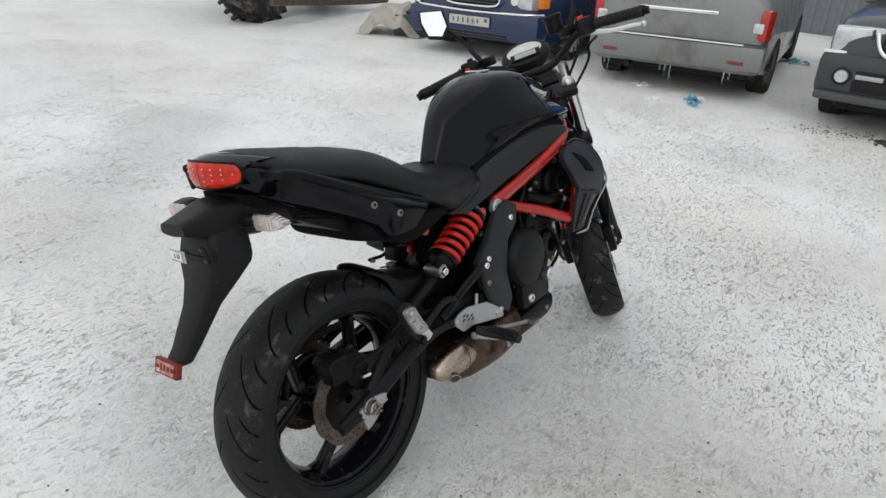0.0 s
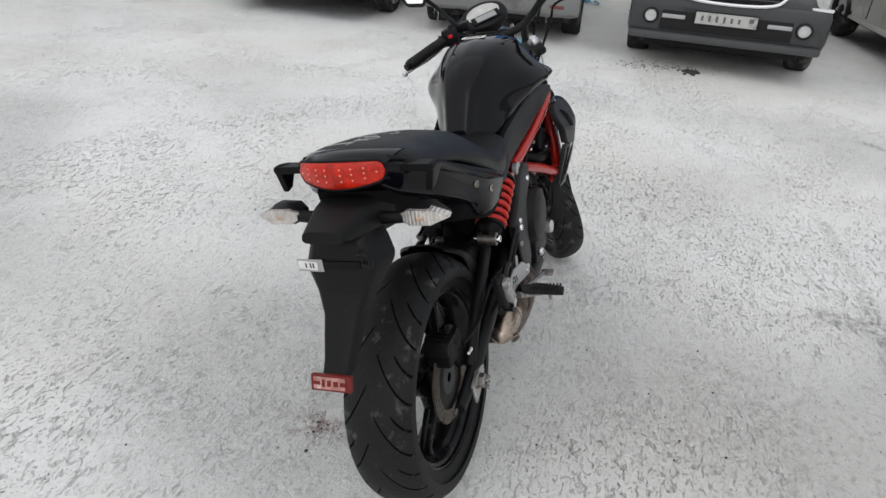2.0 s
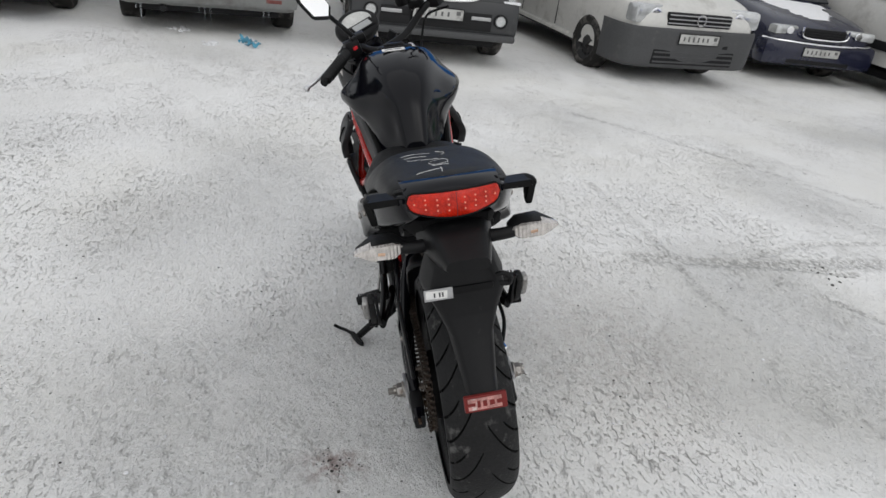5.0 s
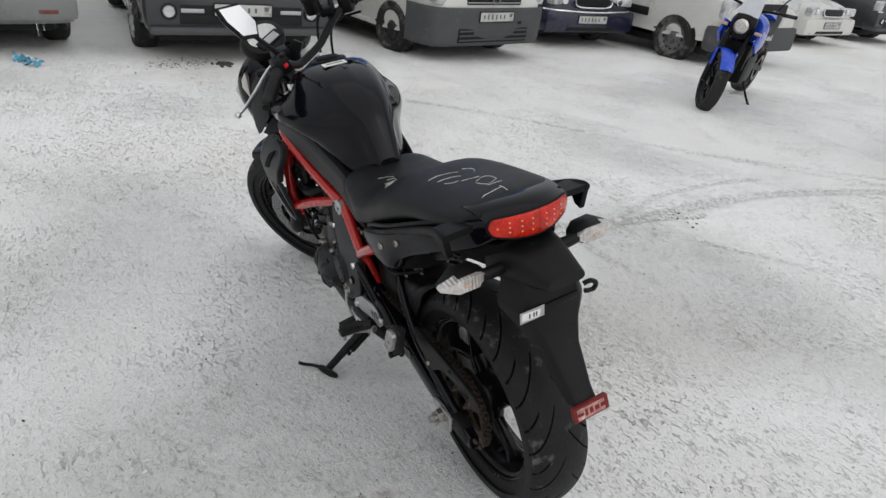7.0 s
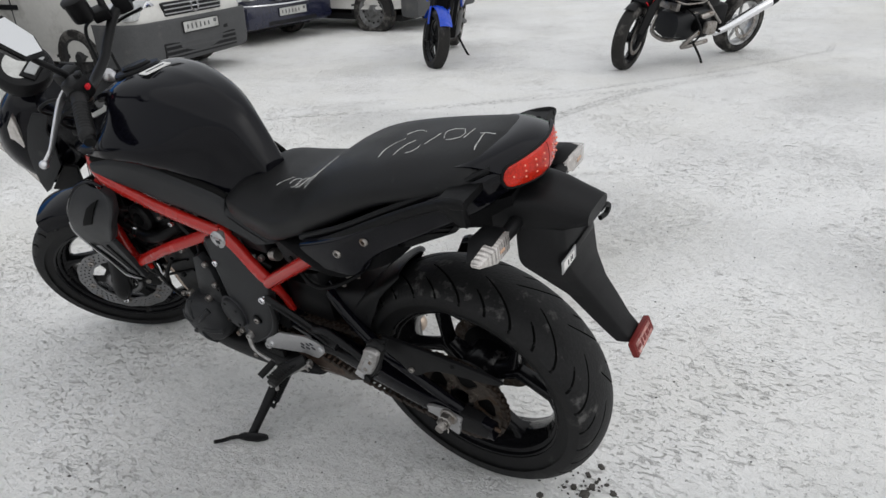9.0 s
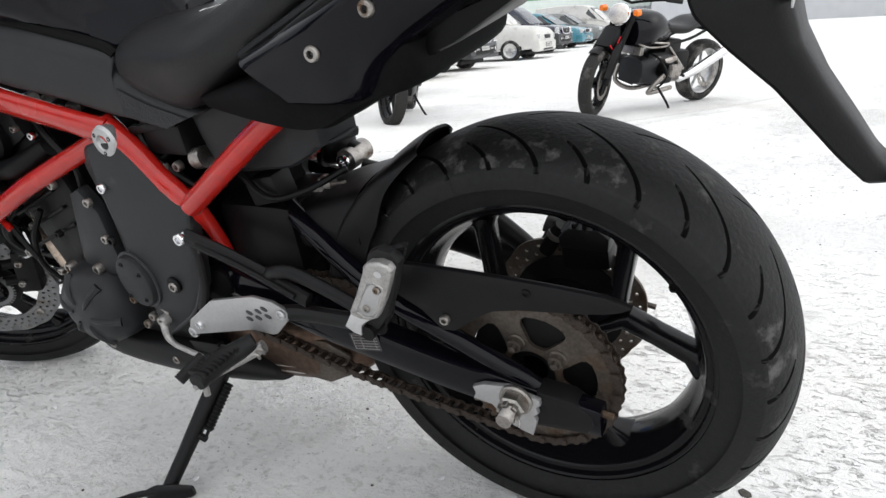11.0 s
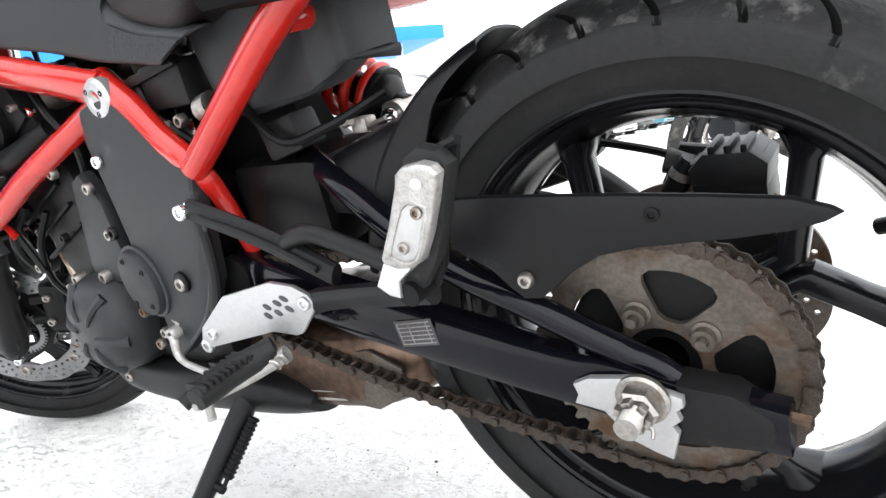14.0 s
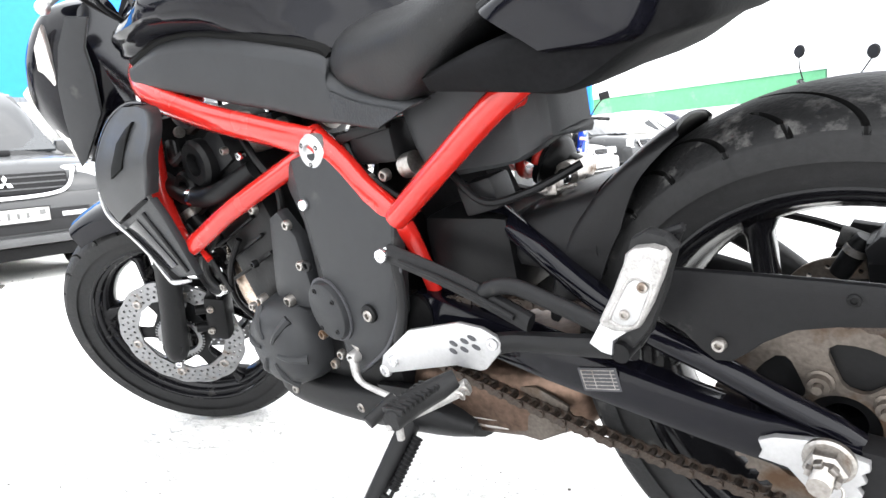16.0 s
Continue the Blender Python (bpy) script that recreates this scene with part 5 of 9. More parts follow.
def make_shroud(side):
    def bulge(x, z):
        """How far out the shroud stands at x and z."""
        return float(np.interp(z, (0.42, 0.5, 0.56, 0.62, 0.66, 0.70, 0.74), (0.172, 0.195, 0.210, 0.218, 0.216, 0.200, 0.178))) - 0.17 * max(0.0, x - 1.08)

    def tilt(x, z):
        return bulge(x, z) - 0.18

    def at(x, z, out=0.0):
        return (x, bulge(x, z) + out, z)
    back = [(0.930, 0.733), (0.892, 0.720), (0.876, 0.690), (0.886, 0.660), (0.902, 0.632), (0.932, 0.597)]
    fore = [(0.992, 0.737), (1.034, 0.716), (1.062, 0.682), (1.092, 0.640), (1.122, 0.592), (1.092, 0.548)]
    rows = [[at(x + 0.004, z, -0.022) for x, z in back]] + [[at(a[0] + (b[0] - a[0]) * f, a[1] + (b[1] - a[1]) * f, 0.003 * math.sin(math.pi * f)) for a, b in zip(back, fore)] for f in (0.0, 0.12, 0.5, 0.88, 1.0)] + [[at(x + 0.006, z, -0.024) for x, z in fore]]
    s = part("radiator_shroud", sided(skin(rows, 0.003, 4, 3), side), PANEL_GREY, bike, "dark grey radiator shroud with a black slot", 50)
    slot = [(0.951, 0.703), (0.931, 0.712), (0.945, 0.689), (0.970, 0.645), (1.018, 0.630), (1.006, 0.647), (0.979, 0.685)]
    part("shroud_slot", sided(plate(slot, 0.1810, 0.1872, 0.0005, tilt), side), GROOVE, s)
    low = [(0.942, 0.590), (0.930, 0.549), (0.946, 0.441), (1.020, 0.431), (1.062, 0.478), (1.140, 0.536), (1.026, 0.564)]
    d = part("shroud_duct", sided(plate(low, 0.160, 0.175, 0.004, tilt), side), PANEL_GREY, s, "black lower shroud duct")
    part("duct_slot", sided(plate([(1.024, 0.553), (0.988, 0.461), (1.024, 0.451), (1.083, 0.535)], 0.1738, 0.1768, 0.001, tilt), side), GLOSS_BLACK, d)
    for run in (((0.985, 0.566), (0.972, 0.52), (0.962, 0.450)), ((1.10, 0.530), (1.064, 0.492), (1.036, 0.445))):
        part("duct_rib", tube([(x, (bulge(x, z) - 0.003) * side, z) for x, z in run], 0.0035, 8), MATT_BLACK, d)
    edge_run = [(1.125, 0.604), (1.148, 0.569), (1.135, 0.545), (1.085, 0.520), (1.058, 0.480), (1.050, 0.433), (1.036, 0.422), (0.968, 0.432)]
    part("shroud_edge", tube([(x, bulge(x, z) * side, z) for x, z in edge_run], [0.003, 0.006, 0.0065, 0.005, 0.005, 0.006, 0.007, 0.003], 10, 6, 0.6), PALE_ALLOY, s, "silver lower shroud edge")
    rim_pts = [(0.93, 0.735), (0.985, 0.738), (1.034, 0.719), (1.065, 0.684), (1.097, 0.641), (1.128, 0.594)]
    part("shroud_nose", tube([(x, (bulge(x, z) - 0.008) * side, z) for x, z in rim_pts], [0.003, 0.006, 0.009, 0.008, 0.007, 0.004], 10, 6), GLOSS_BLACK, s, "gloss black shroud rim")
    hose = part("coolant_hose", tube([(1.13, 0.10 * side, 0.60), (1.076, 0.112 * side, 0.590), (1.035, 0.112 * side, 0.566), (1.010, 0.108 * side, 0.520), (0.985, 0.09 * side, 0.47)], 0.0165, 14), MATT_BLACK, bike, "black coolant hose with a steel clip")
    part("hose_clip", tube([(1.019, 0.110 * side, 0.540), (1.013, 0.109 * side, 0.526)], 0.0185, 16), STEEL, hose)


both(make_shroud)

# shock absorber
sa, sb = Vector((0.530, -0.095, 0.630)), Vector((0.345, -0.095, 0.526))
ax = (sb - sa).normalized()
u = Vector((0, 1, 0))
v = ax.cross(u)
coil = []
for k in range(6 * 24 + 1):
    f = k / (6 * 24)
    a = f * 6 * 2 * math.pi
    coil.append(sa.lerp(sb, 0.06 + 0.74 * f) + (u * math.cos(a) + v * math.sin(a)) * 0.037)
shock = part("shock_absorber", add(tube([sa, sa.lerp(sb, 0.5), sb], 0.021, 16, 2), add(tube([sa.lerp(sb, 0.80), sa.lerp(sb, 0.84)], 0.042, 24), tube([sa.lerp(sb, 0.02), sa.lerp(sb, 0.06)], 0.042, 24))), DEEP_BLACK, bike, "side-mounted rear shock absorber with a red coil spring")
part("spring", tube(coil, 0.0075, 10, 1, smooth=False), RED_SPRING, shock, "red coil spring")
part("bump_stop", tube([sa.lerp(sb, 0.84), sa.lerp(sb, 0.88), sa.lerp(sb, 0.95)], [0.036, 0.034, 0.02], 20, 3), DEEP_BLACK, shock)
part("shock_eye", tube([sb + Vector((0, -0.026, 0)), sb + Vector((0, 0.026, 0))], 0.018, 18), STEEL, shock)
part("shock_bolt", bolt(tuple(sb + Vector((0, -0.026, 0))), 0.011, -1, 0.010), CHROME, shock)
part("shock_bolt", bolt(tuple(sb + Vector((0, 0.026, 0))), 0.011, 1, 0.010), CHROME, shock)
part("shock_top_cap", tube([sa.lerp(sb, -0.04), sa.lerp(sb, 0.02)], [0.03, 0.040], 20), ALLOY, shock)

# under-seat boxes
rows = []
for z, dx in ((0.700, 0.0), (0.662, 0.0), (0.630, -0.006), (0.600, -0.014), (0.583, -0.03)):
    rows.append([(0.478 + dx * 1.2, 0.055, z), (0.470 + dx, 0.082, z), (0.43 + dx * 0.6, 0.087, z - 0.010 if z < 0.59 else z), (0.36, 0.087, z - 0.006 if z < 0.59 else z), (0.312, 0.086, z + 0.000), (0.300, 0.083, z + 0.004 if z < 0.61 else z), (0.282, 0.074, z + 0.014 if z < 0.59 else (z + 0.006 if z < 0.61 else z)), (0.264, 0.064, z + 0.024 if z < 0.59 else (z + 0.010 if z < 0.61 else z)), (0.258, 0.0, z + 0.024 if z < 0.59 else z)])
rows.append([(x, y * 0.4, z + 0.002) for x, y, z in rows[-1]])
part("under_seat_cover", skin(rows, 0.003, 4, 3), PANEL_GREY, bike, "dark grey battery cover under the seat", 30)
res = part("reservoir", box((0.522, 0.075, 0.622), (0.080, 0.05, 0.052), 0.008), MATT_BLACK, bike, "black brake fluid reservoir")
part("reservoir_lid", box((0.530, 0.10, 0.640), (0.10, 0.012, 0.012), 0.003, Matrix.Rotation(radians(8), 4, "Y")), DEEP_BLACK, res)
part("hose_band", tube([(0.482, 0.085, 0.588), (0.462, 0.085, 0.592)], 0.016, 16), STEEL, res)
for x, z in ((0.505, 0.582), (0.535, 0.577), (0.56, 0.582)):
    part("hose_fitting", bolt((x, 0.098, z), 0.008, 1, 0.010), STEEL, res)
part("hose", tube([(0.575, 0.095, 0.64), (0.558, 0.10, 0.60), (0.53, 0.10, 0.575), (0.50, 0.09, 0.545)], 0.006, 8), DEEP_BLACK, res)
part("inner_mudguard", plate([(0.16, 0.69), (0.04, 0.735), (-0.06, 0.79), (-0.06, 0.805), (0.1, 0.765), (0.16, 0.735)], -0.10, 0.10, 0.010), DEEP_BLACK, bike)
# Plain black sheet added to keep bright snow from showing behind the engine.
part("engine_gap_filler", plate([(0.60, 0.62), (0.44, 0.62), (0.41, 0.57), (0.385, 0.50), (0.355, 0.44), (0.36, 0.375), (0.46, 0.365), (0.62, 0.40)], -0.03, 0.02, 0.006), DULL_BLACK, bike, "added dull black sheet filling the gap behind the engine")
# Black box added under the seat to block light in the dark space there.
part("under_seat_filler", box((0.41, 0.02, 0.465), (0.14, 0.13, 0.11), 0.02), DEEP_BLACK, bike)
part("starter_relay", box((0.372, 0.07, 0.545), (0.055, 0.04, 0.04), 0.006, Matrix.Rotation(radians(12), 4, "Y")), MATT_BLACK, bike)
part("brake_light_switch", add(box((0.305, 0.03, 0.538), (0.022, 0.02, 0.016), 0.004), tube([(0.31, 0.035, 0.533), (0.27, 0.035, 0.542)], 0.0025, 8)), STEEL, bike)
part("wiring", tube([(0.42, 0.09, 0.60), (0.36, 0.10, 0.545), (0.30, 0.09, 0.55), (0.25, 0.05, 0.57)], 0.005, 8), DEEP_BLACK, bike)
part("cable_clip", tube([(0.292, 0.075, 0.548), (0.278, 0.078, 0.551)], 0.0045, 10), STEEL, bike)

# swingarm

armL = loft([(0.50, [(0, 0.028), (0.016, 0.026), (0.020, 0), (0.016, -0.026), (0, -0.028)]), (0.30, [(0, 0.027), (0.017, 0.025), (0.021, 0), (0.017, -0.025), (0, -0.027)]),
             (0.08, [(0, 0.024), (0.015, 0.022), (0.018, 0), (0.015, -0.022), (0, -0.024)]), (0.03, [(0, 0.026), (0.013, 0.024), (0.015, 0), (0.013, -0.024), (0, -0.026)]),
             (-0.10, [(0, 0.020), (0.012, 0.018), (0.014, 0), (0.012, -0.018), (0, -0.020)])], 5, 3)
for q in armL.verts:
    q.co.y += float(np.interp(q.co.x, [-0.1, 0.1, 0.3, 0.5], [0.118, 0.116, 0.104, 0.085]))
    q.co.z += float(np.interp(q.co.x, [-0.1, 0.0, 0.1, 0.2, 0.3, 0.5], [0.292, 0.305, 0.321, 0.338, 0.355, 0.391]))
swing = part("swingarm", armL, GLOSS_BLACK, bike, "gloss black rear swingarm")
part("arm_brace", tube([(-0.02, 0.117, 0.322), (0.0, 0.118, 0.334), (0.045, 0.117, 0.354), (0.105, 0.115, 0.381), (0.168, 0.110, 0.405), (0.23, 0.100, 0.436), (0.30, 0.083, 0.480), (0.38, 0.05, 0.515)], [0.010, 0.012, 0.013, 0.013, 0.0135, 0.015, 0.016, 0.016], 12, 5), GLOSS_BLACK, swing)
part("arm_end_cap", plate([(-0.022, 0.327), (-0.064, 0.323), (-0.091, 0.304), (-0.093, 0.292), (-0.085, 0.276), (-0.018, 0.271)], 0.102, 0.134, 0.006), MATT_BLACK, swing)
lab = part("rating_label", box((0.222, 0.1298, 0.349), (0.047, 0.0012, 0.028), 0, Matrix.Rotation(radians(9), 4, "Y")), INK, swing, "small silver data label")
for k in range(6):
    part("print_line", box((0.222 + 0.0007 * (k - 2.5), 0.1305, 0.349 + 0.0044 * (k - 2.5)), (0.042, 0.0006, 0.0008), 0, Matrix.Rotation(radians(9), 4, "Y")), STEEL, lab)
for x in (-0.016, 0.006, 0.02):
    part("print_line", box((0.222 + x, 0.1306, 0.349 - 0.16 * x), (0.0008, 0.0006, 0.023), 0, Matrix.Rotation(radians(9), 4, "Y")), STEEL, lab)
part("swingarm_pivot", tube([(0.5, -0.13, 0.39), (0.5, 0.11, 0.39)], 0.026, 18), DEEP_BLACK, swing)
armR = tube([(0.50, -0.085, 0.392), (0.36, -0.105, 0.388), (0.24, -0.122, 0.385), (0.12, -0.125, 0.355), (0.02, -0.122, 0.315), (-0.08, -0.120, 0.292)], [0.030, 0.027, 0.026, 0.025, 0.025, 0.017], 14, 6, 0.72)
part("swingarm_right", armR, MATT_BLACK, swing, "curved right swingarm beam")
part("arm_brace", tube([(0.03, -0.115, 0.335), (0.13, -0.112, 0.425), (0.23, -0.105, 0.475), (0.33, -0.09, 0.505)], 0.016, 12), MATT_BLACK, swing)


def make_adjuster(side):
    reach = 38 if side > 0 else 14
    o = [(0.059, 0.322), (0.045, 0.329), (0.007, 0.334), (-0.007, 0.327), (-0.030, 0.321), (-0.030, 0.313), (-0.024, 0.308), (-0.027, 0.300), (-0.020, 0.294), (-0.024, 0.287), (-0.017, 0.262), (-0.004, 0.266), (0.014, 0.274), (0.035, 0.299), (0.060, 0.303), (0.056, 0.312)]
    a = part("chain_adjuster", sided(plate(o, 0.134, 0.142, 0.002), side), PALE_ALLOY, swing, "silver chain adjuster plate with the axle nut")
    part("axle_washer", lathe([(0.008, 0.142 * side), (0.0215, 0.142 * side), (0.0215, 0.146 * side), (0.019, 0.148 * side), (0.008, 0.148 * side)], (0, 0, 0.318), 28), STEEL, a)
    nut = lathe([(0.009, 0.148 * side), (0.0175, 0.148 * side), (0.0178, 0.150 * side), (0.0178, 0.161 * side), (0.0145, 0.164 * side), (0.009, 0.164 * side)], (0, 0, 0.318), 6)
    an = part("axle_nut", nut, STEEL, a, "", 25)
    for k in range(6):
        ang = radians(60 * k + 15)
        part("nut_crown", box((0.0118 * math.cos(ang), 0.167 * side, 0.318 + 0.0118 * math.sin(ang)), (0.005, 0.008, 0.007), 0.001, Matrix.Rotation(-ang, 4, "Y")), STEEL, an)
    part("axle_end", tube([(0, (0.14 + 0.0012 * k) * side, 0.318) for k in range(reach)], [0.0096 if k % 2 else 0.0086 for k in range(reach)], 14, 1, smooth=False), STEEL, a)
    part("split_pin", tube([(0.014, 0.168 * side, 0.323), (0, 0.168 * side, 0.318), (-0.014, 0.170 * side, 0.312), (-0.016, 0.176 * side, 0.307)], 0.0014, 6), STEEL, a)
    part("adjuster_bolt", tube([(-0.095, 0.118 * side, 0.302), (-0.112, 0.118 * side, 0.299)], 0.0045, 6), RUSTY, a)


both(make_adjuster)

# final drive
teeth = 44
teeth_pts = [(r, 2 * math.pi * (k + f) / teeth) for k in range(teeth) for f, r in ((0.0, 0.1075), (0.22, 0.1155), (0.42, 0.1155), (0.62, 0.1075))]
window = ((0.040, 0), (0.0405, 8), (0.045, 15), (0.058, 20), (0.073, 23), (0.080, 22), (0.0845, 17), (0.0855, 8))
holes_ = [polar(REAR, [(0.032, t) for t in np.linspace(0, 2 * math.pi, 40, endpoint=False)])]
for k in range(5):
    mid_ = radians(72 * k + 106)
    holes_.append(polar(REAR, [(r, mid_ + radians(w)) for r, w in window] + [(0.086, mid_)] + [(r, mid_ - radians(w)) for r, w in window[:0:-1]]))
sp = pierced(polar(REAR, teeth_pts), holes_, 0.083, 0.089)
sprocket = part("sprocket", sp, RUSTY, rear_wheel, "worn rusty rear sprocket")
for k in range(5):
    a = radians(72 * k + 70)
    x, z = 0.047 * math.cos(a), 0.318 + 0.047 * math.sin(a)
    part("sprocket_nut", add(lathe([(0.005, 0.089), (0.0125, 0.089), (0.0125, 0.091), (0.0095, 0.092), (0.0095, 0.100), (0.005, 0.100)], (x, 0, z), 12), tube([(x, 0.09, z), (x, 0.107, z)], 0.0045, 10)), RUSTY, sprocket)
part("cush_drive", lathe([(0.02, 0.05), (0.085, 0.05), (0.088, 0.06), (0.086, 0.078), (0.062, 0.082), (0.02, 0.082)], REAR, 40), DEEP_BLACK, rear_wheel)

# chain of single links round both sprockets
R1, R2, CX = 0.1113, 0.040, Vector((0.555, 0.086, 0.360))
C0 = Vector((0.0, 0.086, 0.318))
dvec = CX - C0
base = math.atan2(dvec.z, dvec.x)
off = math.acos((R1 - R2) / dvec.length)
top0 = C0 + Vector((math.cos(base + off), 0, math.sin(base + off))) * R1
top1 = CX + Vector((math.cos(base + off), 0, math.sin(base + off))) * R2
bot0 = C0 + Vector((math.cos(base - off), 0, math.sin(base - off))) * R1
bot1 = CX + Vector((math.cos(base - off), 0, math.sin(base - off))) * R2
loop = []
for k in range(60):
    a = base + off + (2 * math.pi - 2 * off) * k / 59
    loop.append(C0 + Vector((math.cos(a), 0, math.sin(a))) * R1)
for k in range(1, 30):
    f = k / 30
    loop.append(bot0.lerp(bot1, f) - Vector((0, 0, 0.016 * math.sin(math.pi * f))))
for k in range(20):
    a = base - off + 2 * off * k / 19
    loop.append(CX + Vector((math.cos(a), 0, math.sin(a))) * R2)
for k in range(1, 30):
    loop.append(top1.lerp(top0, k / 30))
run = [0.0]
for a, b in zip(loop, loop[1:] + loop[:1]):
    run.append(run[-1] + (b - a).length)
count = round(run[-1] / 0.015875)


def on_loop(s):
    s %= run[-1]
    i = int(np.searchsorted(run, s, side="right")) - 1
    a, b = loop[i % len(loop)], loop[(i + 1) % len(loop)]
    return a.lerp(b, (s - run[i]) / max(1e-9, run[i + 1] - run[i]))


def link_mesh(gap):
    bm = bm_new()
    for s in (-1, 1):
        o = [(-0.0125, 0.0), (-0.011, 0.0055), (-0.0075, 0.007), (0, 0.005), (0.0075, 0.007), (0.011, 0.0055), (0.0125, 0), (0.011, -0.0055), (0.0075, -0.007), (0, -0.005), (-0.0075, -0.007), (-0.011, -0.0055)]
        add(bm, plate(o, s * gap, s * (gap + 0.0018), 0))
    add(bm, tube([(-0.0079, -gap, 0), (-0.0079, gap + 0.003, 0)], 0.0045, 7))
    me = bpy.data.meshes.new("chain_link")
    bmesh.ops.recalc_face_normals(bm, faces=bm.faces)
    bm.to_mesh(me)
    bm.free()
    me.materials.append(CHAIN_STEEL)
    return me


inner_link, outer_link = link_mesh(0.0055), link_mesh(0.0076)
chain = part("drive_chain", tube([top1.lerp(top0, f) for f in (0.02, 0.5, 0.98)], 0.002, 6), CHAIN_STEEL, bike, "oily brown drive chain")
for k in range(count):
    s = run[-1] * k / count
    a, b = on_loop(s), on_loop(s + run[-1] / count)
    lk = new("link", inner_link if k % 2 else outer_link)
    lk.parent = chain
    w = (b - a).normalized()
    lk.matrix_basis = Matrix.Translation((a + b) / 2) @ Matrix.Rotation(-math.atan2(w.z, w.x), 4, "Y")
gd = [(0.159, 0.481), (0.119, 0.482), (0.068, 0.481), (0.0, 0.479), (-0.058, 0.476), (-0.109, 0.472), (-0.131, 0.465), (-0.137, 0.461), (-0.127, 0.455), (-0.107, 0.449), (-0.073, 0.444), (-0.035, 0.440), (-0.007, 0.437), (0.025, 0.430), (0.051, 0.415), (0.066, 0.402), (0.081, 0.391), (0.097, 0.390), (0.108, 0.399), (0.124, 0.416), (0.159, 0.436)]
guard = part("chain_guard", plate(gd, 0.116, 0.126, 0.004), MATT_BLACK, bike, "matt black plastic chain guard")
part("guard_bolt", bolt((0.090, 0.1265, 0.410), 0.0068, 1, 0.007), STEEL, guard)
part("guard_clip", bolt((-0.020, 0.1265, 0.464), 0.0055, 1, 0.002), DEEP_BLACK, guard)

hug_rows = []
for a in np.linspace(14, 63, 22):
    half = 0.088 * (1.0 if a < 52 else max(0.3, 1 - ((a - 52) / 12.5) ** 2.4) ** 0.5)
    drop = float(np.interp(a, [14, 30, 44, 54, 63], [0.012, 0.050, 0.040, 0.018, 0.004]))
    ca, sa_ = math.cos(radians(a)), math.sin(radians(a))
    row = []
    for y, r in ((-half, 0.311 - drop), (-half, 0.308), (-half * 0.86, 0.316), (-half * 0.45, 0.321), (0, 0.323), (half * 0.45, 0.321), (half * 0.86, 0.316), (half, 0.308), (half, 0.311 - drop)):
        row.append((REAR[0] + r * ca, y, REAR[2] + r * sa_))
    hug_rows.append(row)
hugger = part("rear_hugger", skin(hug_rows, 0.0035, 2, 1), MATT_BLACK, bike, "matt black hugger over the rear tyre", 50)
part("hugger_saddle", loft([(0.375, [(0, 0.500), (0.035, 0.498), (0.055, 0.488), (0.058, 0.45), (0, 0.44)]), (0.32, [(0, 0.524), (0.045, 0.521), (0.070, 0.508), (0.076, 0.455), (0, 0.44)]), (0.27, [(0, 0.538), (0.05, 0.535), (0.076, 0.520), (0.082, 0.45), (0, 0.43)]),
                            (0.225, [(0, 0.552), (0.05, 0.549), (0.078, 0.532), (0.085, 0.46), (0, 0.44)])], 4, 3), MATT_BLACK, hugger, "curved front of the hugger")
part("hugger_bolt", bolt((0.30, 0.078, 0.475), 0.006, 1, 0.004), STEEL, hugger)

# rear brake
rc = part("rear_caliper", box((-0.032, -0.080, 0.420), (0.068, 0.060, 0.060), 0.010, Matrix.Rotation(radians(4), 4, "Y")), DEEP_BLACK, bike, "black single-piston rear brake caliper")
part("caliper_bracket", plate([(0.05, 0.40), (0.02, 0.455), (-0.01, 0.45), (-0.03, 0.40), (0.0, 0.35), (0.03, 0.34)], -0.105, -0.092, 0.004), DEEP_BLACK, rc)
part("caliper_bridge", plate([(0.002, 0.440), (-0.012, 0.456), (-0.054, 0.456), (-0.068, 0.444), (-0.066, 0.424), (0.0, 0.424)], -0.108, -0.045, 0.005), MATT_BLACK, rc)
for k in range(3):
    part("cooling_rib", box((-0.020 - 0.014 * k, -0.070, 0.457), (0.006, 0.045, 0.010), 0.002), DEEP_BLACK, rc)
part("slider_pin", tube([(0.030, -0.07, 0.403), (0.014, -0.07, 0.430), (0.004, -0.07, 0.446)], [0.011, 0.012, 0.009], 12), DEEP_BLACK, rc)
part("pin_band", tube([(0.015, -0.07, 0.428), (0.011, -0.07, 0.435)], 0.013, 12), STEEL, rc)
part("slider_boot", tube([(0.0, -0.08, 0.433), (0.03, -0.08, 0.443)], [0.011, 0.014, 0.010, 0.013], 12), RUBBER, rc)
part("bleed_nipple", tube([(0.03, -0.125, 0.385), (0.005, -0.128, 0.390)], [0.006, 0.004], 8), CHROME, rc)
part("brake_hose", tube([(0.0, -0.12, 0.42), (0.07, -0.14, 0.44), (0.18, -0.135, 0.46), (0.30, -0.12, 0.44), (0.40, -0.125, 0.42)], 0.005, 8), DEEP_BLACK, rc)


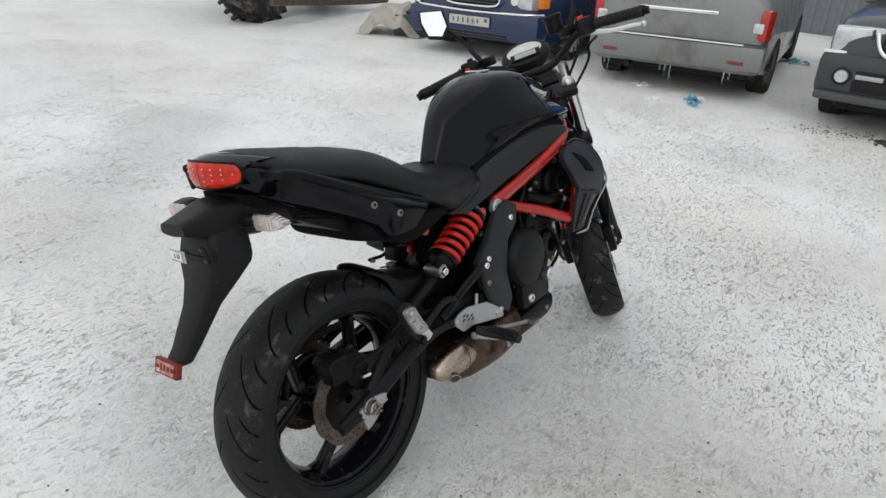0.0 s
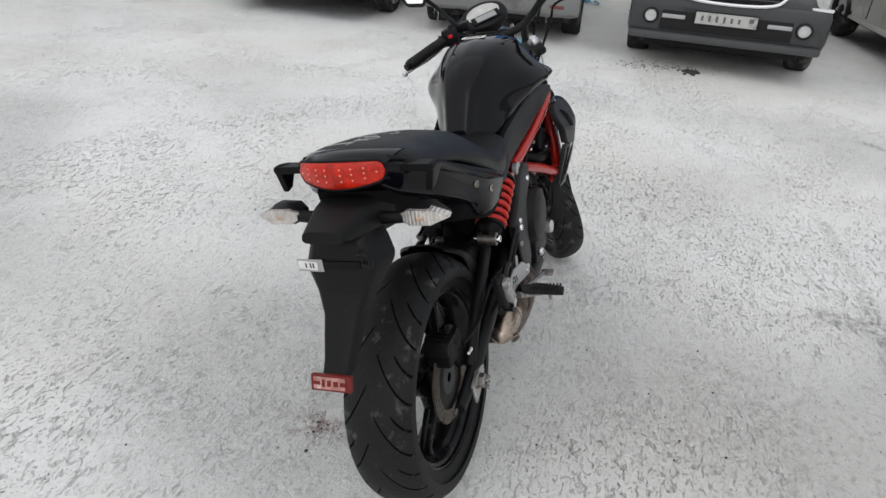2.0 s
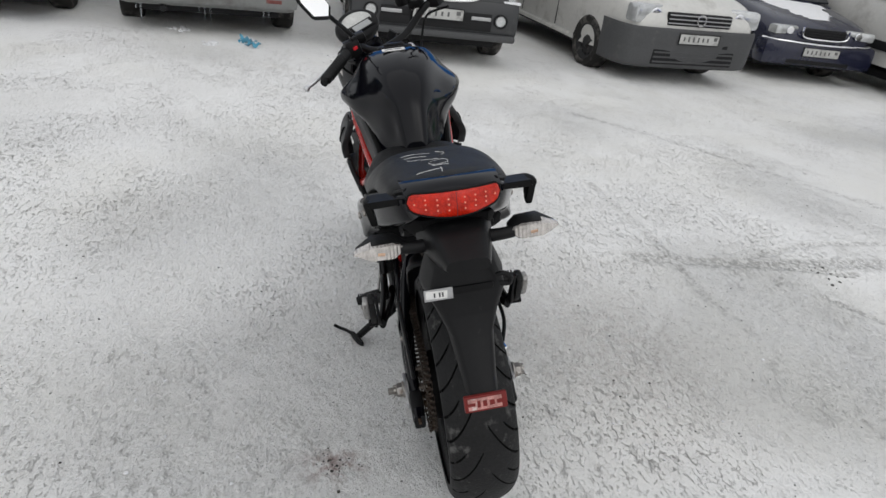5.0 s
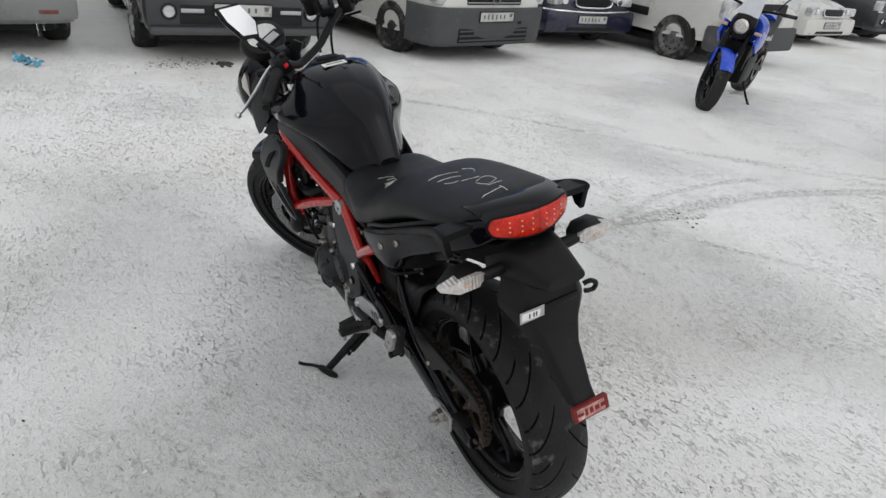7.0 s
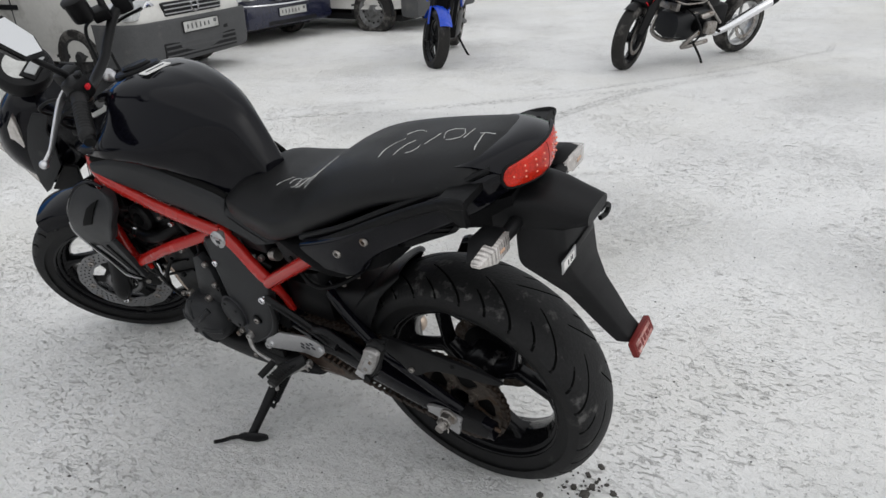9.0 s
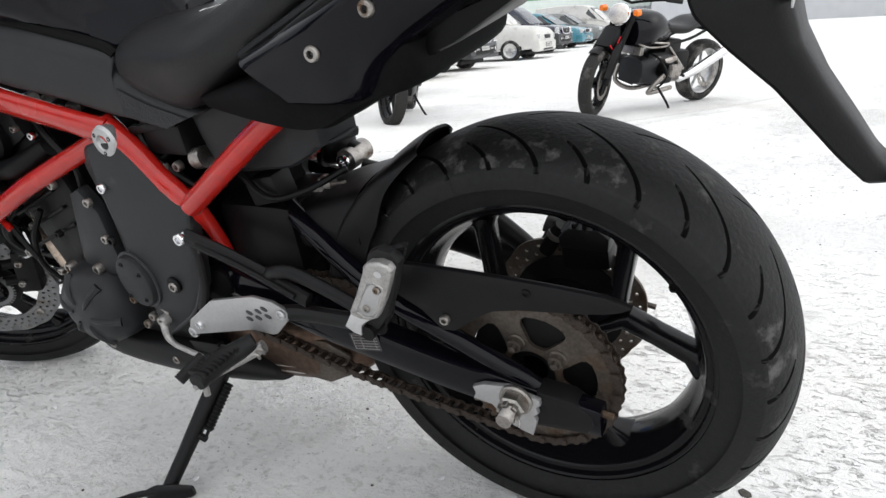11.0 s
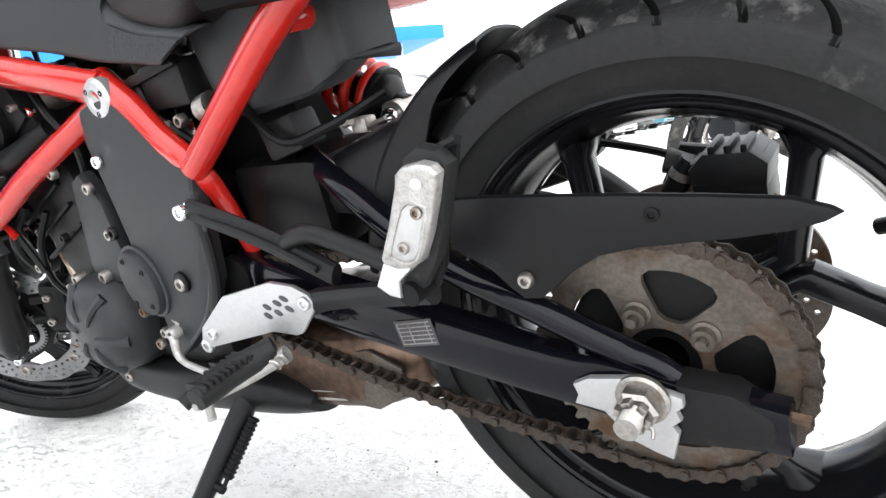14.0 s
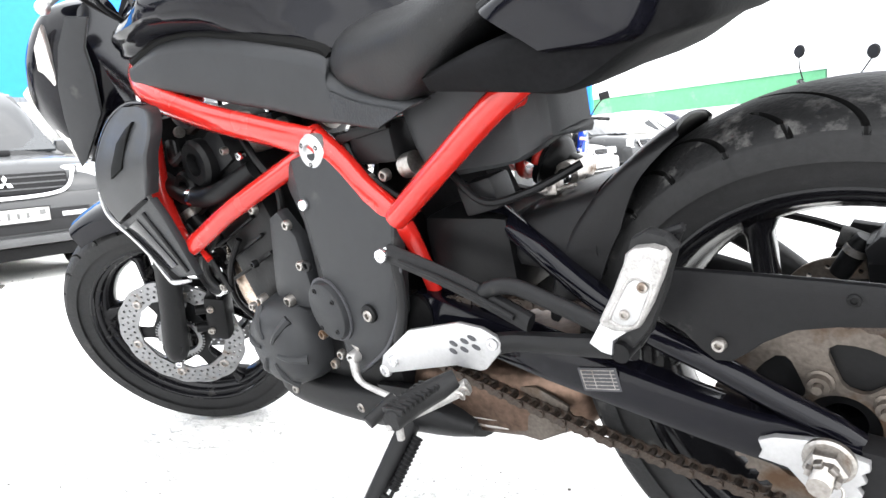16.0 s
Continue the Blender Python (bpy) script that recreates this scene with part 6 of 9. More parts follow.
# footrests
def make_rests(side):
    def p(x, y, z):
        return (x, y * side, z)
    b = part("pillion_bracket", tube([p(0.494, 0.138, 0.488), p(0.40, 0.143, 0.462), p(0.345, 0.146, 0.443), p(0.285, 0.148, 0.418)], [0.014, 0.0135, 0.0135, 0.013], 10, 5, 0.6), MATT_BLACK, bike, "black pillion footrest bracket")
    part("bracket_rib", tube([p(0.470, 0.1475, 0.482), p(0.40, 0.1525, 0.464), p(0.345, 0.1555, 0.446), p(0.30, 0.157, 0.427)], 0.0035, 8, 5), MATT_BLACK, b)
    part("bracket_arm", tube([p(0.352, 0.146, 0.444), p(0.332, 0.150, 0.456), p(0.312, 0.152, 0.462), p(0.290, 0.153, 0.462), p(0.25, 0.157, 0.452), p(0.20, 0.165, 0.440), p(0.160, 0.174, 0.430)], 0.0098, 10, 5, 0.8), MATT_BLACK, b)
    part("bracket_arm", tube([p(0.42, 0.128, 0.352), p(0.342, 0.134, 0.379), p(0.29, 0.142, 0.391), p(0.225, 0.156, 0.404), p(0.155, 0.172, 0.420)], [0.016, 0.0135, 0.013, 0.013, 0.014], 10, 5, 0.7), MATT_BLACK, b)
    part("bracket_arm", tube([p(0.489, 0.137, 0.480), p(0.488, 0.138, 0.445), p(0.498, 0.138, 0.40), p(0.522, 0.137, 0.355)], 0.0085, 10, 5, 0.7), MATT_BLACK, b)
    part("bracket_bolt", bolt(p(0.498, 0.146, 0.4885), 0.010, side, 0.007), CHROME, b)
    part("heel_guard", sided(plate([(0.088, 0.546), (0.103, 0.51), (0.117, 0.479), (0.127, 0.446), (0.141, 0.426), (0.159, 0.415), (0.178, 0.412), (0.184, 0.425), (0.160, 0.452), (0.138, 0.492), (0.124, 0.534)], 0.175, 0.183, 0.003), side), MATT_BLACK, b, "black pillion heel guard")
    part("guard_lip", tube([p(0.124, 0.184, 0.533), p(0.106, 0.185, 0.540), p(0.088, 0.184, 0.546)], 0.004, 8), MATT_BLACK, b)
    peg = plate([(0.131, 0.522), (0.128, 0.531), (0.121, 0.536), (0.106, 0.538), (0.096, 0.535), (0.092, 0.529), (0.100, 0.509), (0.112, 0.484), (0.125, 0.463), (0.136, 0.458), (0.149, 0.457), (0.161, 0.461), (0.162, 0.466), (0.146, 0.493)], 0.200, 0.214, 0.004, None, 3)
    pg = part("pillion_peg", sided(peg, side), CAST_ALLOY, b, "folded aluminium pillion peg with an inset plate")
    inset = [(0.129, 0.506), (0.121, 0.511), (0.112, 0.509), (0.108, 0.502), (0.122, 0.472), (0.129, 0.465), (0.140, 0.463), (0.149, 0.467), (0.149, 0.473)]
    part("inset_rim", sided(tube([(x, 0.2142, z) for x, z in inset + inset[:2]], 0.0016, 6, 3), side), CAST_ALLOY, pg)
    ip = part("peg_plate", sided(plate([(0.1295 + (x - 0.1295) * 0.92, 0.487 + (z - 0.487) * 0.92) for x, z in inset], 0.2132, 0.2146, 0.0006), side), PALE_ALLOY, pg)
    part("peg_arm", sided(plate([(0.163, 0.463), (0.178, 0.440), (0.167, 0.432), (0.156, 0.430), (0.153, 0.445), (0.138, 0.456), (0.146, 0.462)], 0.190, 0.210, 0.003), side), ALLOY, pg, "bright hinge of the folded peg")
    for x, z in ((0.115, 0.503), (0.135, 0.476)):
        part("peg_screw", bolt(p(x, 0.2146, z), 0.0048, side, 0.003), STEEL, ip)
    part("peg_mark", sided(moved(lathe([(0, 0.001), (1, 0.001), (1, -0.001)], (0, 0, 0), 16), Matrix.Translation((0.1095, 0.2142, 0.524)) @ Matrix.Diagonal((0.005, 1, 0.004, 1))), side), ALLOY, ip)
    part("peg_rubber", sided(plate([(0.134, 0.527), (0.128, 0.540), (0.114, 0.547), (0.098, 0.543), (0.090, 0.532), (0.104, 0.492), (0.120, 0.458), (0.140, 0.434), (0.158, 0.428), (0.168, 0.436), (0.168, 0.462), (0.150, 0.494)], 0.184, 0.2005, 0.005), side), RUBBER, pg, "black rubber underside of the peg")
    part("peg_pivot", tube([p(0.150, 0.172, 0.432), p(0.150, 0.207, 0.432)], 0.010, 12), DEEP_BLACK, pg)
    # heel plate
    hp = [(0.562, 0.315), (0.552, 0.335), (0.489, 0.381), (0.398, 0.403), (0.362, 0.400), (0.343, 0.391), (0.337, 0.384), (0.341, 0.371), (0.369, 0.343), (0.378, 0.340), (0.417, 0.341), (0.549, 0.307), (0.560, 0.308)]
    h = part("heel_plate", sided(plate(hp, 0.138, 0.144, 0.0015), side), PALE_ALLOY, bike, "silver aluminium heel plate with a patch of holes")
    for x, z in ((0.393, 0.379), (0.412, 0.373), (0.376, 0.373), (0.396, 0.367), (0.415, 0.362), (0.380, 0.385)):
        part("plate_hole", sided(moved(lathe([(0, 0.0008), (1, 0.0008), (1, -0.001)], (0, 0, 0), 12), Matrix.Translation((x, 0.1442, z)) @ Matrix.Rotation(radians(-20), 4, "Y") @ Matrix.Diagonal((0.0066, 1, 0.0032, 1))), side), INK, h)
    for x, z in ((0.532, 0.329), (0.348, 0.382)):
        part("plate_bolt", bolt(p(x, 0.144, z), 0.008, side, 0.005), ALLOY, h)
    # rider peg
    reach = 0.240 if side > 0 else 0.268
    r = tube([p(0.415, 0.150, 0.325), p(0.445, 0.19, 0.315), p(0.452, 0.215, 0.311), p(0.452, reach, 0.308)], [0.014, 0.017, 0.017, 0.013], 10, 5)
    rp = part("footpeg", r, RUBBER, bike, "black ribbed rider footpeg on a cast holder")
    for k in range(9):
        f = 0.1 + 0.1 * k
        q = Vector(p(0.435, 0.172, 0.329)).lerp(Vector(p(0.453, reach, 0.320)), f)
        part("peg_rib", box(tuple(q), (0.034, 0.005, 0.008), 0.002), RUBBER, rp)
    part("peg_base", add(tube([p(0.40, 0.148, 0.318), p(0.44, 0.178, 0.300), p(0.457, 0.215, 0.297), p(0.459, 0.240, 0.299)], [0.010, 0.008, 0.006, 0.005], 10, 5), tube([p(0.455, 0.226, 0.300), p(0.456, 0.228, 0.276)], 0.005, 10)), CAST_ALLOY, rp, "cast aluminium peg holder and feeler pin")
    part("peg_spring", tube([p(0.395 + 0.006 * math.sin(k), 0.152 + 0.0035 * k * 0.5, 0.318 + 0.006 * math.cos(k)) for k in range(14)], 0.002, 6, 2), STEEL, rp)


both(make_rests)
gl = tube([(0.617, 0.146, 0.320), (0.610, 0.154, 0.300), (0.592, 0.160, 0.291), (0.560, 0.165, 0.289), (0.524, 0.168, 0.286)], [0.0075, 0.006, 0.0045, 0.0045, 0.0045], 10, 5)
gear = part("gear_lever", add(gl, bolt((0.617, 0.138, 0.322), 0.010, 1, 0.014)), CAST_ALLOY, bike, "polished gear lever with a rubber toe piece")
part("toe_rubber", tube([(0.524, 0.166, 0.285), (0.536, 0.212, 0.270)], 0.0095, 12), RUBBER, gear)
part("gear_rod", tube([(0.61, 0.135, 0.33), (0.665, 0.128, 0.36)], 0.005, 8), STEEL, gear)
bp = tube([(0.44, -0.150, 0.315), (0.52, -0.155, 0.290), (0.60, -0.158, 0.265), (0.655, -0.165, 0.252)], 0.0065, 10)
part("brake_pedal", add(bp, box((0.66, -0.175, 0.252), (0.03, 0.04, 0.010), 0.003)), STEEL, bike, "steel rear brake pedal")
part("pedal_spring", tube([(0.455, -0.135, 0.42), (0.44, -0.138, 0.36)], 0.006, 8), STEEL, bike)

# silencer and belly
sil = loft([(0.66, [(0, 0.285), (0.07, 0.285), (0.095, 0.265), (0.10, 0.225), (0.09, 0.185), (0, 0.172)]), (0.52, [(0, 0.300), (0.085, 0.298), (0.115, 0.275), (0.118, 0.225), (0.10, 0.180), (0, 0.168)]),
            (0.38, [(0, 0.310), (0.085, 0.306), (0.112, 0.282), (0.114, 0.235), (0.10, 0.195), (0, 0.185)]), (0.31, [(0, 0.308), (0.07, 0.303), (0.095, 0.282), (0.098, 0.245), (0.085, 0.215), (0, 0.205)]),
            (0.285, [(0, 0.295), (0.05, 0.292), (0.07, 0.275), (0.072, 0.25), (0.06, 0.228), (0, 0.222)])], 5, 4)
for q in sil.verts:
    q.co.y -= 0.035
silencer = part("silencer", sil, BURNT_STEEL, bike, "stubby underslung steel silencer with brown heat stains")
END_A, END_B = Vector((0.44, -0.100, 0.256)), Vector((0.248, -0.126, 0.268))
part("outlet_cone", tube([END_A, END_A.lerp(END_B, 0.42), END_A.lerp(END_B, 0.72), END_A.lerp(END_B, 0.9), END_B], [0.047, 0.047, 0.040, 0.030, 0.012], 28, 4), EXHAUST, silencer, "tapered steel silencer end")
part("cone_seam", tube([END_A.lerp(END_B, 0.40), END_A.lerp(END_B, 0.412)], 0.0476, 28), INK, silencer)
OUT_AT, OUT_WAY = Vector((0.302, -0.148, 0.243)), Vector((-0.55, -0.72, -0.42)).normalized()
part("outlet", tube([OUT_AT, OUT_AT + OUT_WAY * 0.012], 0.013, 20), INK, silencer, "dark round exhaust outlet")
lip_u = OUT_WAY.cross(Vector((0, 0, 1))).normalized()
lip_v = OUT_WAY.cross(lip_u)
part("outlet_lip", tube([OUT_AT + OUT_WAY * 0.011 + (lip_u * math.cos(a) + lip_v * math.sin(a)) * 0.0145 for a in np.linspace(0, 2 * math.pi, 25)], 0.002, 6, 1), EXHAUST, silencer)
part("heat_shield", plate([(0.47, 0.205), (0.44, 0.270), (0.35, 0.285), (0.305, 0.265), (0.315, 0.225), (0.36, 0.200)], 0.072, 0.078, 0.004), RUSTY, silencer, "rust-brown silencer cheek")
for k in range(4):
    part("seam_band", tube([(0.52, 0.079 + 0.002 * (k % 2), 0.200 + 0.012 * k), (0.43, 0.079, 0.207 + 0.012 * k), (0.36, 0.071, 0.215 + 0.012 * k)], 0.003, 8), STEEL, silencer)
pan = loft([(0.93, [(0, 0.225), (0.06, 0.225), (0.085, 0.215), (0.08, 0.20), (0.04, 0.19), (0, 0.19)]), (0.86, [(0, 0.24), (0.09, 0.24), (0.118, 0.225), (0.115, 0.19), (0.07, 0.165), (0, 0.16)]),
            (0.70, [(0, 0.245), (0.10, 0.245), (0.125, 0.23), (0.12, 0.185), (0.08, 0.16), (0, 0.155)]), (0.53, [(0, 0.24), (0.10, 0.24), (0.12, 0.228), (0.115, 0.20), (0.08, 0.17), (0, 0.165)]), (0.46, [(0, 0.215), (0.07, 0.215), (0.095, 0.206), (0.09, 0.19), (0.06, 0.175), (0, 0.172)])], 4, 3)
belly = part("belly_pan", pan, MATT_BLACK, bike, "matt black belly pan")
for x in (0.83, 0.66):
    both(lambda side: part("pan_bolt", bolt((x, 0.122 * side, 0.215), 0.008, side, 0.006), STEEL, belly))
part("exhaust_pipe", tube([(0.98, -0.04, 0.52), (1.03, -0.04, 0.42), (0.99, -0.04, 0.30), (0.90, -0.04, 0.24), (0.66, -0.04, 0.23)], 0.02, 12), EXHAUST, bike)
part("exhaust_pipe", tube([(0.98, 0.04, 0.52), (1.03, 0.04, 0.42), (0.99, 0.04, 0.30), (0.90, 0.02, 0.24), (0.66, -0.0, 0.23)], 0.02, 12), EXHAUST, bike)

# side stand
STAND_TOP, STAND_FOOT = Vector((0.562, 0.105, 0.215)), Vector((0.603, 0.262, 0.064))
stand = part("side_stand", tube([STAND_TOP, STAND_TOP.lerp(STAND_FOOT, 0.35), STAND_TOP.lerp(STAND_FOOT, 0.75), STAND_FOOT], [0.017, 0.015, 0.0125, 0.012], 12, 4), MATT_BLACK, bike, "black steel side stand with a bent foot")
part("stand_foot", tube([(0.560, 0.250, 0.060), (0.585, 0.264, 0.058), (0.615, 0.278, 0.059), (0.632, 0.286, 0.061)], [0.010, 0.020, 0.020, 0.010], 12, 4, 0.42), MATT_BLACK, stand)
part("stand_tang", tube([(0.60, 0.27, 0.066), (0.635, 0.300, 0.073), (0.650, 0.325, 0.080), (0.658, 0.342, 0.090)], 0.0055, 8), MATT_BLACK, stand)
way = (STAND_FOOT - STAND_TOP).normalized()
side_way = way.cross(Vector((0, 1, 0))).normalized()
spring_pts = [STAND_TOP + way * (0.028 + 0.0016 * k) - side_way * 0.023 for k in range(53)]
part("stand_spring", tube(spring_pts, [0.0085 if k % 4 in (1, 2) else 0.0068 for k in range(53)], 12, 1, smooth=False), DEEP_BLACK, stand)
part("spring_hook", tube([STAND_TOP + way * 0.112 - side_way * 0.024, STAND_TOP + way * 0.124 - side_way * 0.022, STAND_TOP + way * 0.126 - side_way * 0.004], 0.003, 8), DEEP_BLACK, stand)
part("spring_pin", tube([STAND_TOP + way * 0.126 - side_way * 0.026, STAND_TOP + way * 0.126], 0.006, 10), DEEP_BLACK, stand)
part("stand_plate", plate([(0.62, 0.26), (0.55, 0.265), (0.55, 0.215), (0.60, 0.205)], 0.10, 0.116, 0.004), MATT_BLACK, stand)


# ---- ground ----
def ground_height(x, y):
    d = math.hypot(x - 1.42, y + 0.08)
    z = 0.026 - 0.022 * max(-2.0, min(x, 11.0)) + 0.02 * max(-9.0, min(y, 8.0)) - 0.026 * math.exp(-((d / 0.42) ** 2)) + 0.009 * math.exp(-((math.hypot(x, y) / 0.3) ** 2))
    return z + 0.004 * noise.noise(Vector((x * 1.7, y * 1.7, 0))) + 0.012 * noise.noise(Vector((x * 0.25, y * 0.25, 5)))


TRACKS = [  # old wheel tracks: points along each, half width, depth
    ([(2.35, -3.23), (1.71, -3.79), (0.9, -4.6), (0.2, -5.6)], 0.03, 0.006), ([(1.30, -1.2), (1.25, -1.86), (1.28, -3.1), (0.97, -4.35), (0.4, -5.4)], 0.05, 0.004), ([(3.9, -1.9), (3.32, -2.47), (1.98, -3.59), (0.45, -5.65), (-0.3, -7.0)], 0.028, 0.006),
    ([(2.3, -1.34), (1.82, -1.38), (1.53, -1.385), (1.18, -1.37), (0.94, -1.35), (0.66, -1.40)], 0.026, 0.006), ([(1.24, -1.63), (1.33, -1.88), (1.41, -2.11), (1.50, -2.36), (1.55, -2.89), (1.52, -3.4)], 0.024, 0.006),
    ([(1.27, -1.80), (1.21, -2.09), (1.16, -2.37)], 0.028, 0.007), ([(0.95, -2.0), (0.72, -2.15), (0.4, -2.4)], 0.02, 0.004)]
RUNS = []
for pts_, half_, deep_ in TRACKS:
    RUNS.append((np.array([(q.x, q.y) for q in smooth_path([(x, y, 0) for x, y in pts_], 8)]), half_, deep_))


def track_at(x, y):
    """How deep in an old wheel track a spot lies, and how much grime the track holds there."""
    deep, grime = 0.0, 0.0
    for run_, half_, d in RUNS:
        near = np.hypot(run_[:, 0] - x, run_[:, 1] - y)
        i = int(near.argmin())
        if near[i] > 0.6:
            continue
        best = 9.0
        for k in (i - 1, i):
            if 0 <= k < len(run_) - 1:
                a, b = run_[k], run_[k + 1]
                u = min(1.0, max(0.0, float(((x - a[0]) * (b[0] - a[0]) + (y - a[1]) * (b[1] - a[1])) / ((b - a) ** 2).sum())))
                best = min(best, math.hypot(a[0] + u * (b[0] - a[0]) - x, a[1] + u * (b[1] - a[1]) - y))
        wob = 0.35 + 0.9 * max(0.0, 0.5 + 0.8 * noise.noise(Vector((x * 1.3, y * 1.3, 9))))
        w = math.exp(-((best / half_) ** 2))
        deep += d * wob * (w - 0.6 * math.exp(-(((best - 1.7 * half_) / (0.6 * half_)) ** 2)))
        grime = max(grime, wob * math.exp(-(((best - 0.55 * half_) / (0.6 * half_)) ** 2)))
    return deep, min(1.0, grime)


def scuff_at(x, y):
    """Trodden, crumbled snow near the standing machine."""
    m = max(0.0, noise.noise(Vector((x * 0.9, y * 0.9, 3))) + 0.35 * math.exp(-((math.hypot(x - 0.6, y) / 1.6) ** 2)))
    return min(1.0, m * 1.8)


def snow_material():
    m = bpy.data.materials.new("packed_snow")
    m.use_nodes = True
    n, l = m.node_tree.nodes, m.node_tree.links
    b = n["Principled BSDF"]
    b.inputs["Roughness"].default_value = 0.7
    b.inputs["Specular IOR Level"].default_value = 0.3
    co = n.new("ShaderNodeTexCoord")

    def attr(name):
        a = n.new("ShaderNodeAttribute")
        a.attribute_name = name
        return a.outputs["Fac"]

    def tex(scale, detail=5, rough=0.6, dist=0.0, stretch=None):
        t = n.new("ShaderNodeTexNoise")
        t.inputs["Scale"].default_value, t.inputs["Detail"].default_value, t.inputs["Roughness"].default_value, t.inputs["Distortion"].default_value = scale, detail, rough, dist
        if stretch:
            mp = n.new("ShaderNodeMapping")
            mp.inputs["Rotation"].default_value, mp.inputs["Scale"].default_value = (0, 0, radians(stretch[0])), (1, stretch[1], 1)
            l.new(co.outputs["Object"], mp.inputs["Vector"])
            l.new(mp.outputs[0], t.inputs["Vector"])
        else:
            l.new(co.outputs["Object"], t.inputs["Vector"])
        return t.outputs[0]

    def ramp(src, p0, p1):
        r = n.new("ShaderNodeMapRange")
        r.inputs[1].default_value, r.inputs[2].default_value = p0, p1
        l.new(src, r.inputs[0])
        return r.outputs[0]

    def calc(op, a, c):
        x = n.new("ShaderNodeMath")
        x.operation = op
        for k, v in enumerate((a, c)):
            if isinstance(v, float):
                x.inputs[k].default_value = v
            else:
                l.new(v, x.inputs[k])
        return x.outputs[0]

    def over(base, fac, colour):
        x = n.new("ShaderNodeMix")
        x.data_type = "RGBA"
        l.new(fac, x.inputs[0])
        if isinstance(base, tuple):
            x.inputs[6].default_value = (*base, 1)
        else:
            l.new(base, x.inputs[6])
        x.inputs[7].default_value = (*colour, 1)
        return x.outputs[2]

    scuff, grime, stain = attr("scuff"), attr("grime"), attr("stain")
    c = over((0.93, 0.925, 0.91), calc("MULTIPLY", ramp(tex(0.7, 6), 0.42, 0.68), 0.6), (0.80, 0.79, 0.77))
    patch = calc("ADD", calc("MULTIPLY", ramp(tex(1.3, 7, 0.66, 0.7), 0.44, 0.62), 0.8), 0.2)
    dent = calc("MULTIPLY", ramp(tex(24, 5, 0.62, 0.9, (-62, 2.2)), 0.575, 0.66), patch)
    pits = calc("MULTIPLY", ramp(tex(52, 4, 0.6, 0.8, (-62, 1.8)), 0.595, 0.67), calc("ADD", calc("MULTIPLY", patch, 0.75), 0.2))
    # These darker tints paint the shade and dirt of lumps, dents and pits.
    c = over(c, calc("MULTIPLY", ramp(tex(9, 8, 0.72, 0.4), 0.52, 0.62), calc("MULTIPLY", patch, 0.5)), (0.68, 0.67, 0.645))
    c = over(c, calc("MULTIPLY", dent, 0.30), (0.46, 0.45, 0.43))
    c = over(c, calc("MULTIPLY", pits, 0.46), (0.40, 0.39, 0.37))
    c = over(c, calc("MULTIPLY", ramp(tex(3.2, 9, 0.7, 0.8), 0.58, 0.74), 0.35), (0.50, 0.49, 0.465))
    c = over(c, calc("MULTIPLY", ramp(tex(0.55, 5, 0.6, 0.3), 0.46, 0.62), 0.35), (0.82, 0.80, 0.735))
    c = over(c, calc("MULTIPLY", calc("MULTIPLY", grime, ramp(tex(38, 8, 0.75), 0.44, 0.54)), 0.75), (0.36, 0.35, 0.335))
    c = over(c, calc("MULTIPLY", calc("MULTIPLY", scuff, ramp(tex(48, 6, 0.68), 0.55, 0.62)), 0.42), (0.50, 0.49, 0.46))
    c = over(c, calc("MULTIPLY", stain, ramp(tex(24, 7, 0.7), 0.42, 0.60)), (0.36, 0.24, 0.22))
    c = over(c, calc("MULTIPLY", ramp(tex(120, 3, 0.5), 0.66, 0.72), ramp(tex(2.6, 5), 0.40, 0.60)), (0.17, 0.16, 0.15))
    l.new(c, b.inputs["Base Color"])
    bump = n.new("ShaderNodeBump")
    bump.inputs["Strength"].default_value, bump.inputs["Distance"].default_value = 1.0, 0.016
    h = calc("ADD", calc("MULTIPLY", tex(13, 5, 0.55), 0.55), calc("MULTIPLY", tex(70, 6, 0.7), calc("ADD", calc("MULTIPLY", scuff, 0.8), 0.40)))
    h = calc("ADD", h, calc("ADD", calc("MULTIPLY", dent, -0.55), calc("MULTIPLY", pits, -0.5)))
    l.new(h, bump.inputs["Height"])
    l.new(bump.outputs[0], b.inputs["Normal"])
    return m


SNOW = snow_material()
cuts = sorted({round(v, 3) for v in list(np.arange(-3, 8.01, 0.08)) + list(np.arange(-1.6, 3.2, 0.02)) + list(np.arange(-14, -3, 0.8)) + list(np.arange(8, 20, 0.8)) + [-600, -200, -80, -40, -22, 30, 60, 120, 300, 800]})
cutsy = sorted({round(v, 3) for v in list(np.arange(-7, 4.01, 0.08)) + list(np.arange(-3.2, 1.4, 0.02)) + list(np.arange(-30, -7, 0.8)) + list(np.arange(4, 16, 0.8)) + [-800, -300, -120, -60, 25, 50, 120, 300, 600]})
gv, gf, grimes, scuffs, stains = [], [], [], [], []
for y in cutsy:
    for x in cuts:
        near = -3 < x < 8 and -7.5 < y < 4
        deep, grime = track_at(x, y) if near else (0.0, 0.0)
        scuff = scuff_at(x, y) if near else 0.3
        rough = (0.0015 + scuff * 0.005) * noise.fractal(Vector((x * 13, y * 13, 1)), 0.8, 2.0, 3) if near else 0.0
        gv.append((x, y, ground_height(x, y) - deep + rough))
        grimes.append(grime)
        scuffs.append(scuff)
        stains.append(max(0.0, math.exp(-(((x - 0.03) / 0.05) ** 2 + ((y - 0.35) / 0.075) ** 2)), 0.18 * math.exp(-(((x - 0.55) / 0.5) ** 2 + ((y + 0.75) / 0.35) ** 2))) if near else 0.0)
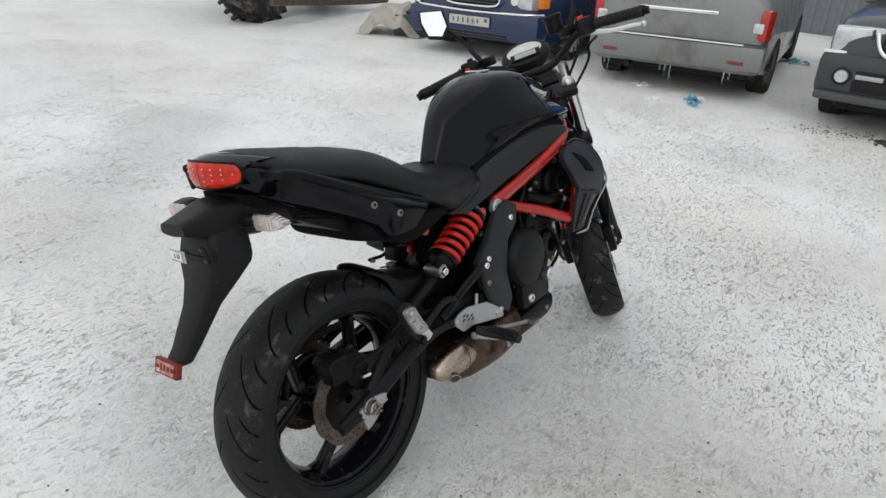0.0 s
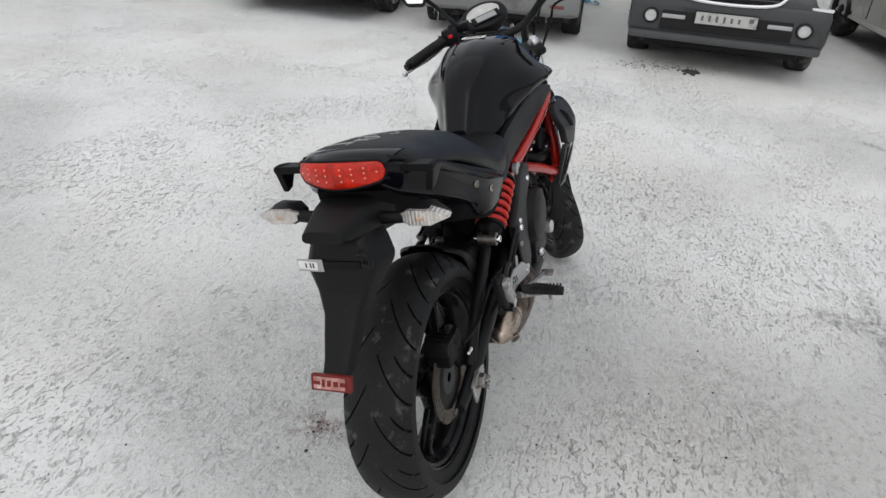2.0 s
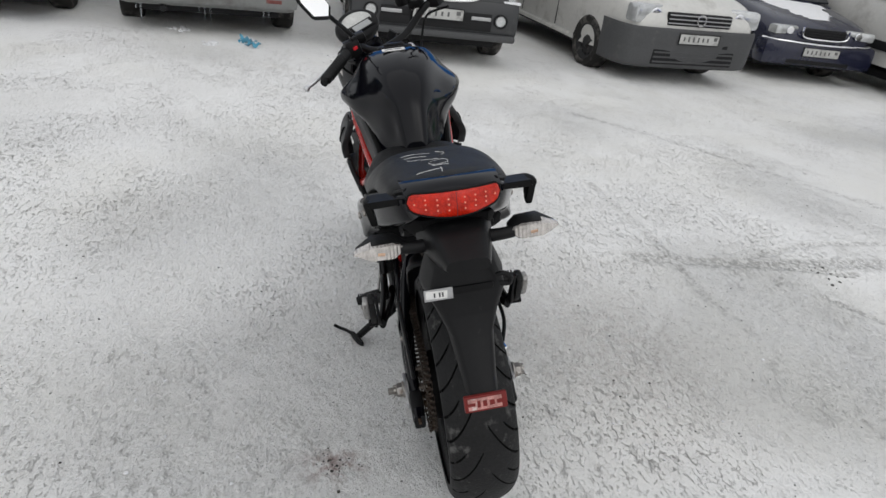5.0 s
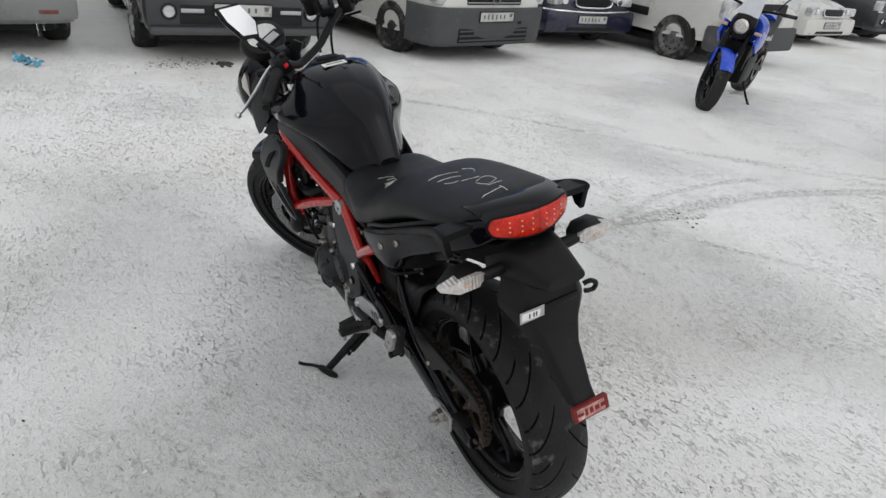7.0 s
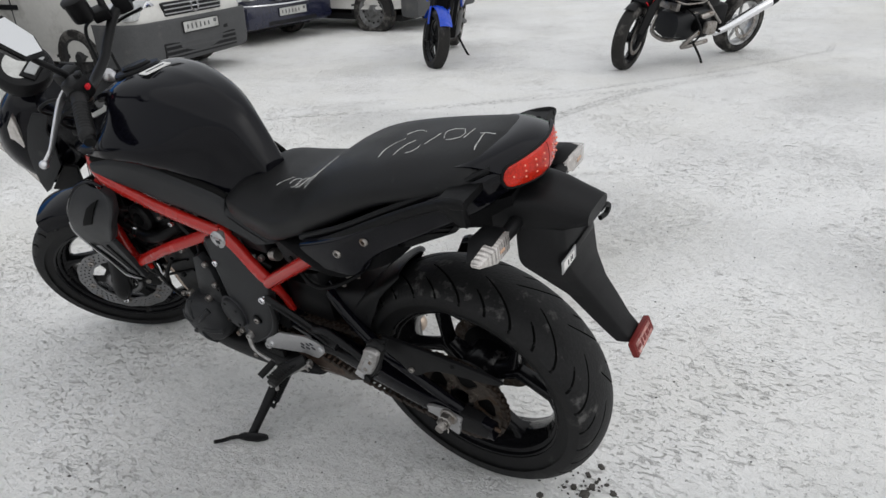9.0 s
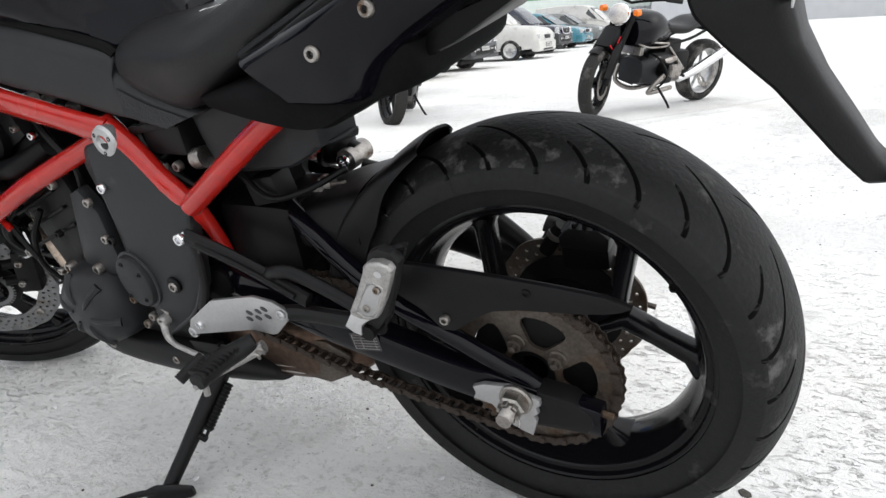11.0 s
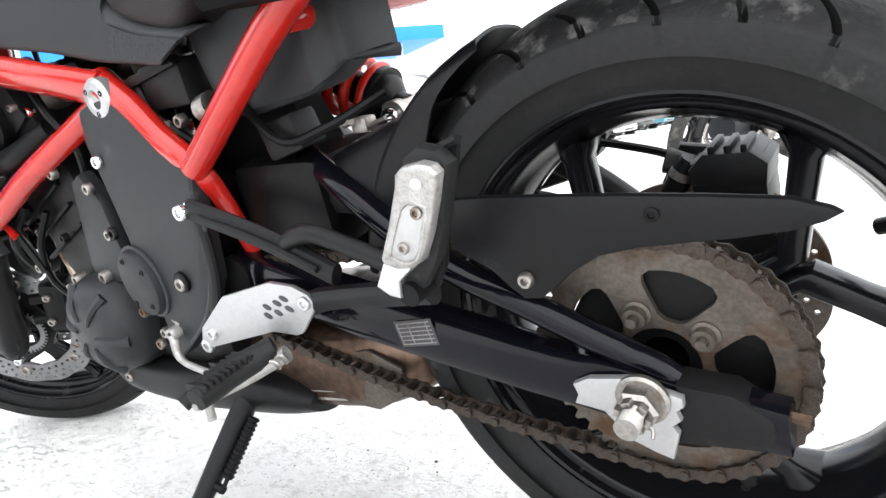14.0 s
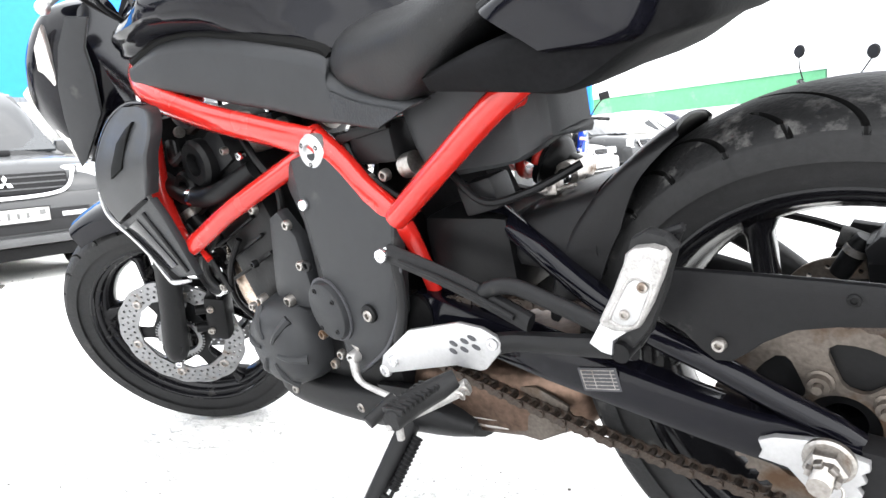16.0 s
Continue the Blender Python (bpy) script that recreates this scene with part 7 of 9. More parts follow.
w = len(cuts)
for j in range(len(cutsy) - 1):
    for i in range(w - 1):
        gf.append((j * w + i, j * w + i + 1, (j + 1) * w + i + 1, (j + 1) * w + i))
gm = bpy.data.meshes.new("ground")
gm.from_pydata(gv, [], gf)
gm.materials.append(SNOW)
for name_, vals in (("grime", grimes), ("scuff", scuffs), ("stain", stains)):
    gm.attributes.new(name_, "FLOAT", "POINT").data.foreach_set("value", vals)
for p in gm.polygons:
    p.use_smooth = True
tagged(new("ground", gm), "packed dirty snow covering a car park", "ground", kind="structure")


def ground_at(x, y):
    return ground_height(x, y)


def stand_at(x, y, yaw, dz=0.0):
    return Matrix.Translation((x, y, ground_at(x, y) + dz)) @ Matrix.Rotation(radians(yaw), 4, "Z")


# ---- parked vehicles ----
def paint(name, colour, rough=0.3, amount=0.35, dirt=(0.22, 0.215, 0.21), metal=0.0):
    return material(name, colour, rough, metal, vary=0.06, size=3, coat=0.5, dirt=dirt, dirt_amount=amount, dirt_size=2.5, spec=0.4)


SILVER_CAR = paint("dirty_silver_car_paint", (0.20, 0.205, 0.20), 0.42, 0.45, (0.16, 0.155, 0.15), 0.3)
BLUE_CAR = paint("blue_car_paint", (0.011, 0.024, 0.075), 0.3, 0.2, (0.06, 0.065, 0.085))
DARK_CAR = paint("dark_grey_car_paint", (0.026, 0.027, 0.029), 0.35, 0.35, (0.07, 0.07, 0.07))
WHITE_CAR = paint("grubby_white_car_paint", (0.60, 0.59, 0.56), 0.4, 0.4, (0.40, 0.385, 0.36))
NAVY_CAR = paint("navy_car_paint", (0.012, 0.014, 0.035), 0.25, 0.1, (0.05, 0.05, 0.06))
TEAL_CAR = paint("teal_car_paint", (0.05, 0.2, 0.26), 0.3, 0.1)
GREY_PLASTIC = material("grey_bumper_plastic", (0.075, 0.076, 0.078), 0.6, vary=0.1, size=6, dirt=(0.12, 0.117, 0.113), dirt_amount=0.15, dirt_size=4)
BLACK_PLASTIC = material("black_car_plastic", (0.012, 0.012, 0.013), 0.6, vary=0.2, size=8)
LAMP_GLASS = material("headlamp_glass", (0.55, 0.56, 0.56), 0.1, 0.5, vary=0.25, size=14, coat=1.0)
LAMP_AMBER = material("amber_lamp_glass", (0.7, 0.2, 0.02), 0.15, vary=0.2, size=30, coat=1.0)
OLD_REFLECTOR = material("grimy_red_reflector", (0.17, 0.055, 0.05), 0.5, vary=0.3, size=20, dirt=(0.16, 0.14, 0.13), dirt_amount=0.3, dirt_size=20)
LAMP_RED = material("red_lamp_glass", (0.38, 0.015, 0.012), 0.15, vary=0.2, size=30, coat=1.0)
RIM_DARK = material("dirty_black_steel_rim", (0.03, 0.03, 0.031), 0.6, 0.2, vary=0.3, size=12, dirt=(0.10, 0.095, 0.09), dirt_amount=0.3, dirt_size=14)
RIM_STEEL = material("steel_wheel", (0.16, 0.16, 0.16), 0.5, 0.6, vary=0.15, size=10, dirt=(0.1, 0.1, 0.095), dirt_amount=0.5)
RIM_ALLOY = material("alloy_wheel", (0.5, 0.5, 0.5), 0.35, 0.9, vary=0.1, size=10, dirt=(0.25, 0.24, 0.23), dirt_amount=0.3)
PLATE_INK = material("grimy_plate_print", (0.13, 0.13, 0.13), 0.6, vary=0.2, size=40)
PLATE_WHITE = material("number_plate_white", (0.5, 0.5, 0.48), 0.5, vary=0.1, size=20, dirt=(0.3, 0.29, 0.28), dirt_amount=0.4)
SNOW_LUMP = material("fresh_snow", (0.80, 0.80, 0.81), 0.8, vary=0.05, size=20, bump=0.5, bump_size=60)
ICE = clear("ice", (0.9, 0.95, 1.0), 0.15)


def body_loft(rows, w):
    """A car's skin: rows of x, width factor, underside, shoulder and top heights."""
    secs = []
    for x, f, lo, mid, top, crown in rows:
        h = w * f
        secs.append((x, [(0, top + crown), (h * 0.6, top + crown * 0.8), (h * 0.9, top), (h * 0.985, mid), (h, (lo + mid) / 2), (h * 0.97, lo + 0.06), (h * 0.9, lo), (0, lo)]))
    return loft(secs, 4, 2)


def car_wheel(parent, x, y, r, width, rim, style):
    side = 1 if y > 0 else -1
    tyre = lathe([(r * 0.66, -width / 2), (r * 0.9, -width / 2 - 0.008), (r * 0.985, -width / 2 + 0.02), (r, -width / 4), (r, width / 4), (r * 0.985, width / 2 - 0.02), (r * 0.9, width / 2 + 0.008), (r * 0.66, width / 2)], (x, y, r), 36)
    wh = part("wheel", tyre, OLD_RUBBER, parent)
    disc = lathe([(0, 0.0), (r * 0.2, 0.01 * side), (r * 0.25, -0.01 * side), (r * 0.5, -0.02 * side), (r * 0.6, 0.01 * side), (r * 0.68, 0.02 * side), (r * 0.68, -0.06 * side)], (x, y + (width / 2 - 0.02) * side, r), 30)
    part("wheel_rim", disc, rim, wh)
    n = 10 if style == "alloy" else 0
    for k in range(n):
        a = 2 * math.pi * k / n
        part("spoke", tube([(x + 0.2 * r * math.cos(a), y + (width / 2 + 0.0) * side, r + 0.2 * r * math.sin(a)), (x + 0.64 * r * math.cos(a), y + (width / 2 + 0.002) * side, r + 0.64 * r * math.sin(a))], [0.022, 0.016], 6), rim, wh)
    part("hub_cap", lathe([(0, 0.016 * side), (r * 0.16, 0.014 * side), (r * 0.19, 0.0), (r * 0.19, -0.02 * side)], (x, y + (width / 2 - 0.012) * side, r), 24), rim, wh)
    if style == "steel":
        for k in range(12):
            a = 2 * math.pi * k / 12
            part("wheel_slot", bolt((x + 0.47 * r * math.cos(a), y + (width / 2 - 0.0385) * side, r + 0.47 * r * math.sin(a)), 0.016, side, 0.004, False), BLACK_PLASTIC, wh)


def number_plate(parent, x, z, y, face, tilt=0):
    """A plate with plain bars where the characters stand."""
    p = part("number_plate", box((x, y, z), (0.012, 0.52, 0.112), 0.003, Matrix.Rotation(radians(tilt), 4, "Y")), PLATE_WHITE, parent, "dirty white number plate")
    part("plate_frame", add(add(box((x + 0.004 * face, y, z + 0.054), (0.012, 0.53, 0.008), 0.002), box((x + 0.004 * face, y, z - 0.054), (0.012, 0.53, 0.008), 0.002)), add(box((x + 0.004 * face, y - 0.262, z), (0.012, 0.008, 0.116), 0.002), box((x + 0.004 * face, y + 0.262, z), (0.012, 0.008, 0.116), 0.002))), BLACK_PLASTIC, p)
    for k in range(6):
        part("plate_bar", box((x + 0.0075 * face, y - 0.20 + 0.062 * k, z), (0.003, 0.020, 0.052 if k not in (0, 4, 5) else 0.042), 0, Matrix.Rotation(radians(tilt), 4, "Y")), PLATE_INK, p)
    part("plate_bar", box((x + 0.0075 * face, y + 0.21, z + 0.015), (0.003, 0.04, 0.036), 0), PLATE_INK, p)


def slab(x, y, z, sx, sy, sz, bev=0.01, turn=0):
    return box((x, y, z), (sx, sy, sz), bev, Matrix.Rotation(radians(turn), 4, "Z"))


def car(name, label, category, m, paint_mat, length, width, height, rows, cabin, axles, r, rim, style, detail, group="row of parked cars", bumper=None):
    """A parked car; it faces its own +x, with its middle over the origin."""
    c = thing(name, label, category, m, group)
    w = width / 2
    part("body", body_loft(rows, w), paint_mat, c)
    if cabin:
        cab = loft([(x, [(0, z1 + 0.02), (w * f1 * 0.7, z1 + 0.012), (w * f1, z1 - 0.03), (w * (f1 + f0) / 2, (z0 + z1) / 2), (w * f0, z0), (0, z0 - 0.02)]) for x, z0, z1, f0, f1 in cabin["rows"]], 3, 2)
        part("cabin", cab, paint_mat, c)
        for side in (1, -1):
            for x0, x1, t0, t1 in cabin["windows"]:
                z0, z1 = cabin["sill"], cabin["head"]
                o = [(x0, z0), (x1, z0), (t1, z1), (t0, z1)]
                g = plate(o, w * cabin["glass"], w * cabin["glass"] + 0.012, 0.004, lambda x, z: -(z - z0) * cabin.get("tumble", 0.25))
                part("window", sided(g, side), GLASS_DARK, c)
        for x0, z0, x1, z1, f in cabin["screens"]:
            b = bm_new()
            n = Vector((z1 - z0, 0, -(x1 - x0))).normalized() * 0.012
            n = n if n.z > 0 else -n
            q = [Vector((x0, -w * f, z0)), Vector((x0, w * f, z0)), Vector((x1, w * (f - 0.1), z1)), Vector((x1, -w * (f - 0.1), z1))]
            top = [b.verts.new(v + n) for v in q]
            low = [b.verts.new(v - n) for v in q]
            b.faces.new(top)
            b.faces.new(low[::-1])
            for k in range(4):
                b.faces.new((top[k], low[k], low[(k + 1) % 4], top[(k + 1) % 4]))
            part("windscreen", b, GLASS_DARK, c)
    for ax in axles:
        for side in (1, -1):
            arch = lathe([(r * 0.5, 0), (r * 1.14, 0), (r * 1.14, 0.008), (r * 0.5, 0.008)], (ax, w * 0.975 * side, r * 1.0), 28, -8, 188, closed=True)
            part("wheel_arch", arch, BLACK_PLASTIC, c)
            car_wheel(c, ax, (w - 0.09) * side, r, 0.19, rim, style)
    part("underside", slab(0, 0, 0.24, length * 0.86, width * 0.8, 0.1, 0.02), BLACK_PLASTIC, c)
    detail(c, length / 2, w)
    return c


def hatch_rear(c, h, w):
    """The back of a silver saloon: bumper, boot lid line, lamps, chrome strip, plate."""
    part("rear_bumper", slab(-h + 0.08, 0, 0.44, 0.22, w * 2 * 0.985, 0.24, 0.06), SILVER_CAR, c)
    part("bumper_snow", slab(-h - 0.02, 0, 0.565, 0.06, w * 1.5, 0.012, 0.005), SNOW_LUMP, c)
    part("bumper_gap", slab(-h + 0.02, 0, 0.572, 0.1, w * 1.9, 0.008, 0), INK, c)
    for side in (1, -1):
        l = part("tail_lamp", slab(-h + 0.085, (w - 0.155) * side, 0.735, 0.14, 0.29, 0.28, 0.04, 18 * side), LAMP_RED, c, "red tail lamp with a clear reversing part")
        part("reversing_lens", slab(-h + 0.015, (w - 0.15) * side, 0.715, 0.035, 0.17, 0.09, 0.015, 18 * side), LAMP_GLASS, l)
        part("reflector", slab(-h - 0.028, (w - 0.25) * side, 0.40, 0.01, 0.15, 0.035, 0.008), OLD_REFLECTOR, c)
    part("boot_strip", slab(-h + 0.0, 0, 0.815, 0.03, 0.72, 0.035, 0.012), CHROME, c, "chrome boot handle strip")
    part("plate_recess", slab(-h + 0.03, 0, 0.70, 0.03, 0.74, 0.15, 0.01), SILVER_CAR, c)
    for k in range(3):
        part("plate_mark", slab(-h + 0.013, -0.03 + 0.09 * k, 0.70, 0.004, 0.05, 0.03, 0), PLATE_WHITE, c)
    part("badge", slab(-h + 0.03, 0, 0.90, 0.02, 0.10, 0.05, 0.012), CHROME, c)
    part("badge_bar", slab(-h + 0.03, -w * 0.58, 0.83, 0.012, 0.16, 0.03, 0.004), CHROME, c)
    for k, y in enumerate((-0.55, -0.5, 0.62, 0.66, 0.05, 0.0, 0.1)):
        part("icicle", tube([(-h + 0.06, y, 0.33), (-h + 0.06, y, 0.33 - (0.10 + 0.05 * (k % 3)))], [0.012, 0.003], 6), ICE, c)
    part("exhaust_tip", tube([(-h + 0.02, w * 0.5, 0.26), (-h + 0.25, w * 0.5, 0.27)], 0.03, 12), BLACK_PLASTIC, c)


def saloon_front(grille_mat, bumper_mat, orange=True, strip=True, slim=False):
    def make(c, h, w):
        part("front_bumper", slab(h - 0.10, 0, 0.42, 0.28, w * 2 * 0.985, 0.32, 0.09), bumper_mat, c)
        part("lower_intake", slab(h + 0.028, 0, 0.33, 0.02, w * 1.1, 0.07, 0.015), BLACK_PLASTIC, c)
        for k in range(2):
            part("intake_bar", slab(h + 0.036, 0, 0.315 + 0.03 * k, 0.012, w * 1.08, 0.008, 0.002), grille_mat, c)
        if strip:
            part("bumper_strip", tube([(h - 0.10, -w * 0.97, 0.575), (h + 0.02, -w * 0.75, 0.57), (h + 0.045, 0, 0.555), (h + 0.02, w * 0.75, 0.57), (h - 0.10, w * 0.97, 0.575)], 0.012, 8), CHROME, c, "thin chrome bumper strip")
        part("grille", slab(h - 0.02, 0, 0.68, 0.05, w * 0.72, 0.12, 0.02), BLACK_PLASTIC, c)
        part("grille_rim", tube([(h + 0.0, -w * 0.40, 0.745), (h + 0.012, -w * 0.36, 0.63), (h + 0.02, 0, 0.612), (h + 0.012, w * 0.36, 0.63), (h, w * 0.40, 0.745)], 0.012, 8), CHROME, c)
        for k in range(3):
            part("grille_slat", slab(h + 0.008, 0, 0.65 + 0.032 * k, 0.012, w * 0.70, 0.010, 0.003), grille_mat, c)
        for side in (1, -1):
            lamp = part("headlamp", slab(h - 0.10, w * 0.66 * side, 0.69, 0.14, w * 0.46, 0.15 if not slim else 0.11, 0.03, -14 * side), LAMP_GLASS, c, "clear headlamp")
            part("reflector_bowl", moved(bolt((0, 0, 0), 0.05, 1, 0.02, False), Matrix.Translation((h - 0.028, w * 0.60 * side, 0.69)) @ Matrix.Rotation(radians(-90), 4, "Z")), CHROME, lamp)
            if orange:
                part("indicator_lens", slab(h - 0.16, w * 0.88 * side, 0.69, 0.16, w * 0.16, 0.13, 0.03, -30 * side), LAMP_AMBER, lamp)
            part("fog_lamp_recess", slab(h + 0.0, w * 0.72 * side, 0.38, 0.03, 0.14, 0.09, 0.03), bumper_mat, c)
        number_plate(c, h + 0.045, 0.455, 0, 1)
    return make


def suv_front(c, h, w):
    part("front_bumper", slab(h - 0.12, 0, 0.52, 0.30, w * 2 * 0.985, 0.38, 0.09), DARK_CAR, c)
    part("bumper_lip", slab(h - 0.09, 0, 0.355, 0.32, w * 1.9, 0.07, 0.03), GREY_PLASTIC, c, "grey lower bumper lip")
    part("intake", slab(h + 0.025, 0, 0.455, 0.02, w * 1.3, 0.09, 0.015), BLACK_PLASTIC, c)
    for y in (-0.33, 0.33):
        part("intake_chrome", slab(h + 0.036, y * 1.35, 0.53, 0.015, 0.20, 0.036, 0.012), PALE_ALLOY, c)
    part("grille", slab(h - 0.0, 0, 0.775, 0.05, 0.86, 0.16, 0.03), BLACK_PLASTIC, c)
    part("grille_rim", tube([(h + 0.01, -0.48, 0.875), (h + 0.03, -0.42, 0.74), (h + 0.04, -0.3, 0.69), (h + 0.045, 0, 0.675), (h + 0.04, 0.3, 0.69), (h + 0.03, 0.42, 0.74), (h + 0.01, 0.48, 0.875)], 0.018, 10), CHROME, c, "chrome grille rim")
    for k in range(3):
        part("grille_slat", slab(h + 0.03, 0, 0.735 + 0.045 * k, 0.012, 0.82, 0.012, 0.003), GREY_PLASTIC, c)
    for a in (90, 210, 330):
        d, t = Vector((0, math.cos(radians(a)), math.sin(radians(a)))), Vector((0, -math.sin(radians(a)), math.cos(radians(a))))
        b = bm_new()
        q = [Vector((h + 0.045, 0, 0.785)) + d * u + t * v for u, v in ((0, 0), (0.03, 0.018), (0.06, 0), (0.03, -0.018))]
        f = b.faces.new([b.verts.new(v) for v in q])
        bmesh.ops.solidify(b, geom=[f], thickness=0.008)
        part("badge_piece", b, CHROME, c)
    for side in (1, -1):
        lamp = part("headlamp", slab(h - 0.12, w * 0.72 * side, 0.80, 0.16, w * 0.44, 0.20, 0.04, -14 * side), LAMP_GLASS, c, "clear square headlamp")
        part("lamp_divider", slab(h - 0.045, w * 0.60 * side, 0.80, 0.02, 0.018, 0.18, 0.004, -14 * side), DARK_CAR, lamp)
        part("lamp_snow", slab(h - 0.04, w * 0.74 * side, 0.70, 0.06, w * 0.46, 0.022, 0.008, -14 * side), SNOW_LUMP, c)
        fog = part("fog_lamp", moved(bolt((0, 0, 0), 0.056, 1, 0.025, False), Matrix.Translation((h + 0.02, w * 0.75 * side, 0.52)) @ Matrix.Rotation(radians(-90), 4, "Z")), LAMP_GLASS, c, "round fog lamp")
        part("fog_rim", moved(lathe([(0.055, 0.0), (0.070, 0.0), (0.070, 0.03), (0.058, 0.034)], (0, 0, 0), 24, closed=True), Matrix.Translation((h + 0.018, w * 0.75 * side, 0.52)) @ Matrix.Rotation(radians(-90), 4, "Z")), BLACK_PLASTIC, fog)
    part("upper_intake", slab(h + 0.028, 0, 0.535, 0.02, w * 1.28, 0.085, 0.02), BLACK_PLASTIC, c)
    number_plate(c, h + 0.05, 0.545, 0, 1)
    part("bonnet_scoop", slab(h - 0.75, 0, 1.03, 0.30, 0.5, 0.05, 0.02), BLACK_PLASTIC, c)
    for side in (1, -1):
        part("door_mirror", slab(h - 1.45, (w + 0.09) * side, 1.10, 0.10, 0.20, 0.14, 0.04), DARK_CAR, c)


def van_front(c, h, w):
    plan = [(h - 0.50, w * 1.03), (h - 0.30, w * 1.03), (h - 0.11, w * 1.0), (h + 0.008, w * 0.90), (h + 0.044, w * 0.60), (h + 0.056, 0)]
    plan += [(x, -y) for x, y in plan[-2::-1]]
    part("front_bumper", skin([[(x - 0.02, y * 0.985, 0.655) for x, y in plan], [(x, y, 0.640) for x, y in plan], [(x + 0.004, y, 0.53) for x, y in plan], [(x, y, 0.47) for x, y in plan], [(x - 0.004, y * 0.997, 0.32) for x, y in plan], [(x - 0.03, y * 0.98, 0.24) for x, y in plan], [(x - 0.12, y * 0.94, 0.22) for x, y in plan]], 0.02, 4, 3), GREY_PLASTIC, c, "unpainted grey bumper")
    part("lower_intake", slab(h + 0.036, 0, 0.355, 0.03, w * 1.25, 0.16, 0.03), BLACK_PLASTIC, c)
    for k in range(3):
        part("intake_bar", slab(h + 0.051, 0.0, 0.305 + 0.05 * k, 0.016, w * 1.22, 0.018, 0.006), GREY_PLASTIC, c)
    part("tow_hole", slab(h + 0.048, w * 0.45, 0.49, 0.01, 0.07, 0.04, 0.008), BLACK_PLASTIC, c)
    part("grille", slab(h - 0.02, 0, 0.745, 0.06, w * 0.98, 0.14, 0.03), BLACK_PLASTIC, c)
    for k in range(3):
        part("grille_slat", slab(h + 0.015, 0, 0.705 + 0.042 * k, 0.014, w * 0.96, 0.012, 0.004), PALE_ALLOY, c)
    part("badge", moved(lathe([(0.045, 0), (0.062, 0.004), (0.062, 0.012), (0.045, 0.012)], (0, 0, 0), 24, closed=True), Matrix.Translation((h + 0.018, 0, 0.75)) @ Matrix.Rotation(radians(-90), 4, "Z")), CHROME, c)
    part("badge_bar", slab(h + 0.028, 0, 0.75, 0.008, 0.08, 0.012, 0.003), CHROME, c)
    for side in (1, -1):
        lamp = part("headlamp", slab(h - 0.13, w * 0.74 * side, 0.775, 0.18, w * 0.46, 0.20, 0.05, -14 * side), LAMP_GLASS, c, "large clear headlamp")
        for y in (0.64, 0.82):
            part("reflector_bowl", moved(bolt((0, 0, 0), 0.07, 1, 0.012, False), Matrix.Translation((h - 0.048 - (y - 0.64) * 0.2, w * y * side, 0.775)) @ Matrix.Rotation(radians(-90), 4, "Z")), CHROME, lamp)
        part("side_strip", slab(-0.35, (w + 0.004) * side, 0.80, 2.0, 0.02, 0.05, 0.008), BLACK_PLASTIC, c, "black rubber side strip")
        part("sill", slab(0.0, (w - 0.01) * side, 0.30, 1.8, 0.06, 0.05, 0.02), WHITE_CAR, c)
        part("door_gap", slab(0.55, (w + 0.001) * side, 0.75, 0.010, 0.008, 0.8, 0), INK, c)
        part("door_gap", slab(-0.45, (w + 0.001) * side, 0.75, 0.010, 0.008, 0.8, 0), INK, c)
        part("sticker", slab(-0.2, (w + 0.006) * side, 0.93, 0.34, 0.006, 0.12, 0), GREY_PLASTIC, c)
    number_plate(c, h + 0.068, 0.56, 0, 1)


def big_van_front(c, h, w):
    part("front_bumper", slab(h - 0.12, 0, 0.45, 0.32, w * 2, 0.36, 0.08), GREY_PLASTIC, c)
    part("grille", slab(h - 0.02, 0, 0.85, 0.06, w * 1.1, 0.18, 0.03), BLACK_PLASTIC, c)
    for side in (1, -1):
        part("headlamp", slab(h - 0.10, w * 0.76 * side, 0.85, 0.14, w * 0.4, 0.26, 0.05, -10 * side), LAMP_GLASS, c)
        part("side_moulding", slab(-0.6, (w + 0.004) * side, 0.62, 3.6, 0.025, 0.12, 0.01), BLACK_PLASTIC, c)
        part("sill", slab(-0.5, (w - 0.02) * side, 0.36, 2.6, 0.06, 0.08, 0.02), GREY_PLASTIC, c)
    number_plate(c, h + 0.05, 0.5, 0, 1)


saloon_rows = [(-2.12, 0.90, 0.34, 0.78, 0.90, 0.03), (-2.0, 0.97, 0.28, 0.80, 0.97, 0.03), (-1.3, 1.0, 0.22, 0.78, 0.96, 0.03), (0, 1.0, 0.20, 0.76, 0.93, 0.03), (1.0, 1.0, 0.20, 0.74, 0.90, 0.04), (1.75, 0.97, 0.24, 0.68, 0.80, 0.04), (2.05, 0.90, 0.30, 0.60, 0.70, 0.03), (2.12, 0.80, 0.34, 0.52, 0.62, 0.02)]
saloon_cabin = dict(rows=[(-1.75, 0.93, 0.96, 0.85, 0.8), (-1.1, 0.93, 1.38, 0.93, 0.72), (-0.2, 0.93, 1.44, 0.95, 0.74), (0.35, 0.92, 1.38, 0.94, 0.72), (1.1, 0.90, 0.93, 0.88, 0.8)],
                    windows=[(-1.15, -0.15, -0.95, -0.12), (-0.05, 0.85, -0.05, 0.38)], sill=0.96, head=1.33, glass=0.93, tumble=0.42, screens=[(1.08, 0.96, 0.42, 1.36, 0.84), (-1.68, 0.98, -1.14, 1.34, 0.82)])
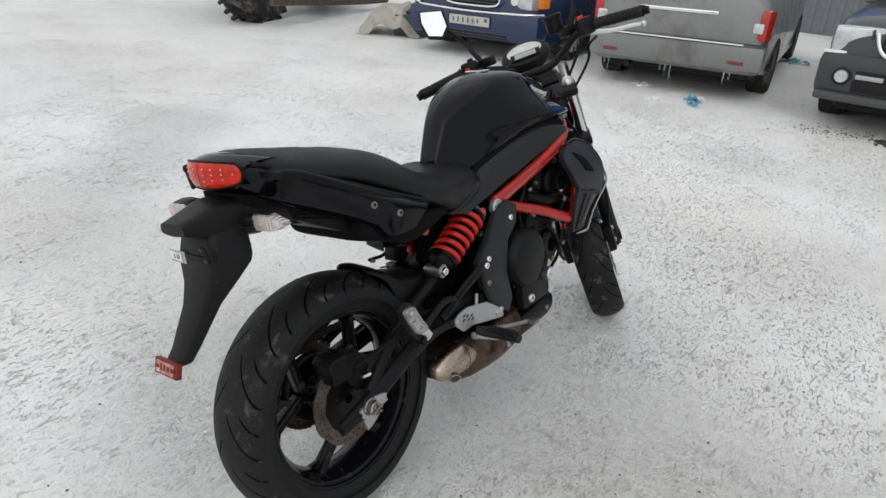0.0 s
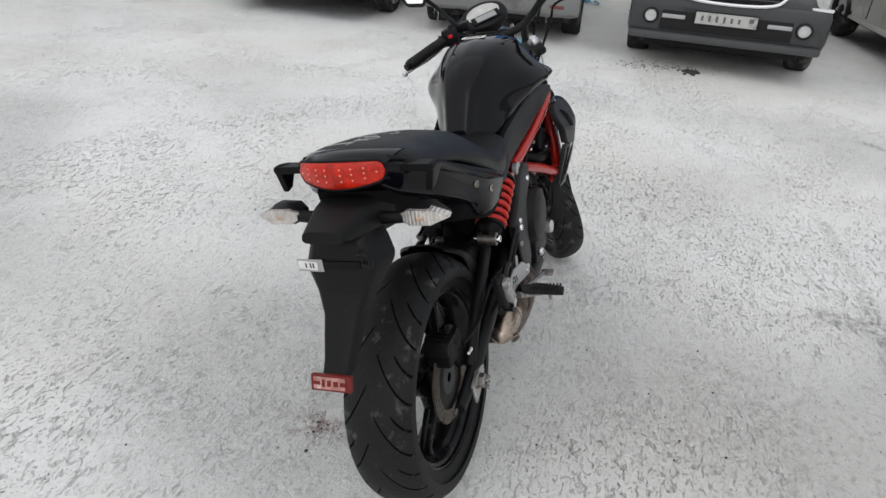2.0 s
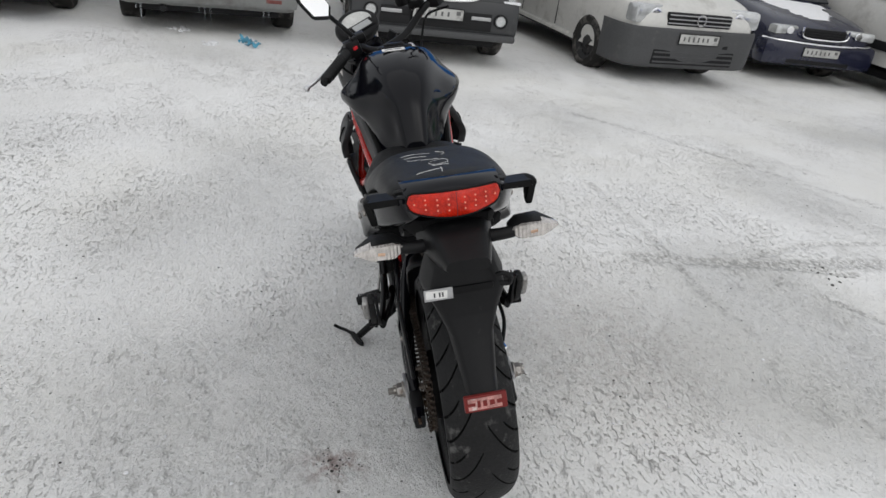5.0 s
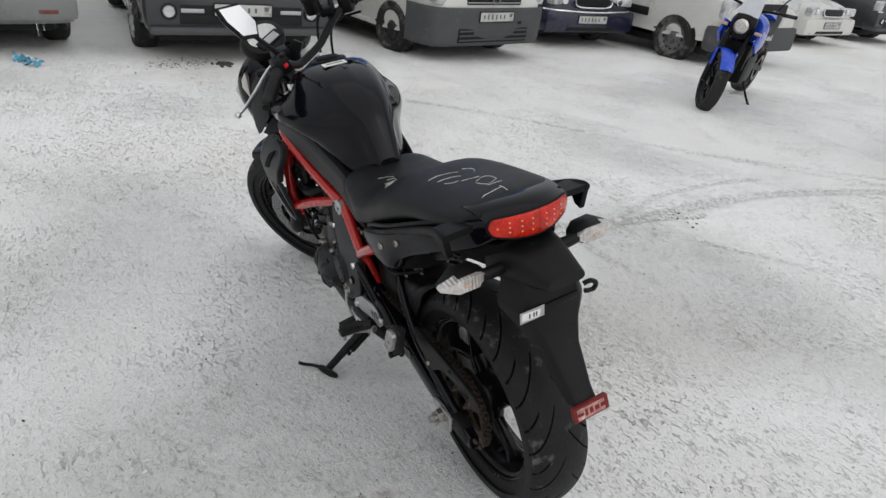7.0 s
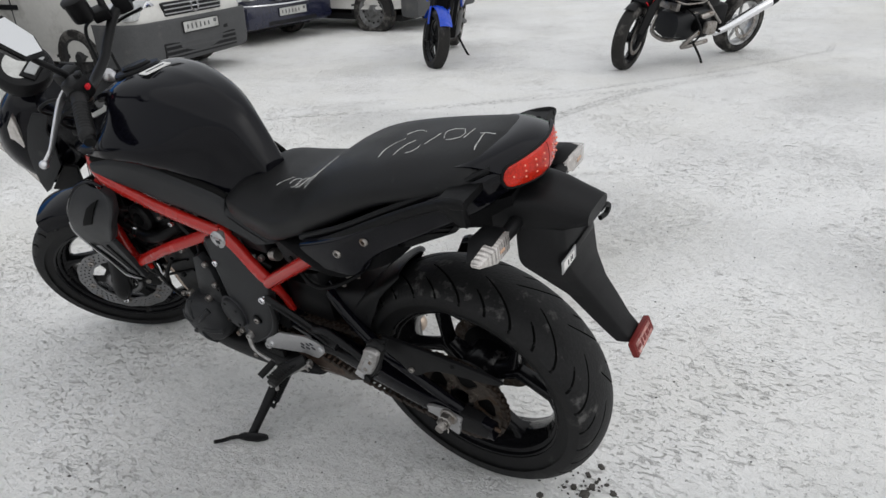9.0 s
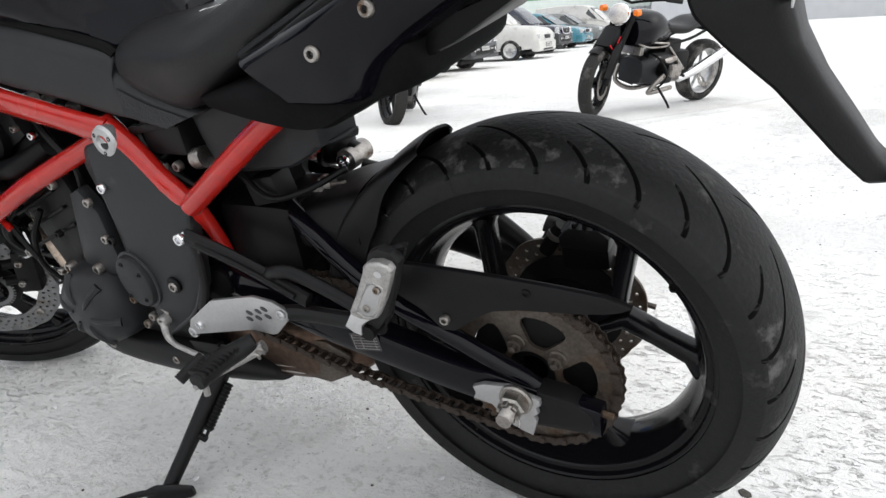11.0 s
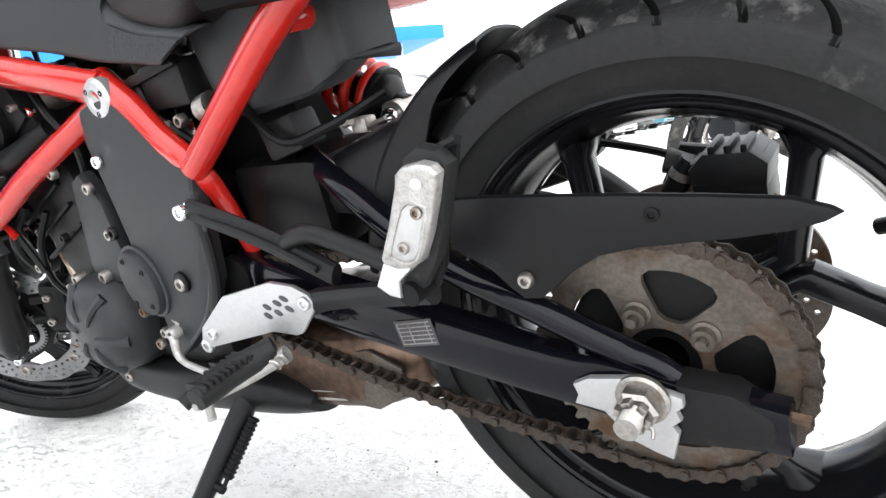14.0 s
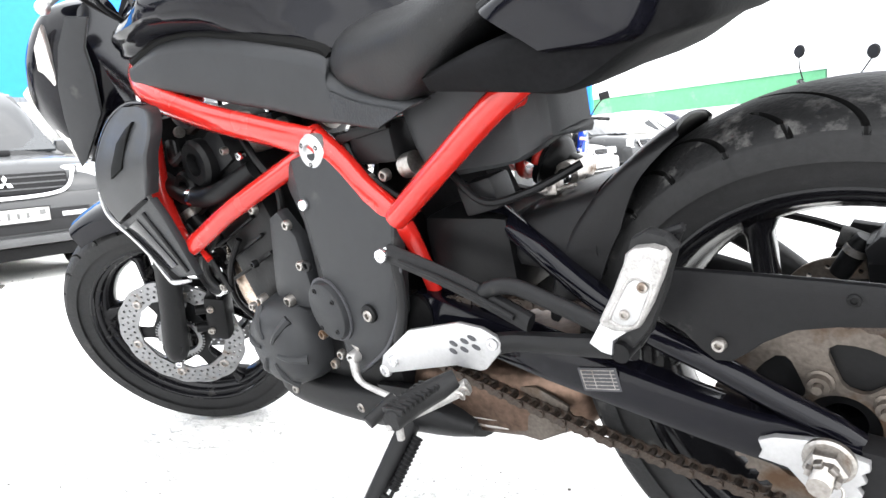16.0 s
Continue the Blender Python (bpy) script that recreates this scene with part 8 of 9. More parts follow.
suv_rows = [(-2.2, 0.92, 0.40, 0.95, 1.05, 0.03), (-2.0, 0.98, 0.34, 0.95, 1.08, 0.03), (-1, 1.0, 0.30, 0.92, 1.05, 0.03), (0.4, 1.0, 0.30, 0.90, 1.02, 0.03), (1.3, 1.0, 0.30, 0.86, 0.98, 0.05), (1.95, 0.97, 0.34, 0.80, 0.92, 0.04), (2.16, 0.90, 0.38, 0.70, 0.82, 0.03), (2.22, 0.82, 0.42, 0.6, 0.72, 0.02)]
suv_cabin = dict(rows=[(-2.05, 1.05, 1.12, 0.9, 0.85), (-1.9, 1.05, 1.62, 0.93, 0.78), (-0.6, 1.05, 1.70, 0.96, 0.80), (0.4, 1.03, 1.64, 0.95, 0.78), (1.15, 1.0, 1.05, 0.9, 0.82)],
                 windows=[(-1.85, -1.05, -1.75, -1.05), (-0.95, -0.05, -0.95, -0.1), (0.05, 0.95, 0.0, 0.42)], sill=1.08, head=1.56, glass=0.94, tumble=0.32, screens=[(1.14, 1.06, 0.45, 1.60, 0.86)])
van_rows = [(-2.15, 0.95, 0.36, 1.0, 1.08, 0.02), (-2.0, 1.0, 0.30, 1.0, 1.1, 0.02), (-1, 1.0, 0.26, 0.98, 1.1, 0.02), (0.4, 1.0, 0.26, 0.96, 1.08, 0.03), (1.2, 1.0, 0.26, 0.92, 1.02, 0.05), (1.85, 0.98, 0.30, 0.84, 0.92, 0.05), (2.1, 0.92, 0.34, 0.72, 0.82, 0.03), (2.18, 0.84, 0.36, 0.6, 0.7, 0.02)]
van_cabin = dict(rows=[(-2.12, 1.08, 1.75, 0.95, 0.88), (-1.0, 1.08, 1.83, 0.99, 0.9), (0.2, 1.07, 1.82, 0.98, 0.88), (0.75, 1.05, 1.62, 0.95, 0.82), (1.45, 1.0, 1.06, 0.9, 0.85)],
                 windows=[(0.15, 1.1, 0.15, 0.62)], sill=1.12, head=1.6, glass=0.96, tumble=0.2, screens=[(1.42, 1.05, 0.72, 1.66, 0.88)])
big_rows = [(-2.5, 0.96, 0.42, 1.1, 1.2, 0.02), (-2.3, 1.0, 0.38, 1.1, 1.2, 0.02), (-1, 1.0, 0.36, 1.1, 1.2, 0.02), (0.8, 1.0, 0.36, 1.1, 1.18, 0.02), (1.7, 1.0, 0.36, 1.05, 1.12, 0.04), (2.2, 0.97, 0.38, 0.95, 1.02, 0.04), (2.45, 0.92, 0.42, 0.8, 0.88, 0.03), (2.5, 0.86, 0.44, 0.7, 0.76, 0.02)]
big_cabin = dict(rows=[(-2.48, 1.18, 1.92, 0.96, 0.9), (-1.0, 1.18, 1.98, 1.0, 0.92), (0.8, 1.17, 1.97, 0.99, 0.9), (1.3, 1.15, 1.75, 0.96, 0.86), (1.9, 1.1, 1.16, 0.92, 0.88)],
                 windows=[(0.7, 1.6, 0.7, 1.2), (-0.6, 0.5, -0.6, 0.5)], sill=1.22, head=1.75, glass=0.975, tumble=0.12, screens=[(1.88, 1.15, 1.25, 1.8, 0.9)])

car("hatchback", "dirty silver-grey saloon seen from behind with icicles under its bumper", "car", stand_at(7.84, 1.42, 6), SILVER_CAR, 4.24, 1.68, 1.42, saloon_rows, saloon_cabin, (-1.30, 1.18), 0.285, RIM_STEEL, "plain", hatch_rear)
car("saloon_car", "blue saloon car with orange indicators facing the open yard", "car", stand_at(7.67, 3.50, 183), BLUE_CAR, 4.3, 1.70, 1.42, saloon_rows, saloon_cabin, (-1.25, 1.25), 0.30, RIM_ALLOY, "alloy", saloon_front(GREY_PLASTIC, BLUE_CAR))
car("suv", "dark grey compact sport-utility car with snow on its lamps", "car", stand_at(7.67, -1.06, 177), DARK_CAR, 4.44, 1.72, 1.65, suv_rows, suv_cabin, (-1.30, 1.33), 0.33, RIM_ALLOY, "alloy", suv_front)
car("small_van", "grubby white small panel van with a grey plastic bumper", "van", stand_at(7.70, -3.60, 187), WHITE_CAR, 4.36, 1.72, 1.83, van_rows, van_cabin, (-1.34, 1.36), 0.31, RIM_DARK, "steel", van_front)
car("saloon_car", "navy blue saloon car with snow on its bonnet", "car", stand_at(8.55, -6.35, 177), NAVY_CAR, 4.3, 1.66, 1.40, saloon_rows, saloon_cabin, (-1.25, 1.32), 0.30, RIM_ALLOY, "alloy", saloon_front(BLACK_PLASTIC, NAVY_CAR, False, True, True))
car("large_van", "large white van with black side mouldings", "van", stand_at(7.54, -8.16, 182), WHITE_CAR, 5.0, 1.85, 1.98, big_rows, big_cabin, (-1.55, 1.72), 0.34, RIM_STEEL, "steel", big_van_front)
car("saloon_car", "white car with a snowy bonnet parked farther off", "car", stand_at(8.6, -12.5, 180), WHITE_CAR, 4.3, 1.70, 1.42, saloon_rows, saloon_cabin, (-1.25, 1.25), 0.31, RIM_ALLOY, "alloy", saloon_front(GREY_PLASTIC, WHITE_CAR, False, False))
car("suv", "dark sport-utility car between pale cars", "car", stand_at(8.8, -15.2, 180), DARK_CAR, 4.44, 1.72, 1.65, suv_rows, suv_cabin, (-1.30, 1.33), 0.33, RIM_ALLOY, "plain", suv_front)
car("minivan", "white rounded minivan with dark side windows", "van", stand_at(8.6, -19.6, 181), WHITE_CAR, 4.44, 1.74, 1.65, suv_rows, suv_cabin, (-1.30, 1.33), 0.32, RIM_ALLOY, "plain", saloon_front(GREY_PLASTIC, WHITE_CAR, False, False))
car("suv", "black sport-utility car far down the row", "car", stand_at(9.2, -23.6, 180), NAVY_CAR, 4.44, 1.72, 1.65, suv_rows, suv_cabin, (-1.30, 1.33), 0.33, RIM_ALLOY, "plain", suv_front)
car("saloon_car", "teal saloon car far down the row", "car", stand_at(9.4, -27.6, 180), TEAL_CAR, 4.3, 1.70, 1.42, saloon_rows, saloon_cabin, (-1.25, 1.25), 0.31, RIM_ALLOY, "plain", saloon_front(GREY_PLASTIC, TEAL_CAR, False, False))
car("saloon_car", "pale grey car at the end of the row", "car", stand_at(9.6, -31.5, 180), SILVER_CAR, 4.3, 1.70, 1.42, saloon_rows, saloon_cabin, (-1.25, 1.25), 0.31, RIM_ALLOY, "plain", saloon_front(GREY_PLASTIC, SILVER_CAR, False, False))
car("small_van", "white panel van far down the row", "van", stand_at(9.6, -35.0, 180), WHITE_CAR, 4.36, 1.72, 1.83, van_rows, van_cabin, (-1.34, 1.36), 0.31, RIM_DARK, "plain", van_front)

# snow caps on the bonnets
for x, y, a, b, z in ((7.18, -6.35, 0.75, 0.55, 0.835),):
    cap = bm_new()
    bmesh.ops.create_grid(cap, x_segments=24, y_segments=24, size=1)
    for v in cap.verts:
        d = v.co.x**2 + v.co.y**2
        v.co.z = 0.03 * max(-1, 1 - d**2) + 0.008 * noise.noise(v.co * 5)
    bmesh.ops.delete(cap, geom=[v for v in cap.verts if v.co.x**2 + v.co.y**2 > 0.97 + 0.3 * noise.noise(v.co * 3)], context="VERTS")
    moved(cap, Matrix.Translation((x + 0.2, y, ground_at(x, y) + z + 0.045)) @ Matrix.Rotation(radians(-8), 4, "Y") @ Matrix.Diagonal((a, b, 1, 1)))
    tagged(part("snow_patch", cap, SNOW_LUMP), "thin patch of snow lying on a car bonnet", "snow")


# ---- other motorcycles ----
BLUE_PAINT = material("blue_motorcycle_paint", (0.01, 0.06, 0.5), 0.25, vary=0.1, size=10, coat=0.6)


def simple_wheel(parent, name, c, outer, width, rim_mat, spokes, hub=0.04, yaw=0.0):
    m = Matrix.Translation(c) @ Matrix.Rotation(radians(yaw), 4, "Z")
    wh = part(name, moved(rim_mesh((0, 0, 0), outer * 0.72, width * 0.75), m), rim_mat, parent)
    part("hub", moved(tube([(0, -width * 0.8, 0), (0, width * 0.8, 0)], hub, 20), m), rim_mat, wh)
    for k in range(spokes):
        a = 2 * math.pi * k / spokes + 0.17
        way_ = Vector((math.cos(a), 0, math.sin(a)))
        part("spoke", moved(tube([way_ * hub * 0.8, way_ * outer * 0.4, way_ * outer * 0.63], [0.020, 0.014, 0.018], 10, 3), m), rim_mat, wh)
    t = lathe([(outer * 0.74, -width * 0.9), (outer * 0.88, -width), (outer * 0.96, -width * 0.75), (outer, 0), (outer * 0.96, width * 0.75), (outer * 0.88, width), (outer * 0.74, width * 0.9)], (0, 0, 0), 44)
    part("tyre", moved(t, m), OLD_RUBBER, wh)
    d = disc_mesh((0, width + 0.012, 0), 0.145, 0.11, 0.004, 12, 6, ((0.35, 30, 0.005), (0.70, 30, 0.005)))
    part("brake_disc", moved(d, m), STEEL, wh)


def boxer_bike():
    b = thing("motorcycle", "black boxer motorcycle with round headlamp standing on its side stand", "motorcycle", stand_at(0.99, -6.06, 60) @ Matrix.Rotation(radians(-9), 4, "X"), "other motorcycles")
    F, Rr = (0.745, 0, 0.305), (-0.745, 0, 0.31)
    simple_wheel(b, "front_wheel", F, 0.305, 0.06, WHEEL_BLACK, 3, 0.05, 24)
    simple_wheel(b, "rear_wheel", Rr, 0.31, 0.08, RIM_ALLOY, 5, 0.06)
    for s in (1, -1):
        part("fork_leg", tube([(0.745 - 0.02 * s, 0.10 * s, 0.30), (0.60, 0.10 * s, 0.62), (0.47, 0.10 * s, 0.92)], [0.03, 0.028, 0.024], 12), DEEP_BLACK, b)
        part("fork_fairing", plate([(0.78, 0.38), (0.70, 0.62), (0.60, 0.70), (0.63, 0.50), (0.70, 0.36)], 0.11 * s, 0.125 * s, 0.005), MATT_BLACK, b)
        cyl = part("cylinder", tube([(0.08, 0.13 * s, 0.40), (0.08, 0.30 * s, 0.42)], [0.062, 0.060], 16), DEEP_BLACK, b, "finned boxer cylinder")
        for k in range(5):
            part("fin", tube([(0.08, (0.15 + 0.025 * k) * s, 0.405), (0.08, (0.156 + 0.025 * k) * s, 0.405)], 0.072, 18), DEEP_BLACK, cyl)
        part("rocker_cover", box((0.08, 0.33 * s, 0.425), (0.14, 0.06, 0.115), 0.03), STEEL, b)
        part("crash_bar", tube([(0.20, 0.12 * s, 0.55), (0.24, 0.28 * s, 0.52), (0.22, 0.36 * s, 0.40), (0.2, 0.28 * s, 0.28), (0.12, 0.10 * s, 0.22)], 0.009, 10), DEEP_BLACK, b, "black crash bar")
        part("header_pipe", tube([(0.15, 0.28 * s, 0.38), (0.24, 0.22 * s, 0.25), (0.12, 0.12 * s, 0.18), (-0.2, 0.10 * s, 0.20)], 0.022, 12), STEEL, b)
        part("footpeg", tube([(-0.12, 0.15 * s, 0.36), (-0.14, 0.28 * s, 0.35)], 0.014, 8), RUBBER, b)
        part("handlebar", tube([(0.42, 0, 0.99), (0.41, 0.15 * s, 1.02), (0.32, 0.30 * s, 1.04), (0.24, 0.39 * s, 1.03)], 0.013, 10), DEEP_BLACK, b)
        part("grip", tube([(0.32, 0.30 * s, 1.04), (0.23, 0.40 * s, 1.03)], 0.019, 12), RUBBER, b)
        part("mirror_stem", tube([(0.36, 0.24 * s, 1.05), (0.35, 0.30 * s, 1.15), (0.33, 0.34 * s, 1.24)], 0.006, 8), DEEP_BLACK, b)
        part("mirror", moved(lathe([(0, -0.012), (0.05, -0.008), (0.058, 0.004), (0.05, 0.008), (0, 0.008)], (0, 0, 0), 20), Matrix.Translation((0.33, 0.345 * s, 1.29)) @ Matrix.Rotation(radians(90), 4, "Z")), MATT_BLACK, b)
        part("indicator", moved(lathe([(0, -0.03), (0.03, -0.02), (0.032, 0.0), (0.026, 0.03), (0, 0.035)], (0, 0, 0), 16), Matrix.Translation((0.55, 0.20 * s, 0.93)) @ Matrix.Rotation(radians(-90), 4, "Z")), ORANGE_LENS, b, "orange indicator")
        part("subframe_tube", tube([(0.0, 0.10 * s, 0.62), (-0.35, 0.12 * s, 0.66), (-0.75, 0.12 * s, 0.80)], 0.014, 10), DEEP_BLACK, b)
    part("engine", add(box((0.02, 0, 0.40), (0.40, 0.26, 0.32), 0.05), box((-0.28, 0, 0.42), (0.28, 0.2, 0.26), 0.05)), DEEP_BLACK, b)
    part("tank", loft([(-0.05, [(0, 0.80), (0.08, 0.80), (0.12, 0.76), (0.12, 0.70), (0.08, 0.64), (0, 0.64)]), (0.12, [(0, 0.92), (0.11, 0.90), (0.17, 0.84), (0.18, 0.75), (0.13, 0.64), (0, 0.62)]),
                       (0.30, [(0, 0.93), (0.12, 0.91), (0.19, 0.84), (0.21, 0.74), (0.16, 0.62), (0, 0.60)]), (0.45, [(0, 0.90), (0.08, 0.88), (0.14, 0.82), (0.16, 0.72), (0.12, 0.64), (0, 0.63)])], 4, 3), GLOSS_BLACK, b, "black fuel tank")
    part("seat", loft([(-0.02, [(0, 0.80), (0.10, 0.80), (0.13, 0.76), (0.10, 0.72), (0, 0.72)]), (-0.25, [(0, 0.79), (0.13, 0.785), (0.16, 0.75), (0.13, 0.71), (0, 0.71)]), (-0.45, [(0, 0.85), (0.12, 0.845), (0.14, 0.80), (0.12, 0.76), (0, 0.76)]), (-0.72, [(0, 0.86), (0.09, 0.855), (0.11, 0.82), (0.09, 0.79), (0, 0.79)])], 4, 3), SEAT_VINYL, b, "two-step black seat")
    part("tail", loft([(-0.60, [(0, 0.80), (0.09, 0.80), (0.11, 0.76), (0.08, 0.72), (0, 0.72)]), (-0.90, [(0, 0.84), (0.06, 0.83), (0.07, 0.80), (0.05, 0.77), (0, 0.77)])], 3, 2), MATT_BLACK, b)
    part("rear_mudguard", tube([(-0.85, 0, 0.78), (-0.98, 0, 0.70), (-1.05, 0, 0.58)], [0.06, 0.06, 0.04], 10, 4, 0.3), MATT_BLACK, b)
    part("luggage_rack", tube([(-0.70, -0.1, 0.90), (-0.92, -0.09, 0.92), (-0.92, 0.09, 0.92), (-0.70, 0.1, 0.90)], 0.008, 8), DEEP_BLACK, b)
    hl = part("headlight", moved(lathe([(0, 0.06), (0.06, 0.055), (0.092, 0.03), (0.10, 0.01), (0.09, -0.05), (0.05, -0.10), (0, -0.11)], (0, 0, 0), 28), Matrix.Translation((0.57, 0.02, 0.90)) @ Matrix.Rotation(radians(-70), 4, "Z")), CHROME, b, "round chrome headlamp")
    part("headlight_glass", moved(lathe([(0, 0.064), (0.06, 0.059), (0.088, 0.036)], (0, 0, 0), 28), Matrix.Translation((0.57, 0.02, 0.90)) @ Matrix.Rotation(radians(-70), 4, "Z")), CLEAR_LENS, hl)
    part("nose_fairing", plate([(0.62, 0.80), (0.58, 0.70), (0.66, 0.58), (0.74, 0.64)], -0.09, 0.09, 0.03), MATT_BLACK, b)
    part("fairing_pinstripe", tube([(0.60, 0.092, 0.72), (0.66, 0.092, 0.61), (0.72, 0.092, 0.65)], 0.006, 6), RED_PLASTIC, b)
    part("front_mudguard", moved(lathe([(0.312, -0.052), (0.324, -0.036), (0.328, 0), (0.324, 0.036), (0.312, 0.052), (0.320, 0)], (0, 0, 0), 24, 62, 150, closed=True), Matrix.Translation(F) @ Matrix.Rotation(radians(24), 4, "Z")), MATT_BLACK, b)
    part("silencer", tube([(-0.25, 0.13, 0.28), (-0.45, 0.16, 0.36), (-0.70, 0.19, 0.48), (-0.92, 0.20, 0.56)], [0.03, 0.045, 0.047, 0.042], 16), CHROME, b, "upswept chrome silencer")
    part("silencer_cap", tube([(-0.88, 0.198, 0.545), (-0.95, 0.202, 0.572)], [0.045, 0.040], 16), DEEP_BLACK, b)
    part("crankcase", loft([(0.30, [(0, 0.50), (0.10, 0.49), (0.14, 0.42), (0.13, 0.30), (0, 0.26)]), (0.10, [(0, 0.54), (0.13, 0.53), (0.17, 0.44), (0.16, 0.28), (0, 0.24)]), (-0.12, [(0, 0.54), (0.12, 0.53), (0.15, 0.44), (0.14, 0.30), (0, 0.26)])], 3, 3), PANEL_GREY, b, "grey boxer crankcase")
    for s in (1, -1):
        part("side_trim", tube([(0.42, 0.14 * s, 0.66), (0.30, 0.18 * s, 0.62), (0.10, 0.19 * s, 0.62), (0.02, 0.17 * s, 0.64), (0.12, 0.19 * s, 0.65), (0.42, 0.14 * s, 0.67)], 0.009, 8), STEEL, b)
        part("throttle_body", tube([(0.06, 0.17 * s, 0.47), (-0.10, 0.17 * s, 0.50)], [0.035, 0.028], 14), STEEL, b)
        part("frame_rear_tube", tube([(-0.05, 0.12 * s, 0.60), (-0.22, 0.14 * s, 0.44), (-0.30, 0.13 * s, 0.38)], 0.014, 10), STEEL, b)
    part("gearbox", add(box((-0.05, 0, 0.30), (0.5, 0.22, 0.10), 0.03), tube([(0.10, -0.15, 0.47), (0.10, 0.15, 0.47)], 0.055, 16)), STEEL, b)
    part("battery_cover", box((-0.12, 0, 0.60), (0.22, 0.24, 0.12), 0.02), MATT_BLACK, b)
    part("oil_cooler", box((0.33, 0, 0.60), (0.05, 0.26, 0.12), 0.01), STEEL, b)
    part("swingarm", tube([(-0.30, -0.08, 0.38), (-0.745, -0.10, 0.31)], 0.04, 12), DEEP_BLACK, b)
    part("side_stand", tube([(0.05, 0.14, 0.24), (0.0, 0.24, 0.10), (0.02, 0.30, 0.035), (0.09, 0.31, 0.03)], 0.012, 8), DEEP_BLACK, b)
    part("frame_tube", tube([(0.46, 0, 0.86), (0.2, 0.08, 0.66), (-0.2, 0.10, 0.58)], 0.02, 10), DEEP_BLACK, b)


def blue_bike():
    b = thing("motorcycle", "blue naked motorcycle with small windscreen on its side stand", "motorcycle", stand_at(3.53, -5.60, 112) @ Matrix.Rotation(radians(-9), 4, "X"), "other motorcycles")
    F, Rr = (0.71, 0, 0.30), (-0.71, 0, 0.31)
    simple_wheel(b, "front_wheel", F, 0.30, 0.06, WHEEL_BLACK, 5, 0.045, 28)
    simple_wheel(b, "rear_wheel", Rr, 0.31, 0.08, WHEEL_BLACK, 5, 0.05)
    for s in (1, -1):
        part("fork_leg", tube([(0.71 - 0.05 * s, 0.09 * s, 0.29), (0.58 - 0.04 * s, 0.09 * s, 0.60), (0.46, 0.09 * s, 0.90)], [0.03, 0.03, 0.024], 12), DEEP_BLACK, b)
        part("fork_guard", plate([(0.74, 0.45), (0.71, 0.62), (0.66, 0.62), (0.67, 0.44)], 0.085 * s, 0.105 * s, 0.006), BLUE_PAINT, b)
        part("handlebar", tube([(0.40, 0, 0.99), (0.36, 0.18 * s, 1.02), (0.25, 0.36 * s, 1.03)], 0.013, 10), DEEP_BLACK, b)
        part("grip", tube([(0.31, 0.27 * s, 1.026), (0.24, 0.38 * s, 1.03)], 0.018, 12), RUBBER, b)
        part("mirror_stem", tube([(0.36, 0.2 * s, 1.03), (0.36, 0.25 * s, 1.14), (0.34, 0.30 * s, 1.22)], 0.006, 8), DEEP_BLACK, b)
        part("mirror", box((0.34, 0.31 * s, 1.25), (0.02, 0.10, 0.075), 0.015, Matrix.Rotation(radians(20 * s), 4, "X")), MATT_BLACK, b)
        part("tank_wing", plate([(0.50, 0.86), (0.56, 0.72), (0.40, 0.62), (0.20, 0.68), (0.22, 0.80)], 0.17 * s, 0.20 * s, 0.01), BLUE_PAINT, b, "blue tank wing")
        part("frame_tube", tube([(0.42, 0.04 * s, 0.80), (0.1, 0.12 * s, 0.60), (-0.25, 0.10 * s, 0.42)], 0.025, 10), DEEP_BLACK, b)
        part("indicator", box((0.54, 0.17 * s, 0.82), (0.03, 0.07, 0.03), 0.01), AMBER, b)
    part("front_mudguard", moved(lathe([(0.318, -0.066), (0.336, -0.03), (0.338, 0), (0.336, 0.03), (0.318, 0.066), (0.33, 0)], (0, 0, 0), 20, 35, 150, closed=True), Matrix.Translation(F) @ Matrix.Rotation(radians(28), 4, "Z")), BLUE_PAINT, b, "bright blue front mudguard")
    part("engine", add(box((0.05, 0, 0.40), (0.42, 0.30, 0.30), 0.05), box((0.20, 0, 0.58), (0.2, 0.26, 0.2), 0.04)), DEEP_BLACK, b)
    part("tank", loft([(-0.08, [(0, 0.80), (0.07, 0.79), (0.11, 0.74), (0.10, 0.66), (0, 0.66)]), (0.15, [(0, 0.96), (0.12, 0.93), (0.18, 0.84), (0.14, 0.68), (0, 0.66)]), (0.36, [(0, 0.95), (0.10, 0.93), (0.16, 0.85), (0.12, 0.72), (0, 0.70)])], 5, 4), BLUE_PAINT, b, "blue fuel tank")
    part("seat", loft([(0.0, [(0, 0.79), (0.10, 0.78), (0.12, 0.74), (0, 0.70)]), (-0.3, [(0, 0.80), (0.13, 0.79), (0.15, 0.74), (0, 0.71)]), (-0.70, [(0, 0.90), (0.09, 0.89), (0.10, 0.85), (0, 0.82)])], 4, 3), SEAT_VINYL, b)
    part("tail_light", box((-0.80, 0, 0.86), (0.05, 0.14, 0.05), 0.015), RED_LENS, b)
    part("tail", tube([(-0.55, 0, 0.80), (-0.82, 0, 0.86)], [0.10, 0.06], 12), BLUE_PAINT, b)
    hd = part("headlight_cowl", loft([(0.42, [(0, 0.98), (0.07, 0.97), (0.10, 0.90), (0.08, 0.78), (0, 0.74)]), (0.52, [(0, 0.96), (0.08, 0.95), (0.115, 0.88), (0.08, 0.74), (0, 0.70)]), (0.58, [(0, 0.92), (0.06, 0.91), (0.09, 0.86), (0.06, 0.76), (0, 0.73)])], 3, 3), DEEP_BLACK, b)
